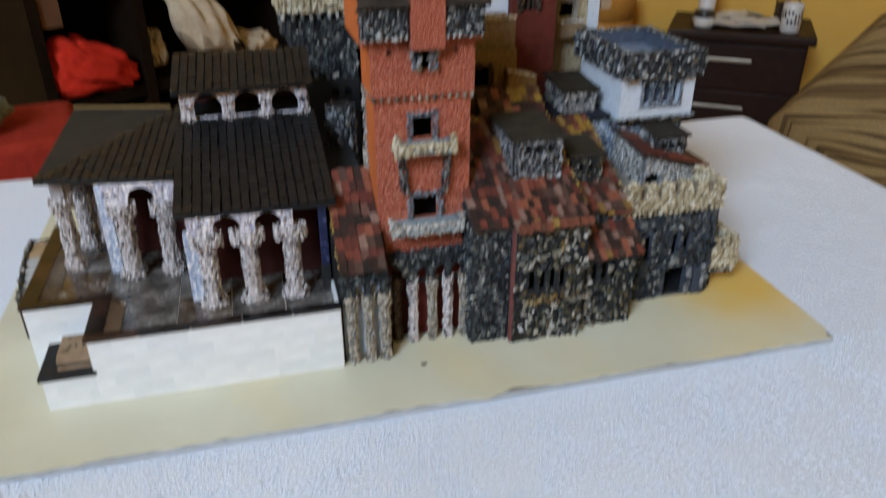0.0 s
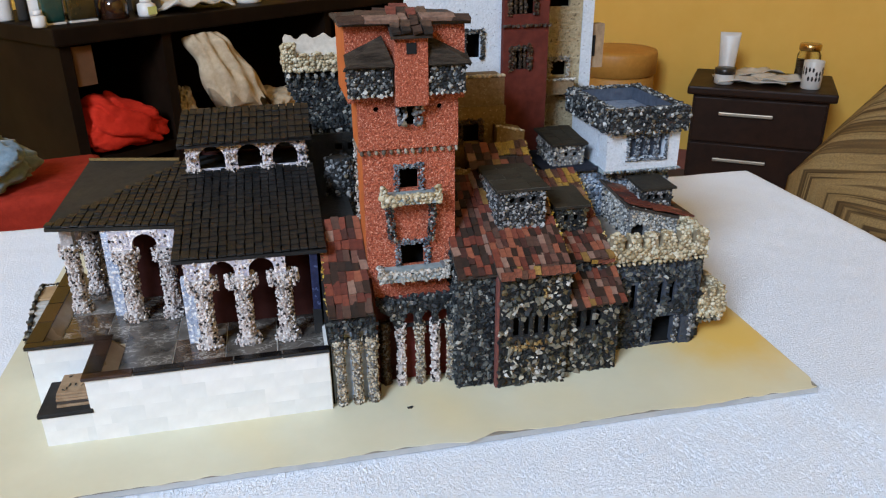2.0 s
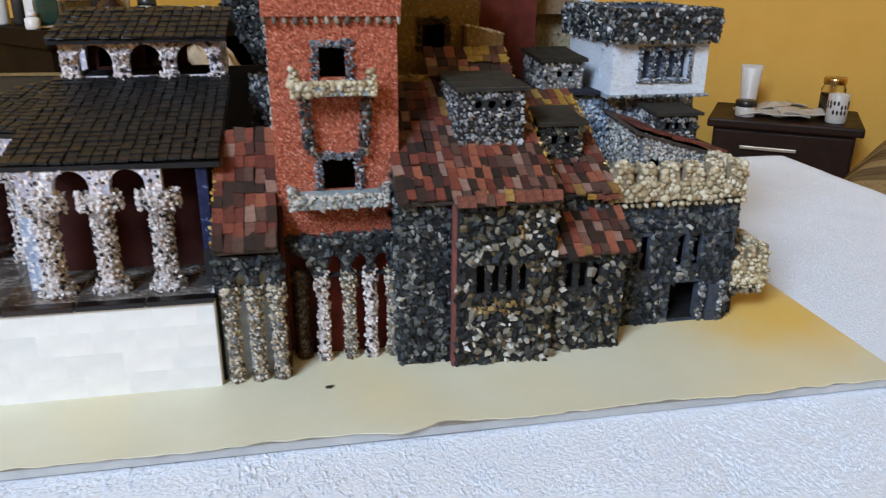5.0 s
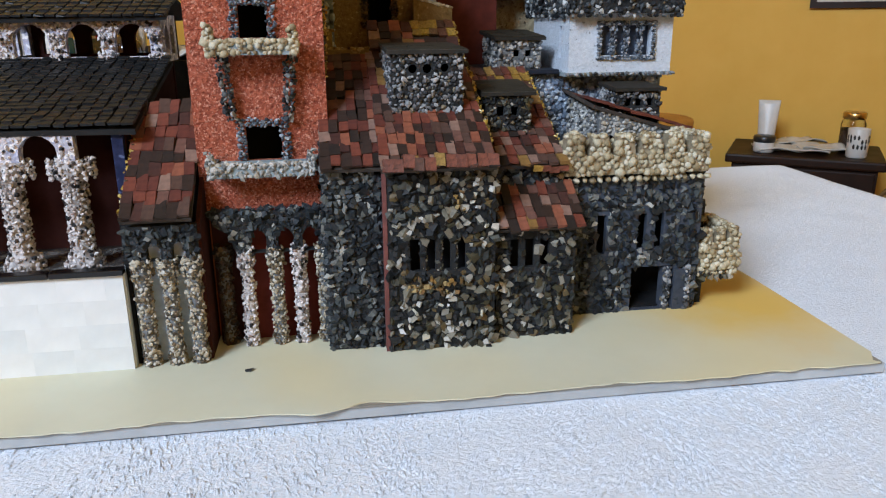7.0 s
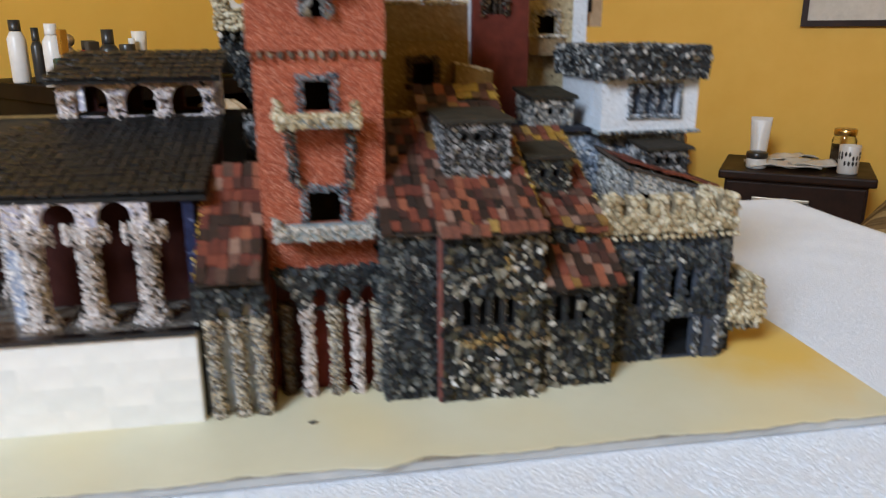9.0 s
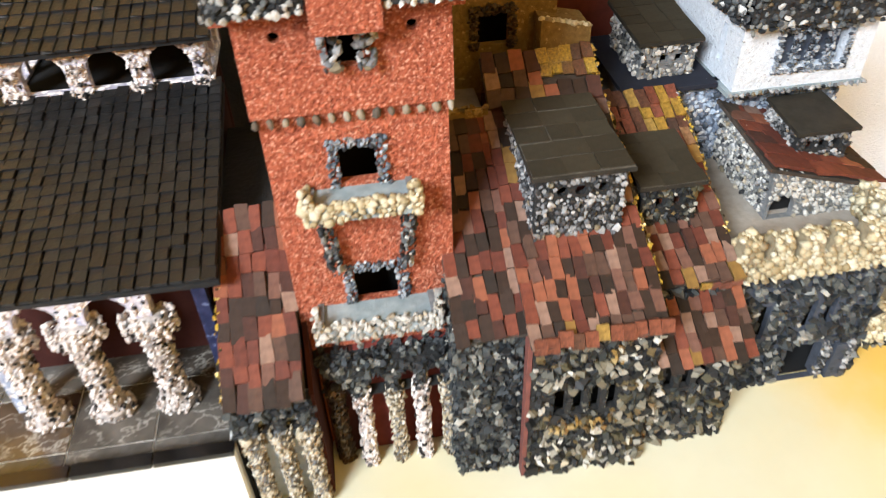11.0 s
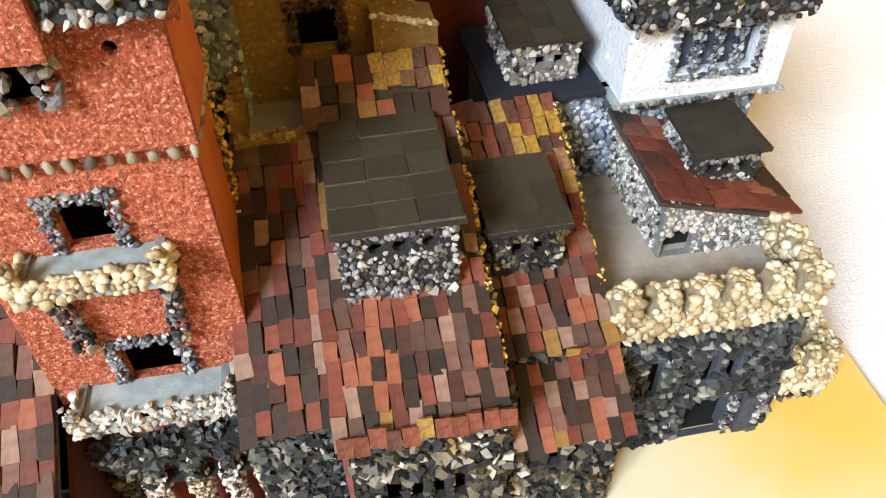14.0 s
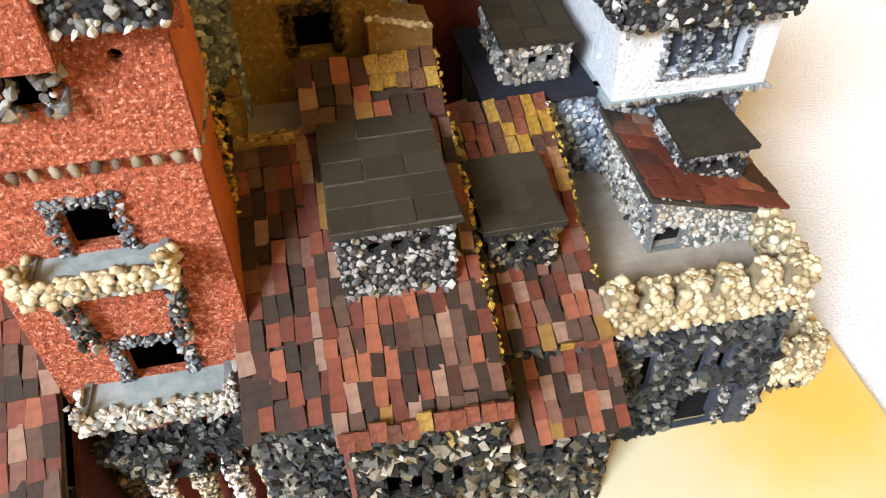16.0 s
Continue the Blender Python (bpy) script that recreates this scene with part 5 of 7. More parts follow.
part("inside", B(0.135, 0.169, 0.225, 0.227, 0.2046, 0.23), "shade_black", d0)
rf = part("flat_roof", slope(bmesh.new(), [(0.126, 0.193, 0.235), (0.1775, 0.193, 0.235), (0.1775, 0.268, 0.240), (0.126, 0.268, 0.240)], 0.003), "black_roof", d0)
shingled(rf, "scored", (0.126, 0.193, 0.2348), (1, 0, 0), (0, 0.075, 0.005), 0.0515, 0.075, 0.0172, 0.015, "shingle", 20, 0.0006, 0.00005, -0.02, 0, even=True)

# ---- red tower ----
t = thing("red_tower", (-0.09, 0.1, 0), "tall red sand-rendered tower with pebble balconies and a slab roof", "miniature house", "miniature houses on the board")
TX0, TX1, TY = -0.1415, -0.0405, 0.051
up_win, lo_win = rect(-0.1025, -0.0815, 0.240, 0.2635), rect(-0.1035, -0.0765, 0.148, 0.1745)
part("shaft_front", plate(rect(TX0, TX1, 0.107, 0.286), [up_win, lo_win], 0.006, facing(TY)), "red_sand", t, "red sand render")
part("shaft_side", plate(rect(TY + 0.006, 0.106, 0.0, 0.286), [], 0.006, siding(TX0)), "orange", t, "smooth orange paint")
part("shaft_side", plate(rect(TY + 0.006, 0.106, 0.0, 0.286), [], 0.006, siding(TX1 - 0.006)), "orange", t, "smooth orange paint")
part("shaft_back", plate(rect(TX0, TX1, 0.0, 0.286), [], 0.006, facing(0.106)), "orange", t)
part("inside", B(TX0 + 0.01, TX1 - 0.01, 0.085, 0.087, 0.11, 0.28), "shade_black", t)
bayw = rect(-0.1005, -0.083, 0.3115, 0.3345)
part("belfry_front", plate(rect(TX0 - 0.003, TX1 + 0.003, 0.2865, 0.345), [bayw, ring(-0.125, 0.330, 0.003), ring(-0.0575, 0.330, 0.003)], 0.006, facing(TY - 0.003)), "red_sand", t, "red sand render")
part("belfry_side", plate(rect(TY + 0.003, 0.108, 0.2865, 0.345), [], 0.006, siding(TX0 - 0.003)), "orange", t)
part("belfry_side", plate(rect(TY + 0.003, 0.108, 0.2865, 0.345), [], 0.006, siding(TX1 - 0.003)), "orange", t)
part("belfry_inside", B(TX0, TX1, 0.09, 0.092, 0.29, 0.345), "shade_black", t)
cor = [(Matrix.Translation((x, TY - 0.003, 0.2835)) @ pose(0, 0, 0, rng.uniform(-20, 20), rng.uniform(-20, 20), rng.uniform(0, 360)) @ Matrix.Diagonal((0.0024, 0.0026, 0.0046, 1)), int(rng.integers(14))) for x in np.linspace(TX0 - 0.001, TX1 + 0.001, 14)]
cor += [(Matrix.Translation((TX1 + 0.001, y, 0.2835)) @ Matrix.Diagonal((0.003, 0.0026, 0.005, 1)), int(rng.integers(14))) for y in np.linspace(0.06, 0.104, 6)]
cor += [(Matrix.Translation((TX0 - 0.001, y, 0.2835)) @ Matrix.Diagonal((0.003, 0.0026, 0.005, 1)), int(rng.integers(14))) for y in np.linspace(0.06, 0.104, 6)]
lay(t, "corbelstone", cor, 14, "corbel")
strip = lambda x, z0, z1, n: [(Matrix.Translation((x + rng.normal(0, 0.0012), rng.uniform(0.103, 0.116), rng.uniform(z0, z1))) @ Euler((rng.uniform(0, 6), rng.uniform(0, 6), rng.uniform(0, 6))).to_matrix().to_4x4() @ Matrix.Scale(rng.uniform(0.0010, 0.0021), 4), int(rng.integers(14))) for _ in range(n)]
lay(t, "grit", strip(TX1 + 0.0005, 0.15, 0.33, 330), label="gold-brown grit down the rear corner")
lay(t, "greyw", strip(TX0 - 0.001, 0.15, 0.285, 220), label="pale grit down the rear corner")
part("rear_pier", B(TX0 + 0.003, TX1 - 0.003, 0.1125, 0.116, 0.0, 0.330), "mortar", t)
# head of the tower
HX0, HX1, HY0, HY1, HZ0, HZ1 = -0.1535, -0.0310, 0.047, 0.145, 0.338, 0.417
part("head_front", plate([(HX0, HZ0), (HX1, HZ0), (HX1, HZ1), (HX0, HZ1 - 0.002)], [], 0.006, facing(HY0)), "red_sand", t, "red sand render")
part("head_side", plate(rect(HY0 + 0.006, HY1, HZ0, HZ1), [], 0.006, siding(HX0)), "orange", t)
part("head_side", plate(rect(HY0 + 0.006, HY1, HZ0, HZ1), [], 0.006, siding(HX1 - 0.006)), "orange", t)
part("head_back", plate(rect(HX0, HX1, HZ0, HZ1), [], 0.006, facing(HY1)), "orange", t)
part("head_floor", B(HX0, HX1, HY0 + 0.007, HY1, HZ0 + 0.0005, HZ0 + 0.004), "orange", t)
bay = part("bay", box(B(-0.1065, -0.0725, 0.030, 0.0465, 0.3355, 0.4005, 0.0008), -0.1065, -0.0725, 0.030, 0.0465, 0.4005, 0.4095, 0.0), "red_sand", t, "red rendered bay with a square peephole")
part("peephole", B(-0.0945, -0.0845, 0.0288, 0.032, 0.388, 0.3985), "shade_black", bay)
for sx in (-0.0998, -0.0828):
    lay(t, "light", round_scatter(sx + 0.001, 0.0445, 0.312, 0.334, 0.0042, 0.0046))
for x0, x1 in ((-0.1525, -0.108), (-0.071, -0.0325)):
    bx = part("machicolation", B(x0, x1, 0.0345, 0.047, 0.346, 0.376), "mortar", t, "gravel box with a wooden lid")
    lay(bx, "grain", scatter(rect(x0, x1, 0.346, 0.376), [], facing(0.0345), 0.0034) + scatter(rect(0.0345, 0.047, 0.346, 0.376), [], siding(x0), 0.0036), 60)
    lay(bx, "greyw", [(Matrix.Translation((x, 0.0338, 0.3465)) @ pose(0, 0, 0, rng.uniform(0, 90), 0, rng.uniform(0, 90)) @ Matrix.Scale(0.0026, 4), int(rng.integers(14))) for x in np.linspace(x0 + 0.002, x1 - 0.002, 7)], 7)
    left = x0 < -0.1
    near, far = (x1 + 0.001, x0 - 0.003) if left else (x0 - 0.001, x1 + 0.005)
    apex = near - 0.010 if left else near
    lo = min(near, far), max(near, far)
    lid = slope(bmesh.new(), [(lo[0], 0.0285, 0.3765), (lo[1], 0.0285, 0.3765), (apex, 0.046, 0.4045)], 0.004)
    side_at = (far, 0.0465, 0.387 if left else 0.382)
    slope(lid, [(apex, 0.046, 0.4045), side_at, (far, 0.0285, 0.3765)] if left else [(apex, 0.046, 0.4045), (far, 0.0285, 0.3765), side_at], 0.004)
    if left:
        slope(lid, [(near, 0.0285, 0.3765), (near, 0.0465, 0.380), (apex, 0.046, 0.4045)], 0.004)
    part("lid", lid, "driftwood", bx, "weathered wooden lid")
RIDGE = 0.4235
MID = (HY0 + HY1) / 2
rr = part("roof", slope(slope(bmesh.new(), [(HX0 - 0.006, HY0 - 0.006, 0.4175), (HX1 + 0.005, HY0 - 0.006, 0.4165), (HX1 - 0.03, MID, RIDGE), (HX0 + 0.03, MID, RIDGE)], 0.003), [(HX1 + 0.005, HY1 + 0.006, 0.4165), (HX0 - 0.006, HY1 + 0.006, 0.4165), (HX0 + 0.03, MID, RIDGE), (HX1 - 0.03, MID, RIDGE)], 0.003), "old_wood", t, "low hipped roof of thin slabs")
part("roof_hip", slope(bmesh.new(), [(HX0 - 0.006, HY1 + 0.006, 0.4165), (HX0 - 0.006, HY0 - 0.006, 0.4175), (HX0 + 0.03, MID, RIDGE)], 0.003), "old_wood", rr)
part("roof_hip", slope(bmesh.new(), [(HX1 + 0.005, HY0 - 0.006, 0.4165), (HX1 + 0.005, HY1 + 0.006, 0.4165), (HX1 - 0.03, MID, RIDGE)], 0.003), "old_wood", rr)
SLABS = [slab_mesh(l, w_, 0.0034, "slate", 0.0009) for l, w_ in ((0.046, 0.015), (0.034, 0.013), (0.027, 0.016), (0.018, 0.012), (0.013, 0.010))]


def slab_at(x, y, z, kind, rx, rz):
    ob = new("roof_slab", SLABS[kind])
    ob.parent = rr
    ob.matrix_basis = Matrix.Translation(Vector((x, y, z)) * U - BASE[rr]) @ pose(0, 0, 0, rx, rng.normal(0, 1.2), rz)


for course in range(4):
    y, z, edge = HY0 - 0.007 + course * 0.0135, 0.4204 + course * 0.0024, 0.0065 - course * 0.019
    x = HX0 - edge
    while x < HX1 + edge - 0.012:
        kd = int(rng.choice([0, 1, 1, 2, 3]))
        l = (0.046, 0.034, 0.027, 0.018, 0.013)[kd]
        if x + l > HX1 + edge + 0.004:
            kd, l = 3, 0.018
        if not (-0.116 < x + l / 2 < -0.064) or course > 1:
            slab_at(x + l / 2, y + rng.normal(0, 0.0012), z + rng.uniform(0, 0.0012), kd, 13 + rng.normal(0, 2), rng.normal(0, 2.5))
        x += l * rng.uniform(0.9, 0.98)
hood = part("hood", slope(bmesh.new(), [(-0.1105, 0.0225, 0.4060), (-0.0690, 0.0225, 0.4060), (-0.0690, 0.0600, 0.4245), (-0.1105, 0.0600, 0.4245)], 0.003), "old_wood", t, "small pitched hood of broken slabs over the bay")
shingled(hood, "slate", (-0.1105, 0.0225, 0.4066), (1, 0, 0), (0, 0.0375, 0.0185), 0.0415, 0.042, 0.0098, 0.0100, "roof_slab", 40, 0.0030, 0.0008, 0.3, 0.06)
for sx, edge in ((HX0 + 0.003, 1), (HX1 - 0.003, -1)):
    for i in range(5):
        slab_at(sx + edge * 0.004 * (i % 2), HY0 + 0.016 + i * 0.017, 0.4150 + 0.0018 * (i % 2), 2, 0, 90 + rng.normal(0, 5))
# balconies and window frames
def balcony(name, x0, x1, z0, z1, yf, mat, label):
    b = part(name, B(x0, x1, yf, TY, z0, z0 + 0.009), "cement", t, label)
    pl = scatter(rect(x0 - 0.002, x1 + 0.002, z0 + 0.0005, z1 - 0.006), [], facing(yf), 0.0037)
    part("rail", B(x0, x1, yf, yf + 0.004, z0 + 0.009, z1 - 0.007), "mortar_light", b)
    pl += scatter(rect(x0, x1, z0 + 0.009, z1 - 0.006), [], Matrix(((1, 0, 0, 0), (0, 0, -1, yf + 0.005), (0, 1, 0, 0), (0, 0, 0, 1))), 0.004)
    for x in (x0, x1):
        pl += round_scatter(x, yf + 0.002, z0, z1 + 0.004, 0.0022, 0.0034)
        s = 1 if x == x0 else -1
        part("rail", B(min(x, x + s * 0.004), max(x, x + s * 0.004), yf + 0.005, TY, z0 + 0.009, z1 - 0.005), "mortar_light", b)
        pl += scatter(rect(yf, TY, z0, z1 - 0.003), [], siding(x) if s > 0 else Matrix(((0, 0, -1, x), (1, 0, 0, 0), (0, 1, 0, 0), (0, 0, 0, 1))), 0.0046)
    pl += [(Matrix.Translation((rng.uniform(x0, x1), yf + rng.uniform(0, 0.004), z1 - 0.0065)) @ pose(0, 0, 0, rng.uniform(-25, 25), rng.uniform(-25, 25), rng.uniform(0, 360)) @ Matrix.Scale(rng.uniform(0.0022, 0.0034), 4), int(rng.integers(14))) for _ in range(60)]
    lay(b, mat, pl, 100)
    return b


def framed(loop, y=TY):
    (x0, z0), (x1, _), (_, z1), _ = loop
    pl = []
    for off in (0.0008, 0.0030, 0.0050):
        for x in np.arange(x0 - off, x1 + off, 0.0022):
            pl.append((x, z1 + off))
        for z in np.arange(z0 - 0.001, z1 + off, 0.0022):
            pl += [(x0 - off, z), (x1 + off, z)]
    return [(Matrix.Translation((x + rng.normal(0, 0.0007), y - rng.uniform(0.0006, 0.0030), z + rng.normal(0, 0.0007))) @ pose(0, 0, 0, rng.uniform(-40, 40), rng.uniform(-40, 40), rng.uniform(0, 360)) @ Matrix.Scale(rng.uniform(0.0012, 0.0024), 4), int(rng.integers(14))) for x, z in pl]


lay(t, "steel", framed(up_win) + framed(lo_win), 60)
balcony("upper_balcony", -0.1225, -0.0630, 0.2285, 0.2445, 0.0305, "cream", "pebble balcony with a pale cement floor")
balcony("lower_balcony", -0.1290, -0.0545, 0.1390, 0.1550, 0.0265, "greyw", "pebble balcony with a pale cement floor")
for x in (-0.1165, -0.066):
    pl = []
    for q in range(16):
        z = 0.2265 - q * 0.0031
        pl += round_scatter(x + (0.004 if x < -0.1 else -0.004) * (q / 16), 0.0445, z, z + 0.003, 0.0036, 0.0034)
    lay(t, "grain", pl)
# arcade under the tower
part("plinth_wall", plate(rect(-0.1115, -0.046, 0, 0.11), [], 0.005, facing(0.046)), "red_paint", t, "dark red wall behind the columns")
part("plinth_end", plate(rect(-0.1355, -0.1120, 0, 0.11), [], 0.005, facing(0.046)), "brown_wall", t, "dark brown end of the wall")
GAPS = (-0.0990, -0.0778, -0.0588)
lp = [(-0.116, 0.078), (-0.0445, 0.078), (-0.0445, 0.109), (-0.134, 0.109), (-0.132, 0.101), (-0.1215, 0.094)]
ah = [arch(x - 0.0062, x + 0.0062, 0.0785, 0.0985, True) for x in GAPS]
lt = part("arcade_lintel", plate(lp, ah, 0.009, facing(0.032)), "mortar", t)
lay(lt, "blue", scatter(lp, [arch(x - 0.007, x + 0.007, 0.07, 0.0995, True) for x in GAPS], facing(0.032), 0.0042), 80)
sof = part("soffit", B(TX0, TX1, 0.0415, TY, 0.106, 0.109), "mortar", t)
lay(sof, "blue", [(Matrix.Translation((rng.uniform(TX0 + 0.006, TX1), rng.uniform(0.033, 0.05), 0.1095)) @ pose(0, 0, 0, rng.uniform(0, 90), rng.uniform(0, 90), rng.uniform(0, 360)) @ Matrix.Scale(rng.uniform(0.0022, 0.0034), 4), int(rng.integers(14))) for _ in range(130)])
# first column takes dark rust chips: the recess's shade in its colour
for x, y, mt in ((-0.1275, 0.041, "rust"), (-0.1096, 0.034, "pinkish"), (-0.0866, 0.034, "shell"), (-0.0686, 0.034, "pinkish"), (-0.0496, 0.034, "shell")):
    column(t, x, y, 0.0, 0.081, 0.0050, mt, 0.0044, cap=1.2, foot=1.1)

# ---- rear towers ----
sg = thing("round_turret", (-0.15, 0.275, 0), "round grey gravel turret behind the tower", "miniature house", "miniature houses on the board")
bm = bmesh.new()
bmesh.ops.create_cone(bm, cap_ends=True, segments=18, radius1=0.018, radius2=0.018, depth=0.214, matrix=Matrix.Translation((-0.150, 0.275, 0.107)))
part("shaft", bm, "mortar", sg, "", True)
lay(sg, "light", round_scatter(-0.150, 0.275, 0.10, 0.214, 0.018, 0.0052))
dk = thing("dark_turret", (-0.17, 0.49, 0), "dark gravel turret with a cream crenellated crown", "miniature house", "miniature houses on the board")
part("shaft", B(-0.172, -0.10, 0.452, 0.54, 0, 0.2105), "mortar", dk)
part("flare", plate([(-0.172, 0.211), (-0.10, 0.211), (-0.10, 0.303), (-0.204, 0.303), (-0.203, 0.270), (-0.186, 0.235)], [], 0.085, facing(0.452)), "mortar", dk, "dark gravel head widening upwards")
lay(dk, "blue", scatter([(-0.172, 0.15), (-0.10, 0.15), (-0.10, 0.303), (-0.204, 0.303), (-0.203, 0.270), (-0.186, 0.235), (-0.172, 0.211)], [], facing(0.452), 0.0050) + scatter(rect(0.452, 0.537, 0.27, 0.303), [], siding(-0.204), 0.0050))
blk = part("black_block", plate(rect(-0.228, -0.10, 0, 0.205), [rect(-0.142, -0.131, 0.178, 0.189), rect(-0.122, -0.112, 0.178, 0.189)], 0.006, facing(0.44)), "mortar", dk, "black plaster wall with two square holes")
part("block_inside", B(-0.227, -0.101, 0.447, 0.451, 0.0, 0.20), "shade_black", blk)
lay(dk, "greyw", [(Matrix.Translation((x, 0.444, 0.296)) @ Matrix.Diagonal((0.0035, 0.003, 0.0075, 1)), int(rng.integers(14))) for x in np.linspace(-0.203, -0.10, 9)], 9, "corbel")
crenels(dk, (-0.190, 0.442, 0), (1, 0, 0), 0.096, 0.302, 0.3265, 0.01, 5, "cream", 0.0052, "mortar_cream", 0, 0.16)
corner = part("corner_merlon", box(B(-0.208, -0.1905, 0.442, 0.464, 0.302, 0.338, 0.004), -0.203, -0.1925, 0.446, 0.460, 0.338, 0.342, 0.0), "mortar_cream", dk, "tall rounded corner merlon")
lay(corner, "cream", scatter(rect(-0.208, -0.190, 0.302, 0.340), [], facing(0.442), 0.0052) + scatter(rect(0.442, 0.464, 0.302, 0.340), [], siding(-0.208), 0.0052) + [(Matrix.Translation((rng.uniform(-0.207, -0.191), rng.uniform(0.443, 0.463), 0.341)) @ Matrix.Scale(rng.uniform(0.0028, 0.004), 4), int(rng.integers(14))) for _ in range(24)])
crenels(dk, (-0.208, 0.546, 0), (0, -1, 0), 0.080, 0.302, 0.330, 0.01, 4, "cream", 0.0056, "mortar_cream", 0, 0.2)
tops = [(-0.207 + 0.113 * i / 26, 0.3405 + 0.004 * math.sin(i * 0.95) + rng.uniform(-0.0015, 0.0015)) for i in range(27)]
part("rear_parapet", plate([(-0.207, 0.302), (-0.094, 0.302)] + tops[::-1], [], 0.008, facing(0.538)), "lime", dk, "pale plaster inside of the rear parapet, uneven on top")
part("crown_floor", B(-0.200, -0.10, 0.4525, 0.5375, 0.3035, 0.309), "lime", dk)
mu = thing("mustard_tower", (0.01, 0.25, 0), "mustard sand-rendered tower block with a projecting balcony box", "miniature house", "miniature houses on the board")
part("front_wall", plate(rect(-0.045, 0.060, 0, 0.292), [rect(0.003, 0.0255, 0.2475, 0.271)], 0.006, facing(0.192)), "mustard", mu)
part("side_wall", plate(rect(0.198, 0.32, 0, 0.292), [], 0.006, siding(0.054)), "mustard", mu)
part("side_wall", plate(rect(0.198, 0.32, 0, 0.292), [], 0.006, siding(-0.045)), "mustard", mu)
part("inside", B(-0.03, 0.05, 0.24, 0.242, 0.2, 0.29), "shade_black", mu)
lay(mu, "rust", framed(rect(0.003, 0.0255, 0.2475, 0.271), 0.192))
part("balcony_box", B(-0.03, 0.062, 0.205, 0.25, 0.288, 0.326, 0.001), "tan", mu, "tan rendered balcony box")
lay(mu, "cream", [(Matrix.Translation((rng.uniform(-0.03, 0.062), 0.205 + rng.uniform(0, 0.004), 0.328)) @ pose(0, 0, 0, rng.uniform(-25, 25), rng.uniform(-25, 25), rng.uniform(0, 360)) @ Matrix.Scale(rng.uniform(0.0022, 0.0038), 4), int(rng.integers(14))) for _ in range(70)])
part("yard_wall", box(B(-0.038, -0.001, 0.134, 0.142, 0.21, 0.2275, 0.001), -0.0385, -0.032, 0.142, 0.205, 0.20, 0.2425, 0.001), "mustard", mu, "low mustard courtyard wall")
lay(mu, "ochre", [(Matrix.Translation((rng.uniform(-0.038, 0.0), 0.138 + rng.uniform(-0.004, 0.004), 0.228)) @ Matrix.Scale(0.0022, 4), int(rng.integers(14))) for _ in range(26)] + [(Matrix.Translation((-0.035 + rng.uniform(-0.003, 0.003), rng.uniform(0.142, 0.205), 0.243)) @ Matrix.Scale(0.0026, 4), int(rng.integers(14))) for _ in range(30)])
pier = part("gravel_pier", B(-0.056, -0.0290, 0.1815, 0.1915, 0.0, 0.40), "mortar_blue", mu, "bluish gravel pier")
lay(pier, "skystone", scatter(rect(-0.056, -0.0290, 0.15, 0.40), [], facing(0.1815), 0.0046))
part("yard_floor", B(-0.032, 0.0, 0.142, 0.192, 0.205, 0.215), "greyfloor", mu)
gr = thing("gold_tile_roof", (0.04, 0.17, 0.2), "short roof of red and gold-flecked tiles", "miniature house", "miniature houses on the board")
part("under_wall", B(0.001, 0.078, 0.14, 0.17, 0.0, 0.222), "brown_wall", gr)
gs = tile_roof(gr, 0.0, 0.080, 0.138, 0.2255, 0.172, 0.2475, 0.0098, 0.0135, clip=lambda a, b: a < 0.042 or b < 0.020)
shingled(gs, "foil", (0.0, 0.138, 0.2255), (1, 0, 0), (0, 0.034, 0.022), 0.080, 0.0405, 0.0082, 0.0105, "roof_tile", 60, 0.0022, 0.0004, 0.22, 0.05, clip=lambda a, b: a > 0.042 and b > 0.020)
part("rear_terrace", plate([(0.044, 0.2), (0.080, 0.2), (0.080, 0.262), (0.044, 0.270)], [], 0.03, facing(0.1735)), "mustard", gr, "brown rendered block above the gold tiles")
lay(gr, "cream", [(Matrix.Translation((0.044 + 0.036 * q, 0.1745 + rng.uniform(-0.001, 0.004), 0.2705 - 0.008 * q)) @ pose(0, 0, 0, rng.uniform(-25, 25), rng.uniform(-25, 25), rng.uniform(0, 360)) @ Matrix.Scale(rng.uniform(0.0016, 0.0026), 4), int(rng.integers(14))) for q in np.linspace(0, 1, 34)])
# gold grit along the roof edges
edge = lambda x, ya, za, yb, zb, n: [(Matrix.Translation((x + rng.normal(0, 0.0013), ya + (yb - ya) * q, za + (zb - za) * q + rng.uniform(-0.002, 0.001))) @ Euler((rng.uniform(0, 6), rng.uniform(0, 6), rng.uniform(0, 6))).to_matrix().to_4x4() @ Matrix.Scale(rng.uniform(0.0010, 0.0019), 4), int(rng.integers(14))) for q in rng.random(n)]
lay(c, "grit", edge(-0.1915, 0.006, 0.1195, 0.110, 0.1885, 80))
lay(fh, "grit", edge(0.0820, 0.01, 0.1605, 0.138, 0.2255, 130))
lay(h2, "grit", edge(0.1505, 0.06, 0.1535, 0.175, 0.2065, 90))
lay(gr, "grit", edge(0.0805, 0.138, 0.2255, 0.172, 0.2490, 40))
lay(mu, "grit", edge(-0.0390, 0.134, 0.236, 0.205, 0.232, 50) + [(Matrix.Translation((rng.uniform(-0.056, -0.040), 0.1800, rng.uniform(0.185, 0.235))) @ Matrix.Scale(rng.uniform(0.0016, 0.003), 4), int(rng.integers(14))) for _ in range(60)])
wt = thing("white_tower", (0.03, 0.35, 0), "tall white sand-rendered tower with a barred window", "miniature house", "miniature houses on the board")
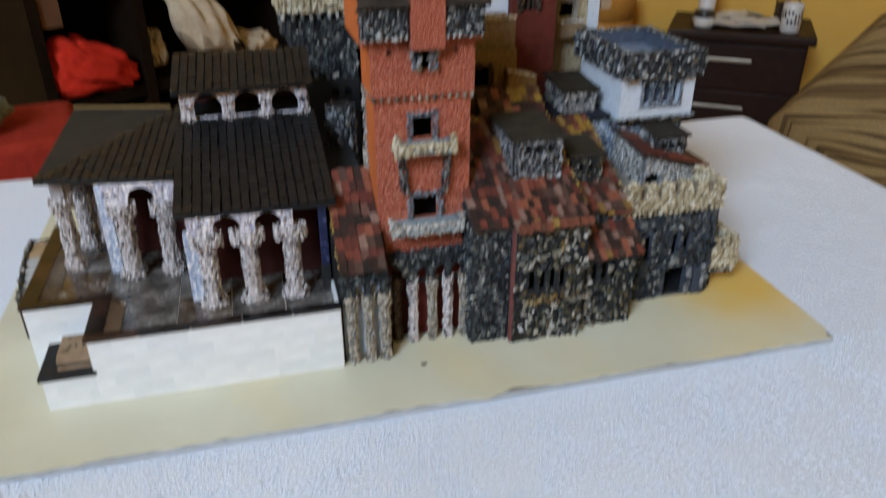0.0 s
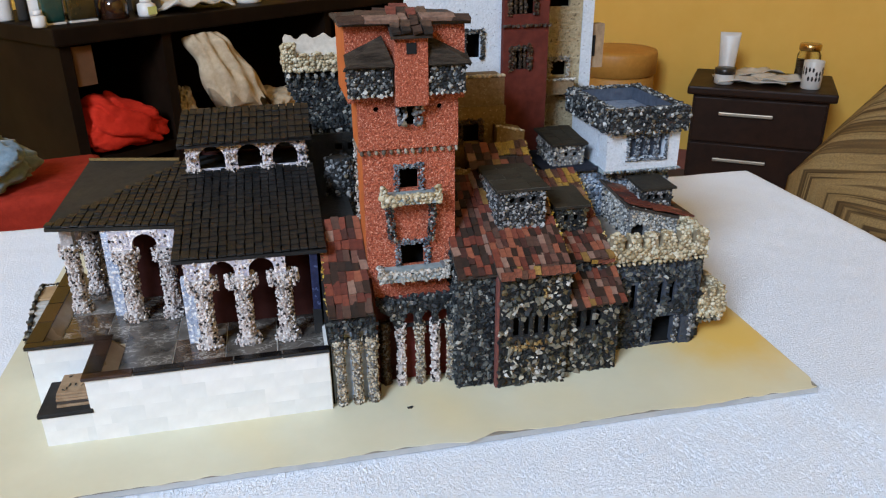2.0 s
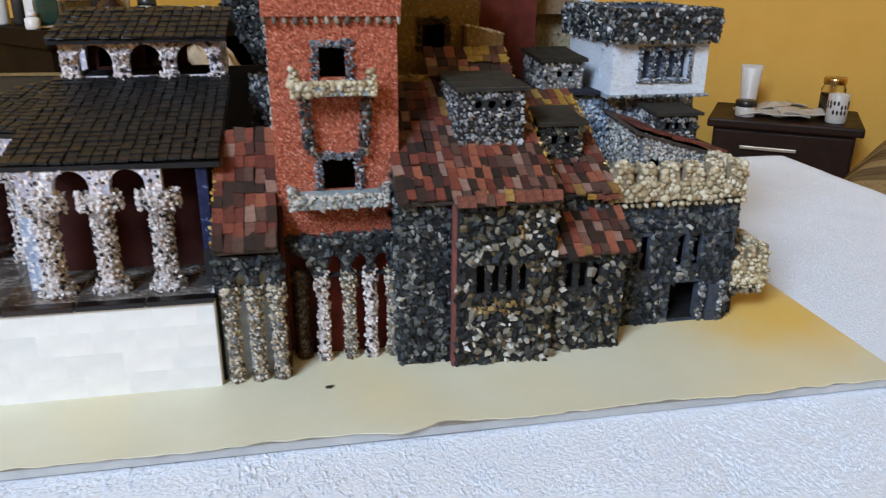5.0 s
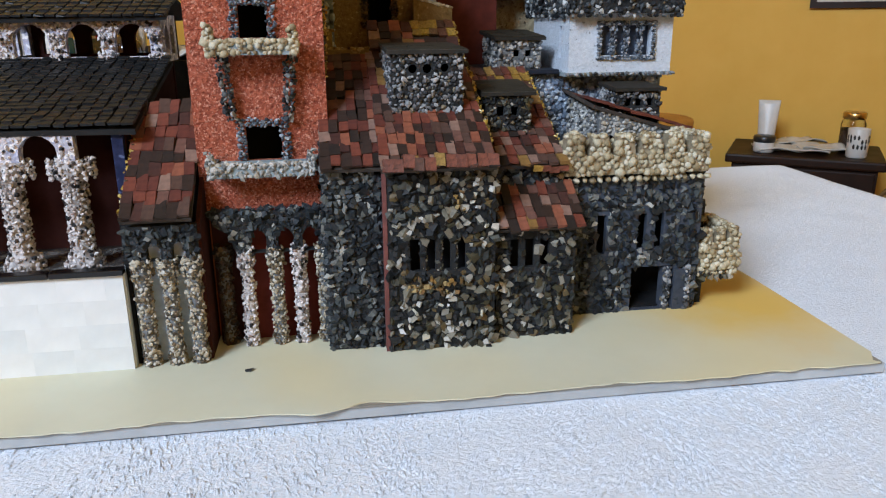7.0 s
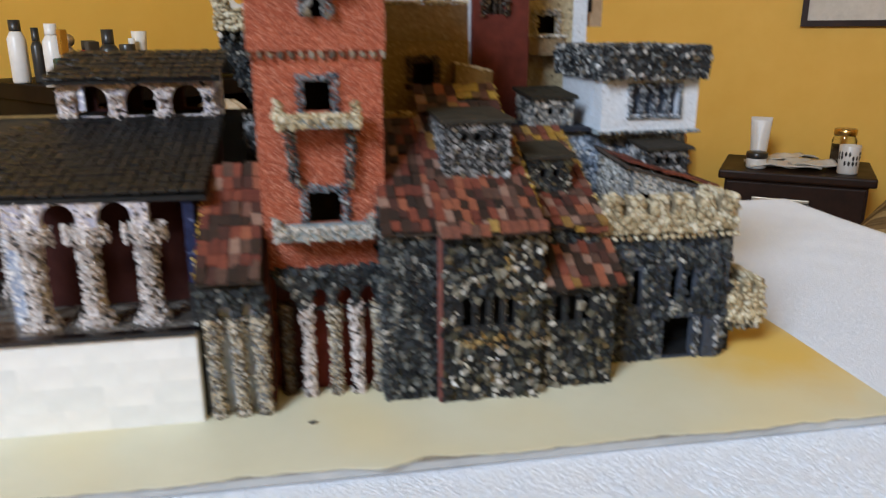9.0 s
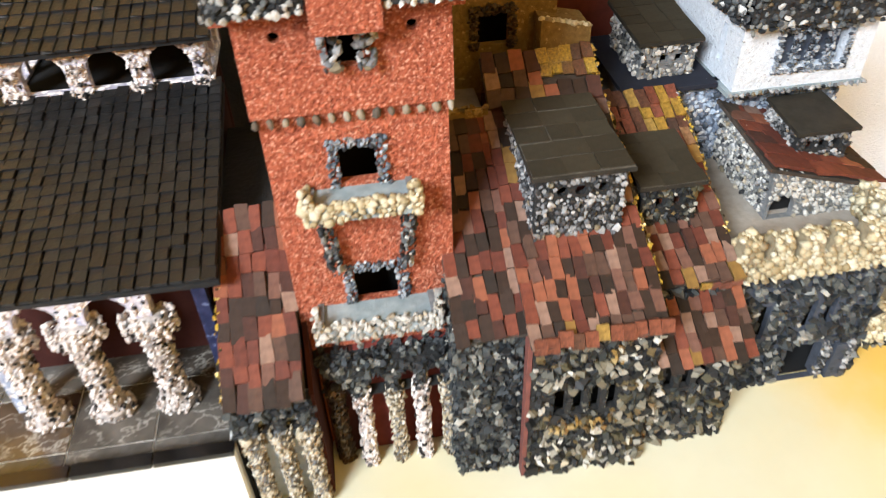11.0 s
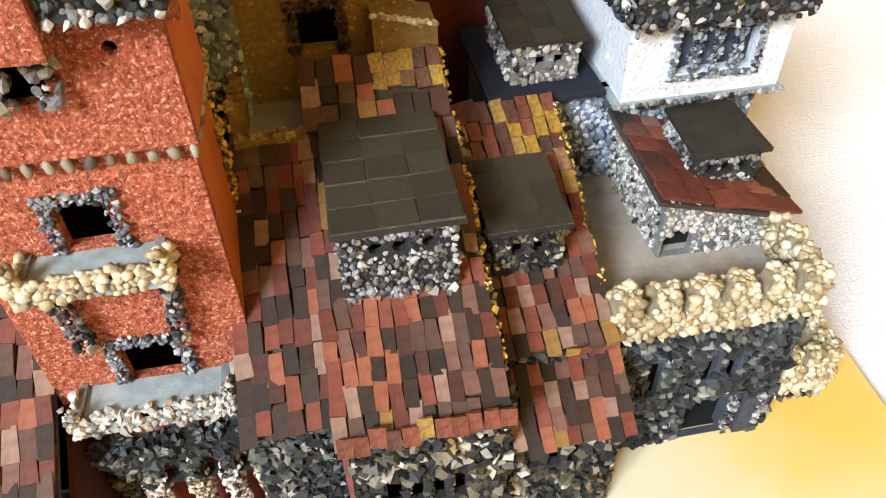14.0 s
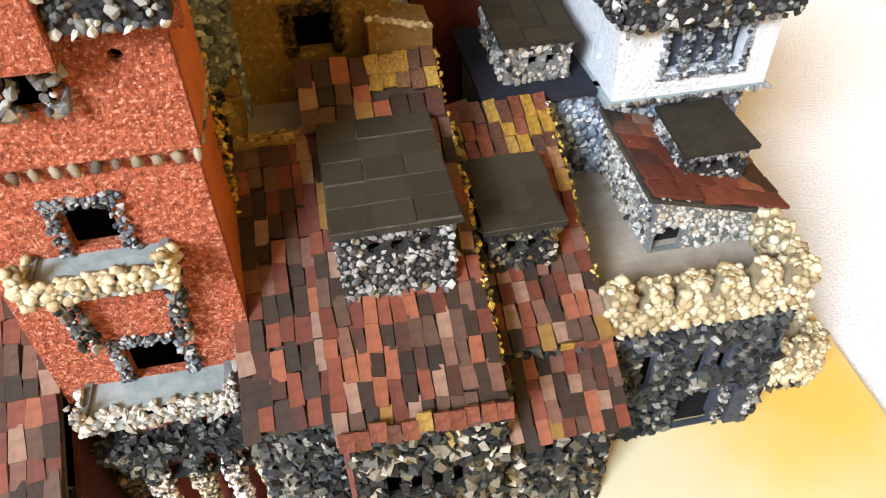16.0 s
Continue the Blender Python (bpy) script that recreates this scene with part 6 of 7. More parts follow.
part("front_wall", plate(rect(-0.03, 0.085, 0, 0.62), [rect(0.035, 0.055, 0.335, 0.368)], 0.006, facing(0.302)), "white_sand", wt)
part("side_wall", plate(rect(0.308, 0.42, 0, 0.62), [], 0.006, siding(0.079)), "white_sand", wt)
part("side_wall", plate(rect(0.308, 0.42, 0, 0.62), [], 0.006, siding(-0.03)), "white_sand", wt)
part("inside", B(-0.02, 0.075, 0.33, 0.332, 0.2, 0.6), "shade_black", wt)
part("roof_slab", B(-0.035, 0.09, 0.298, 0.425, 0.6205, 0.63), "old_wood", wt)
lay(wt, "blue", framed(rect(0.035, 0.055, 0.335, 0.368), 0.302))
rt = thing("dark_red_tower", (0.117, 0.34, 0), "tall dark red tower with gravel-framed windows", "miniature house", "miniature houses on the board")
rw = [rect(0.100, 0.121, 0.318, 0.345), rect(0.096, 0.128, 0.392, 0.422)]
part("front_wall", plate(rect(0.0855, 0.150, 0, 0.62), rw, 0.006, facing(0.292)), "shaded_red", rt)
part("side_wall", plate(rect(0.298, 0.40, 0, 0.62), [], 0.006, siding(0.0855)), "shaded_red", rt)
part("side_wall", plate(rect(0.298, 0.40, 0, 0.62), [], 0.006, siding(0.144)), "shaded_red", rt)
part("inside", B(0.093, 0.142, 0.33, 0.332, 0.2, 0.6), "shade_black", rt)
part("roof_slab", B(0.08, 0.155, 0.288, 0.405, 0.6205, 0.63), "old_wood", rt)
for x in (0.1035, 0.111, 0.1175):
    lay(rt, "rust", round_scatter(x, 0.295, 0.319, 0.344, 0.0009, 0.0028) + round_scatter(x - 0.001, 0.295, 0.393, 0.421, 0.0009, 0.0028))
lay(rt, "rust", framed(rw[0], 0.292) + framed(rw[1], 0.292) + [(Matrix.Translation((x, 0.290, 0.377)) @ Matrix.Scale(0.0034, 4), int(rng.integers(14))) for x in np.linspace(0.086, 0.15, 11)])
yt = thing("pale_tower", (0.195, 0.4, 0), "tall pale rendered tower with a window and a wooden oriel", "miniature house", "miniature houses on the board")
part("front_wall", plate(rect(0.152, 0.236, 0, 0.62), [rect(0.176, 0.199, 0.297, 0.318), rect(0.165, 0.2, 0.395, 0.42)], 0.006, facing(0.345)), "yellow_lit", yt, "sand render with yellow light in its colour")
part("white_edge", B(0.2205, 0.2375, 0.343, 0.3449, 0.05, 0.62), "white_sand", yt, "bluish white corner strip")
part("side_wall", plate(rect(0.351, 0.45, 0, 0.62), [], 0.006, siding(0.230)), "white_sand", yt)
part("side_wall", plate(rect(0.351, 0.45, 0, 0.62), [], 0.006, siding(0.152)), "white_sand", yt)
part("inside", B(0.165, 0.225, 0.38, 0.382, 0.2, 0.6), "shade_black", yt)
part("roof_slab", B(0.148, 0.24, 0.34, 0.455, 0.6205, 0.63), "old_wood", yt)
part("balcony", B(0.160, 0.206, 0.325, 0.345, 0.272, 0.294, 0.001), "tan", yt, "tan balcony with gravel edge")
lay(yt, "greyw", framed(rect(0.176, 0.199, 0.297, 0.318), 0.345) + [(Matrix.Translation((rng.uniform(0.158, 0.208), 0.3235 + rng.uniform(0, 0.006), 0.294)) @ Matrix.Scale(0.003, 4), int(rng.integers(14))) for _ in range(40)])
orl = part("oriel", plate([(0.349, 0.305), (0.366, 0.318), (0.366, 0.368), (0.349, 0.368)], [], 0.022, Matrix(((0, 0, 1, 0.2365), (1, 0, 0, 0.0), (0, 1, 0, 0), (0, 0, 0, 1)))), "tan_stone", yt, "brown wooden oriel")
part("oriel_window", B(0.2405, 0.2445, 0.3475, 0.3488, 0.322, 0.352), "shade_black", orl)


# ---- room ----
def wall_box(o, d, n, length, z0, z1, thick, holes=()):
    """A wall from o along d, with its room side at o and thick behind it (against n)."""
    m = Matrix(((d.x, 0, -n.x, o.x), (d.y, 0, -n.y, o.y), (0, 1, 0, 0), (0, 0, 0, 1)))
    return plate(rect(0, length, z0, z1), holes, thick, m)


structure("wall_north", wall_box(CORNER - DB * 0.3, DB, NB, LB + 0.6, FLOOR, CEIL, 0.3), "yellow_wall", "ochre yellow painted room wall", "wall")
structure("wall_west", wall_box(CORNER, DA, NA, LA + 0.6, FLOOR, CEIL, 0.3), "yellow_wall", "ochre yellow painted room wall", "wall")
PC = CORNER + NB * LA
structure("wall_south", wall_box(PC - DB * 3.9, DB, -NB, LB + 4.2, FLOOR, CEIL, 0.3, [rect(3.9 + WIN_SIDE - WIN_W / 2, 3.9 + WIN_SIDE + WIN_W / 2, WIN_Z0, WIN_Z1)]), "yellow_wall", "ochre yellow wall with the window", "wall")
# unseen wall, set near so its yellow bounces warm light onto the model
structure("wall_east", wall_box(CORNER + DB * LB, NB, -DB, LA, FLOOR, CEIL, 0.3), "yellow_wall", "ochre yellow painted room wall", "wall")


def quad_slab(z0, z1):
    bm = bmesh.new()
    c = [CORNER - DB * 5 - NB, CORNER + DB * (LB + 1) - NB, CORNER + DB * (LB + 1) + NB * (LA + 1), CORNER - DB * 5 + NB * (LA + 1)]
    lo = [bm.verts.new((p.x, p.y, z0)) for p in c]
    hi = [bm.verts.new((p.x, p.y, z1)) for p in c]
    bm.faces.new(lo), bm.faces.new(hi)
    for i in range(4):
        bm.faces.new((lo[i], lo[(i + 1) % 4], hi[(i + 1) % 4], hi[i]))
    return bm


structure("floor", quad_slab(FLOOR - 0.2, FLOOR), "floor", "brown floor of the room", "floor")
structure("ceiling", quad_slab(CEIL, CEIL + 0.2), "ceiling", "plain grey ceiling, out of view", "ceiling")
win = thing("window_1", WIN_AT + Vector((0, 0, WIN_Z0)), "wide bright window with a white frame", "window", kind="structure")
for a0, a1, b0, b1 in ((-WIN_W / 2, WIN_W / 2, WIN_Z0, WIN_Z0 + 0.12), (-WIN_W / 2, WIN_W / 2, WIN_Z1 - 0.12, WIN_Z1), (-WIN_W / 2, -WIN_W / 2 + 0.12, WIN_Z0 + 0.12, WIN_Z1 - 0.12), (WIN_W / 2 - 0.12, WIN_W / 2, WIN_Z0 + 0.12, WIN_Z1 - 0.12)):
    o = WIN_AT + DB * a0 + NB * 0.1
    part("window_frame", plate(rect(0, a1 - a0, b0, b1), [], 0.12, Matrix(((DB.x, 0, NB.x, o.x), (DB.y, 0, NB.y, o.y), (0, 1, 0, 0), (0, 0, 0, 1)))), "white_plastic", win)


structure("baseboard", wall_box(CORNER + NB * 0.03 + DB * 0.03, DB, NB, LB - 0.05, FLOOR, FLOOR + 0.24, 0.03), "terracotta", "terracotta skirting tiles along the yellow wall", "baseboard")


def frame_at(o, d, n):
    """Local axes: a along d, b into the depth (against n), c up."""
    return Matrix(((d.x, -n.x, 0, o[0]), (d.y, -n.y, 0, o[1]), (0, 0, 1, 0), (0, 0, 0, 1)))


def LBX(m, *a, bevel=0.0):
    bm = B(*a, bevel=bevel)
    bm.transform(m)
    return bm


def lathe(profile, at, seg=24, bm=None):
    bm = bm or bmesh.new()
    rings = []
    for r, z in profile:
        rings.append([bm.verts.new((at[0] + r * math.cos(6.28319 * i / seg), at[1] + r * math.sin(6.28319 * i / seg), at[2] + z)) for i in range(seg)])
    for p, q in zip(rings, rings[1:]):
        for i in range(seg):
            bm.faces.new((p[i], p[(i + 1) % seg], q[(i + 1) % seg], q[i]))
    bm.faces.new(rings[0][::-1]), bm.faces.new(rings[-1])
    return bm


# nightstand: front edge from FL to FR
NS_L, NS_R = Vector((3.785, 6.041, 0)), Vector((4.864, 5.291, 0))
nd = (NS_R - NS_L).normalized()
nn = Vector((nd.y, -nd.x, 0))
NW, NZ = (NS_R - NS_L).length, -1.0
nm = frame_at(NS_L, nd, nn)
ns = thing("nightstand", nm @ Vector((NW / 2, 0.5, FLOOR)), "espresso brown two-drawer nightstand with nickel bar handles", "nightstand")
part("top", LBX(nm, -0.02, NW + 0.02, -0.03, 1.0, NZ - 0.085, NZ, bevel=0.02), "espresso", ns)
part("body", LBX(nm, 0.04, NW - 0.04, 0.03, 0.97, FLOOR, NZ - 0.086), "espresso", ns)
for z0, z1 in ((NZ - 0.55, NZ - 0.11), (NZ - 1.02, NZ - 0.57)):
    dr = part("drawer_front", LBX(nm, 0.06, NW - 0.06, 0.0, 0.029, z0, z1, bevel=0.008), "espresso", ns)
    part("handle", LBX(nm, 0.30, 0.80, -0.055, -0.03, (z0 + z1) / 2 + 0.06, (z0 + z1) / 2 + 0.095, bevel=0.008), "chrome", dr, "brushed nickel bar")
    for a in (0.34, 0.75):
        part("post", LBX(nm, a, a + 0.02, -0.03, 0.0, (z0 + z1) / 2 + 0.068, (z0 + z1) / 2 + 0.088), "chrome", dr)
tube = thing("cream_tube", nm @ Vector((0.3, 0.42, NZ)), "white squeeze tube standing on its cap", "tube")
tp = nm @ Vector((0.3, 0.42, NZ))
bm = bmesh.new()
prev = None
for q in range(9):
    kq = q / 8
    rx, ry = 0.075 + 0.025 * kq, 0.075 * (1 - kq) + 0.008
    ringv = [bm.verts.new((tp.x + nd.x * rx * math.cos(a) - nn.x * ry * math.sin(a), tp.y + nd.y * rx * math.cos(a) - nn.y * ry * math.sin(a), tp.z + 0.09 + 0.38 * kq)) for a in [6.28319 * i / 20 for i in range(20)]]
    if prev:
        for i in range(20):
            bm.faces.new((prev[i], prev[(i + 1) % 20], ringv[(i + 1) % 20], ringv[i]))
    prev = ringv
bm.faces.new(prev)
part("body", bm, "white_plastic", tube, "", True)
part("cap", lathe([(0.07, 0), (0.078, 0.01), (0.078, 0.085), (0.07, 0.095)], tp), "white_plastic", tube, "", True)
pot = thing("cream_pot", nm @ Vector((0.30, 0.2, NZ)), "small white pot with a black screw lid", "jar")
pp = nm @ Vector((0.30, 0.2, NZ))
part("pot_body", lathe([(0.08, 0), (0.095, 0.012), (0.095, 0.09), (0.09, 0.1)], pp), "white_plastic", pot, "", True)
part("lid", lathe([(0.098, 0.1), (0.1, 0.105), (0.1, 0.15), (0.094, 0.157)], pp), "black_plastic", pot, "black screw lid", True)
jp = nm @ Vector((1.05, 0.52, NZ))
jar = thing("coffee_jar", jp, "tall glass jar of dark coffee with a metal lid", "jar")
part("contents", lathe([(0.085, 0.01), (0.098, 0.03), (0.098, 0.2), (0.08, 0.22)], jp), "coffee", jar, "", True)
part("glass", lathe([(0.095, 0), (0.11, 0.02), (0.11, 0.27), (0.092, 0.31), (0.092, 0.32)], jp), "glass", jar, "clear glass", True)
part("lid", lathe([(0.1, 0.32), (0.103, 0.325), (0.103, 0.37), (0.096, 0.38)], jp), "gold", jar, "pale gold metal lid", True)
mg = nm @ Vector((1.09, 0.22, NZ))
mug = thing("patterned_tumbler", mg, "white ceramic tumbler with dark leaf pattern", "cup")
part("cup_body", lathe([(0.08, 0), (0.09, 0.012), (0.093, 0.26), (0.09, 0.265), (0.082, 0.262), (0.078, 0.03)], mg), "white_plastic", mug, "", True)
for i in range(34):
    a, z = i * 0.74, 0.15 + 0.05 * math.sin(i * 2.1)
    bm = bmesh.new()
    bmesh.ops.create_icosphere(bm, subdivisions=1, radius=1.0, matrix=Matrix.Translation(mg + Vector((math.cos(a) * 0.091, math.sin(a) * 0.091, z))) @ Vector((math.cos(a), math.sin(a), 0)).to_track_quat("Z", "Y").to_matrix().to_4x4() @ Matrix.Diagonal((0.012, 0.026, 0.004, 1)) @ pose(0, 0, 0, 0, 0, i * 47))
    part("leaf_mark", bm, "black_plastic", mug)
for i, (a, b, r_, s) in enumerate(((0.52, 0.35, 12, 0.42), (0.62, 0.3, -8, 0.36), (0.80, 0.32, 25, 0.3), (0.55, 0.55, 40, 0.34))):
    o = nm @ Vector((a, b, NZ + 0.002 + 0.012 * i))
    bm = bmesh.new()
    bmesh.ops.create_grid(bm, x_segments=14, y_segments=10, size=0.5)
    for v in bm.verts:
        v.co.z = 0.05 * noise.noise(Vector((v.co.x * 3, v.co.y * 3, i))) + 0.03
        v.co.x, v.co.y = v.co.x * s * 1.5, v.co.y * s
    rr_ = bmesh.ops.extrude_face_region(bm, geom=bm.faces[:])
    bmesh.ops.translate(bm, vec=(0, 0, 0.01), verts=[v for v in rr_["geom"] if isinstance(v, bmesh.types.BMVert)])
    bm.transform(Matrix.Translation(o) @ pose(0, 0, 0, 0, 0, r_ - 35))
    tagged(part("paper", bm, "paper", None, "crumpled cream paper lying on the nightstand", True), category="paper", group="papers on the nightstand")

# pouf
pf = thing("pouf", (3.42, 6.99, FLOOR), "round honey-coloured leatherette pouf with a padded lid", "pouf")
part("drum", lathe([(0.38, 0), (0.41, 0.05), (0.41, 1.2), (0.4, 1.22)], (3.42, 6.99, FLOOR), 40), "pouf", pf, "", True)
part("lid", lathe([(0.4, 1.225), (0.428, 1.235), (0.43, 1.45), (0.42, 1.475), (0.38, 1.487), (0.2, 1.49)], (3.42, 6.99, FLOOR), 40), "pouf", pf, "padded lid", True)

# picture on the wall
po = CORNER + DB * 2.86 + NB * 0.01
pm = Matrix(((DB.x, 0, NB.x, po.x), (DB.y, 0, NB.y, po.y), (0, 1, 0, 0), (0, 0, 0, 1)))
pic = thing("framed_picture", po + Vector((0.6, 0, 0.2)), "framed pale picture hanging on the yellow wall", "picture")
part("frame", plate(rect(0, 1.7, 0.32, 1.6), [rect(0.06, 1.64, 0.38, 1.54)], 0.05, pm), "espresso", pic, "dark wooden frame")
part("print", plate(rect(0.055, 1.645, 0.375, 1.545), [], 0.02, pm), "paper", pic, "pale print")

# striped sofa bed at the side
def sofa():
    bm = bmesh.new()
    uv = bm.loops.layers.uv.new("uv")
    o, a_, b_ = Vector((2.79, 3.015, 0)), Vector((0.95, -0.30, 0)), Vector((0.30, 0.95, 0))
    NXs, NYs = 70, 60
    g_ = []
    for jy in range(NYs + 1):
        row = []
        for ix in range(NXs + 1):
            s, d = 3.4 * ix / NXs, -1.9 + 2.2 * jy / NYs
            e = min(1.0, s / 0.6)
            z = -1.02 + 0.07 * min(1.0, s / 0.04) + 0.76 * e ** 1.1 - 0.10 * max(0.0, d - 0.1) / 0.2 + 0.05 * noise.noise(Vector((s * 2, d * 2, 0)))
            if ix == 0:
                z = FLOOR
            p = o + a_ * (max(s, 0.0)) + b_ * d
            row.append((bm.verts.new((p.x, p.y, z)), (s + 0.26 * d + 0.010 * math.sin(d * 5), d)))
        g_.append(row)
    for jy in range(NYs):
        for ix in range(NXs):
            q = (g_[jy][ix], g_[jy][ix + 1], g_[jy + 1][ix + 1], g_[jy + 1][ix])
            f = bm.faces.new([w[0] for w in q])
            for lp, w in zip(f.loops, q):
                lp[uv].uv = w[1]
    r = bmesh.ops.extrude_face_region(bm, geom=bm.faces[:])
    bmesh.ops.translate(bm, vec=(0, 0, -0.05), verts=[v for v in r["geom"] if isinstance(v, bmesh.types.BMVert)])
    return bm


so = thing("sofa", (4.2, 3.4, FLOOR), "sofa covered with a brown woven striped throw", "sofa")
part("striped_throw", sofa(), "stripes", so, "brown and tan woven stripes", True)
sm = frame_at(Vector((2.79, 3.015, 0)), Vector((0.95, -0.30, 0)), Vector((-0.30, -0.95, 0)))
part("seat_base", LBX(sm, 0.12, 3.3, -1.8, 0.2, FLOOR, -1.12, bevel=0.04), "brown_card", so, "brown upholstered base")

# dresser
DC = Vector((-1.29, 3.52, 0))
dd = Vector((0.755, 0.656, 0)).normalized()
dn = Vector((0.656, -0.755, 0)).normalized()
dm = frame_at(DC, dd, dn)
DZ = 0.03
dr = thing("dresser", dm @ Vector((1.6, 0.5, FLOOR)), "black-brown dresser with open compartments full of clothes", "dresser")
part("top", LBX(dm, -0.03, 3.6, -0.03, 1.1, DZ - 0.09, DZ, bevel=0.01), "blackwood", dr)
for a in (0.0, 0.60, 1.90, 3.5):
    part("upright", LBX(dm, a, a + 0.06, 0.0, 1.08, FLOOR, DZ - 0.091), "blackwood", dr)
for a0, a1, zz in ((0.061, 0.599, -0.68), (0.661, 1.899, -0.68), (1.961, 3.499, -0.68)):
    part("shelf", LBX(dm, a0, a1, 0.02, 1.06, zz - 0.06, zz), "blackwood", dr)
part("back", LBX(dm, 0.071, 3.499, 1.06, 1.08, FLOOR, DZ - 0.092), "blackwood", dr)
cd = part("brown_card", LBX(dm, 0.075, 0.185, 0.02, 0.03, -0.28, -0.075), "brown_card", None, "brown card leaning in the dresser compartment")
tagged(cd, category="card")


def cloth(name, o, sx, sy, sz, mat, label, cat, seed, rot=0):
    """A crumpled heap of cloth with folds."""
    bm = bmesh.new()
    bmesh.ops.create_icosphere(bm, subdivisions=5, radius=1.0)
    for v in bm.verts:
        d = v.co.normalized()
        q = d + 0.35 * noise.noise_vector(d * 1.6 + Vector((0, 0, seed)))
        f = 1 + 0.36 * noise.noise(d * 1.7 + Vector((seed, 0, 0))) - 0.42 * abs(noise.noise(q * 2.6 + Vector((0, seed, 0)))) - 0.06 * abs(noise.noise(q * 5)) + 0.09
        v.co = Vector((d.x * sx * f, d.y * sy * f, max(d.z * f, -0.55) * sz))
    bm.transform(Matrix.Translation(o) @ pose(0, 0, 0, 0, 0, rot))
    return tagged(part(name, bm, mat, None, label, True), category=cat)


def folded(name, o, sx, sy, sz, mat, label, seed, rot, tilt, fold=3.2):
    """A loosely folded garment: a soft slab with a few long creases."""
    bm = bmesh.new()
    bmesh.ops.create_icosphere(bm, subdivisions=5, radius=1.0)
    for v in bm.verts:
        d = v.co.normalized()
        p = Vector([math.copysign(abs(k) ** 0.62, k) for k in d])
        crease = math.sin(fold * (p.x * 0.9 + p.z * 1.7) + 2.2 * noise.noise(p * 1.1 + Vector((seed, 0, 0))))
        f = 1 + 0.24 * noise.noise(p * 1.5 + Vector((0, seed, 0))) - 0.16 * (1 - abs(crease)) ** 2 - 0.09 * abs(noise.noise(p * 3.2 + Vector((0, 0, seed))))
        v.co = Vector((p.x * sx * (1 - 0.18 * p.z), p.y * sy, p.z * sz * (1 - 0.30 * p.x))) * f
    bm.transform(Matrix.Translation(o) @ pose(0, 0, 0, 0, tilt, rot))
    return tagged(part(name, bm, mat, None, label, True), category="clothing")


folded("red_jersey", dm @ Vector((0.33, 0.10, -0.53)), 0.25, 0.14, 0.145, "red_jersey", "loosely folded bright red jersey in the dresser", 3, 41, 12)
# hanging pale shirt: a folded sleeve
def sleeve():
    bm = bmesh.new()
    a0, a1 = dm @ Vector((0.90, 0.06, -0.11)), dm @ Vector((1.06, -0.06, -0.53))
    ax = (a1 - a0)
    sx_ = dd
    rings = []
    for i in range(26):
        k = i / 25
        c_ = a0 + ax * k + Vector((0, 0, 0.05 * math.sin(k * 3)))
        r = 0.105 + 0.065 * k + 0.010 * math.sin(k * 11)
        rings.append([bm.verts.new(c_ + ax * (0.42 * k ** 4 * (noise.noise(Vector((math.cos(t_) * 2.4, math.sin(t_) * 2.4, 3))) + 0.25 * math.cos(t_))) + sx_ * (r * 1.15 * math.cos(t_)) + Vector((dn.x, dn.y, 0.35)) * (r * 0.6 * math.sin(t_)) * (1 + 0.3 * noise.noise(Vector((k * 4, math.cos(t_) * 2, math.sin(t_) * 2))) + 0.17 * abs(math.sin(t_ * 3.0 + k * 2.2 + 1.5 * noise.noise(Vector((k * 3, t_, 5))))) + 0.14 * math.sin(t_ * 11 - k * 4))) for t_ in [6.28319 * q / 64 for q in range(64)]])
    for p, q in zip(rings, rings[1:]):
        for i in range(64):
            bm.faces.new((p[i], p[(i + 1) % 64], q[(i + 1) % 64], q[i]))
    bm.faces.new(rings[0][::-1]), bm.faces.new(rings[-1])
    return bm


tagged(part("pale_shirt", sleeve(), "beige_cloth", None, "beige shirt sleeve hanging out of the dresser", True), category="clothing")
cloth("folded_linen", dm @ Vector((1.42, 0.05, -0.60)), 0.20, 0.16, 0.10, "beige_cloth", "beige linen bundle on the dresser shelf", "clothing", 9, 40)
cloth("folded_linen", dm @ Vector((0.80, 0.15, -0.54)), 0.06, 0.10, 0.12, "beige_cloth", "beige linen bundle on the dresser shelf", "clothing", 12, 10)


# red armchair with a blue cloth
rc = thing("red_chair", (-1.3, 1.5, FLOOR), "red cloth-covered armchair behind the table", "chair")
rm = frame_at(Vector((-0.70, 1.34, 0)), Vector((-0.97, -0.2, 0)).normalized(), Vector((0.2, -0.97, 0)).normalized())
part("back_cushion", LBX(rm, 0.0, 1.3, 0.0, 0.4, -0.9, -0.140, bevel=0.03), "red_cloth", rc, "red cloth back", True)
part("seat", LBX(rm, 0.0, 1.3, 0.0, 1.2, FLOOR, -0.91, bevel=0.05), "red_cloth", rc, "", True)
cloth("blue_jeans", (-1.045, 1.42, -0.085), 0.15, 0.11, 0.085, "blue_cloth", "faded blue cloth thrown over the red chair", "clothing", 5, 20)


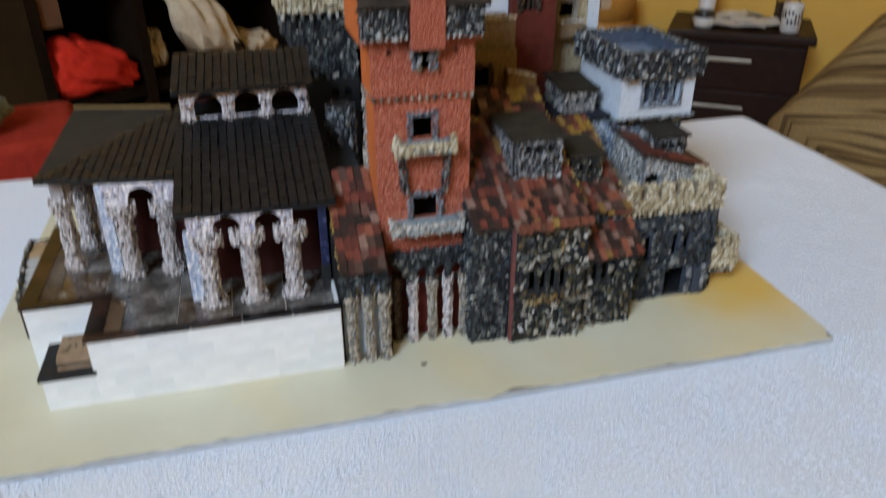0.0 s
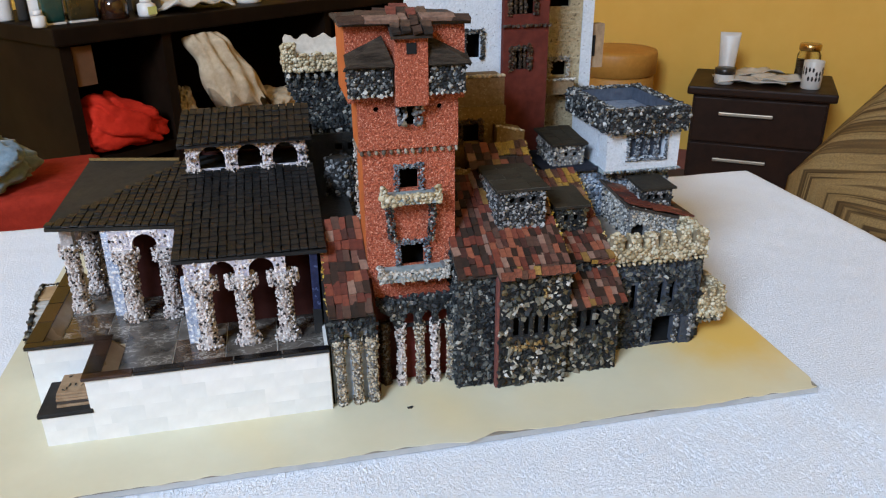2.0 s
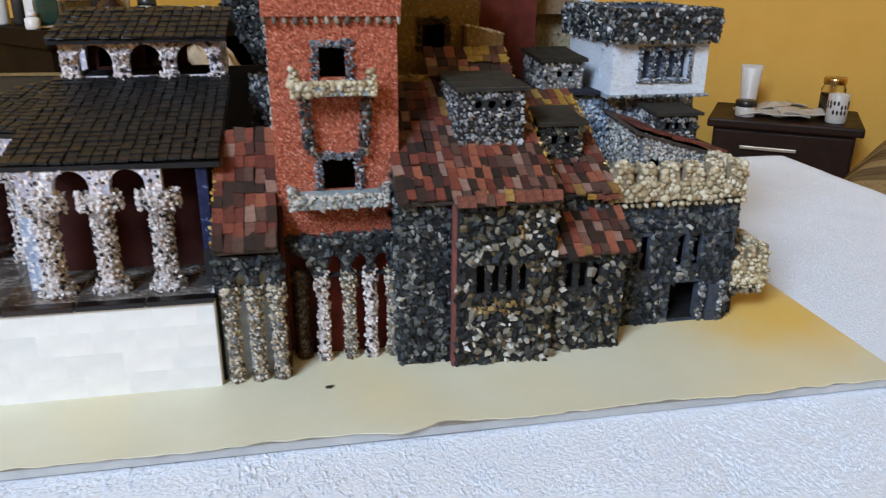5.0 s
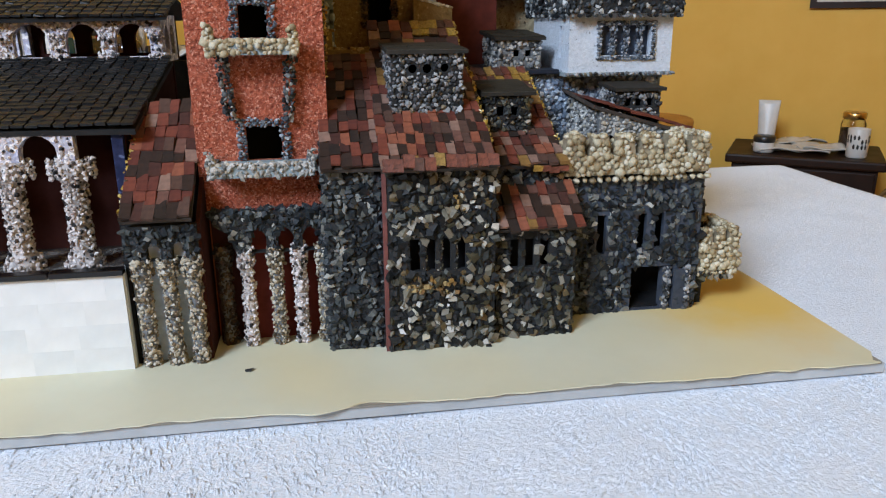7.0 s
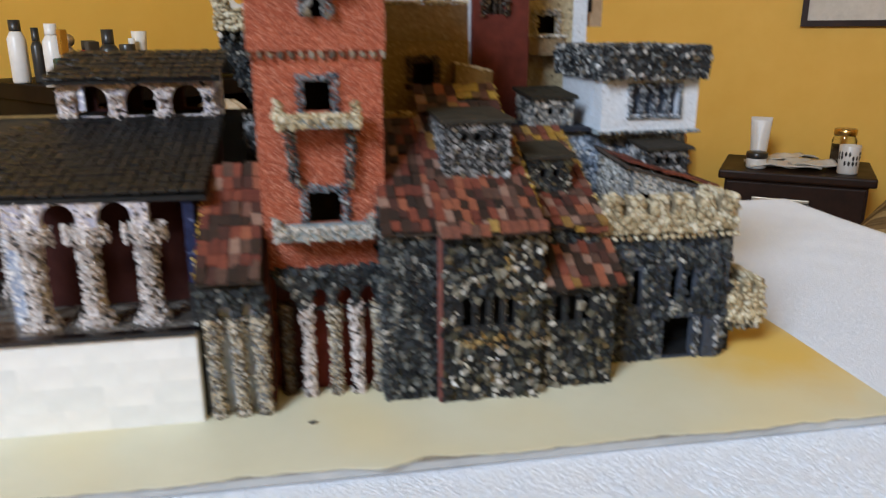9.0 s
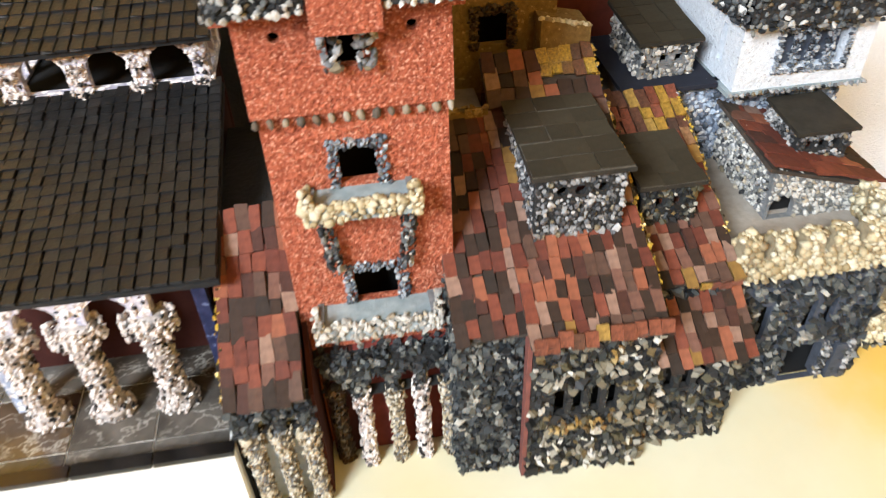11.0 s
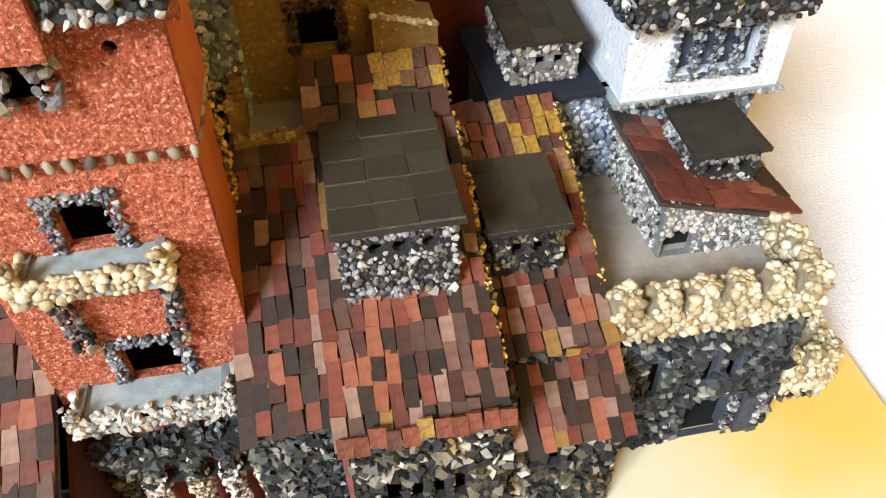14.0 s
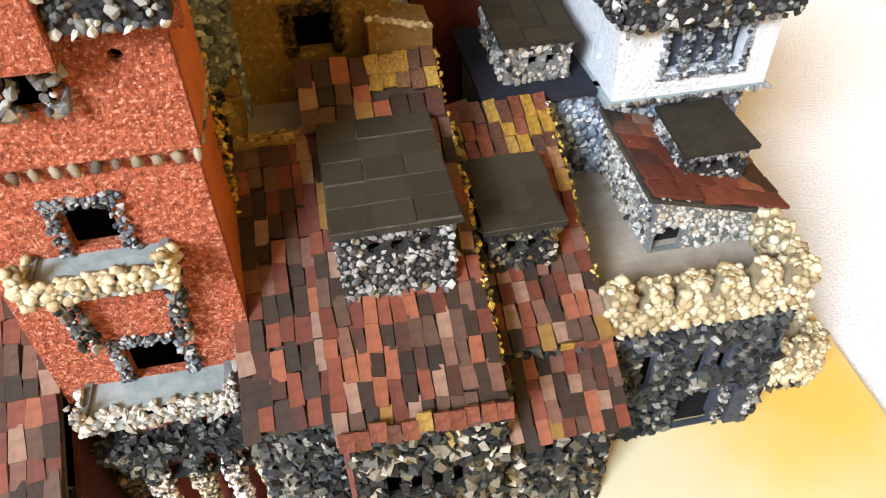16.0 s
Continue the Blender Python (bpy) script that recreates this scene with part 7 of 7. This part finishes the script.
# bottles on the dresser
def bottle(kind, a, b, w, h, body, cap, label, cap_h=0.12, square=False):
    o = dm @ Vector((a, b, DZ))
    bt = thing(kind, o, label, "bottle" if "bottle" in kind else "toiletry", "toiletries on the dresser")
    if square:
        bb = frame_at(o, dd, dn)
        part("glass_base", LBX(bb, -w, w, -w * 0.45, w * 0.45, DZ + 0.002, DZ + 0.014, bevel=0.004), "white_plastic", bt, "pale thick glass base")
        part("flask", LBX(bb, -w, w, -w * 0.45, w * 0.45, DZ + 0.0145, DZ + h, bevel=0.012), body, bt, "", True)
        part("neck", LBX(bb, -w * 0.26, w * 0.26, -w * 0.24, w * 0.24, DZ + h + 0.0005, DZ + h + 0.014), "chrome", bt, "metal neck ring")
        part("cap", LBX(bb, -w * 0.38, w * 0.38, -w * 0.32, w * 0.32, DZ + h + 0.0145, DZ + h + cap_h, bevel=0.008), cap, bt)
    else:
        part("flask", lathe([(w * 0.92, 0), (w, 0.01), (w, h * 0.86), (w * 0.6, h)], o), body, bt, "", True)
        part("cap", lathe([(w * 0.62, h + 0.001), (w * 0.64, h + 0.01), (w * 0.62, h + cap_h)], o), cap, bt, "", True)
    return bt


bottle("lotion_bottle", 0.02, 0.55, 0.047, 0.27, "white_plastic", "black_plastic", "white lotion bottle with a black cap", 0.06)
bottle("lotion_bottle", 0.09, 0.48, 0.03, 0.22, "black_plastic", "black_plastic", "slim black toiletry bottle", 0.07)
bottle("lotion_bottle", 0.13, 0.38, 0.05, 0.25, "white_plastic", "white_plastic", "tall white lotion bottle", 0.06)
bottle("perfume_bottle", 0.07, 0.13, 0.055, 0.14, "teal", "gold", "square teal glass perfume bottle with a gold cap", 0.14, True)
bottle("perfume_bottle", 0.225, 0.14, 0.078, 0.13, "amber", "black_plastic", "squat olive perfume bottle with a black cap", 0.09, True)
bottle("small_pot", -0.02, 0.10, 0.035, 0.06, "white_plastic", "white_plastic", "small white cream pot", 0.025)
bottle("red_can", 0.36, 0.45, 0.06, 0.17, "red_jersey", "black_plastic", "red spray can with black cap", 0.05)
bottle("dark_bottle", 0.44, 0.38, 0.052, 0.20, "black_plastic", "black_plastic", "tall dark glass toiletry bottle", 0.08)
o = dm @ Vector((0.42, 0.14, DZ))
bt = thing("dark_bottle", o, "dark brown bottle with sloping shoulders and a broad cap", "bottle", "toiletries on the dresser")
part("flask", lathe([(0.074, 0.0), (0.078, 0.006), (0.078, 0.075), (0.068, 0.105), (0.036, 0.138), (0.034, 0.146)], o), "brown_glass", bt, "", True)
part("cap", lathe([(0.040, 0.1465), (0.042, 0.150), (0.042, 0.198), (0.038, 0.203)], o), "black_plastic", bt, "", True)
o = dm @ Vector((0.175, 0.30, DZ))
bt = thing("spray_bottle", o, "clear bottle with a silver ball cap", "bottle", "toiletries on the dresser")
part("flask", lathe([(0.030, 0.0), (0.033, 0.006), (0.033, 0.17), (0.016, 0.19)], o), "chrome", bt, "", True)
part("cap", lathe([(0.014, 0.1905), (0.030, 0.205), (0.036, 0.225), (0.030, 0.245), (0.012, 0.257)], o), "chrome", bt, "silver ball cap", True)
o = dm @ Vector((0.70, 0.50, DZ))
bt = thing("cream_tube", o, "upright white cream tube standing on its cap", "toiletry", "toiletries on the dresser")
part("cap", lathe([(0.030, 0.0), (0.032, 0.004), (0.032, 0.04), (0.028, 0.043)], o), "white_plastic", bt, "", True)
part("tube", lathe([(0.030, 0.0435), (0.036, 0.06), (0.040, 0.20), (0.044, 0.27)], o), "paper", bt, "", True)
tray = thing("black_tray", dm @ Vector((0.84, 0.40, DZ)), "low black plastic tray on the dresser", "tray")
part("tray_floor", LBX(dm, 0.72, 0.98, 0.30, 0.50, DZ + 0.001, DZ + 0.012, bevel=0.003), "black_plastic", tray)
for q in ((0.72, 0.98, 0.29, 0.2995), (0.72, 0.98, 0.5005, 0.51), (0.71, 0.7195, 0.29, 0.51), (0.9805, 0.99, 0.29, 0.51)):
    part("rim", LBX(dm, *q, DZ + 0.001, DZ + 0.07, bevel=0.003), "black_plastic", tray)
pot = bottle("small_pot", 0.585, 0.08, 0.050, 0.075, "white_plastic", "white_plastic", "white pot with a yellow-green label", 0.018)
part("pot_label", LBX(frame_at(dm @ Vector((0.585, 0.08, 0)), dd, dn), -0.026, 0.030, -0.0535, -0.0508, DZ + 0.012, DZ + 0.055), "label", pot, "yellow-green label")
bottle("spray_bottle", 0.62, 0.45, 0.03, 0.16, "gold", "white_plastic", "slim amber spray bottle", 0.07)
bottle("small_pot", 0.68, 0.22, 0.08, 0.09, "black_plastic", "black_plastic", "low black plastic tub", 0.05)
bottle("small_pot", 1.42, 0.2, 0.08, 0.07, "white_plastic", "white_plastic", "white tub on the dresser", 0.04)
bottle("small_pot", 1.85, 0.2, 0.09, 0.08, "red_jersey", "white_plastic", "red tub on the dresser", 0.04)
for i, (a, b, s, r_) in enumerate(((0.88, 0.14, 0.26, 10), (1.06, 0.18, 0.22, -20), (0.98, 0.34, 0.24, 35))):
    bm = bmesh.new()
    bmesh.ops.create_grid(bm, x_segments=14, y_segments=10, size=0.5)
    for v in bm.verts:
        v.co.z = 0.05 * noise.noise(Vector((v.co.x * 3, v.co.y * 3, i + 5))) + 0.03
        v.co.x, v.co.y = v.co.x * s * 1.4, v.co.y * s
    rr_ = bmesh.ops.extrude_face_region(bm, geom=bm.faces[:])
    bmesh.ops.translate(bm, vec=(0, 0, 0.012), verts=[v for v in rr_["geom"] if isinstance(v, bmesh.types.BMVert)])
    bm.transform(Matrix.Translation(dm @ Vector((a, b, DZ + 0.01))) @ pose(0, 0, 0, 0, 0, r_ + 40))
    tagged(part("paper", bm, "paper", None, "crumpled pale paper on the dresser top", True), category="paper", group="papers on the dresser")
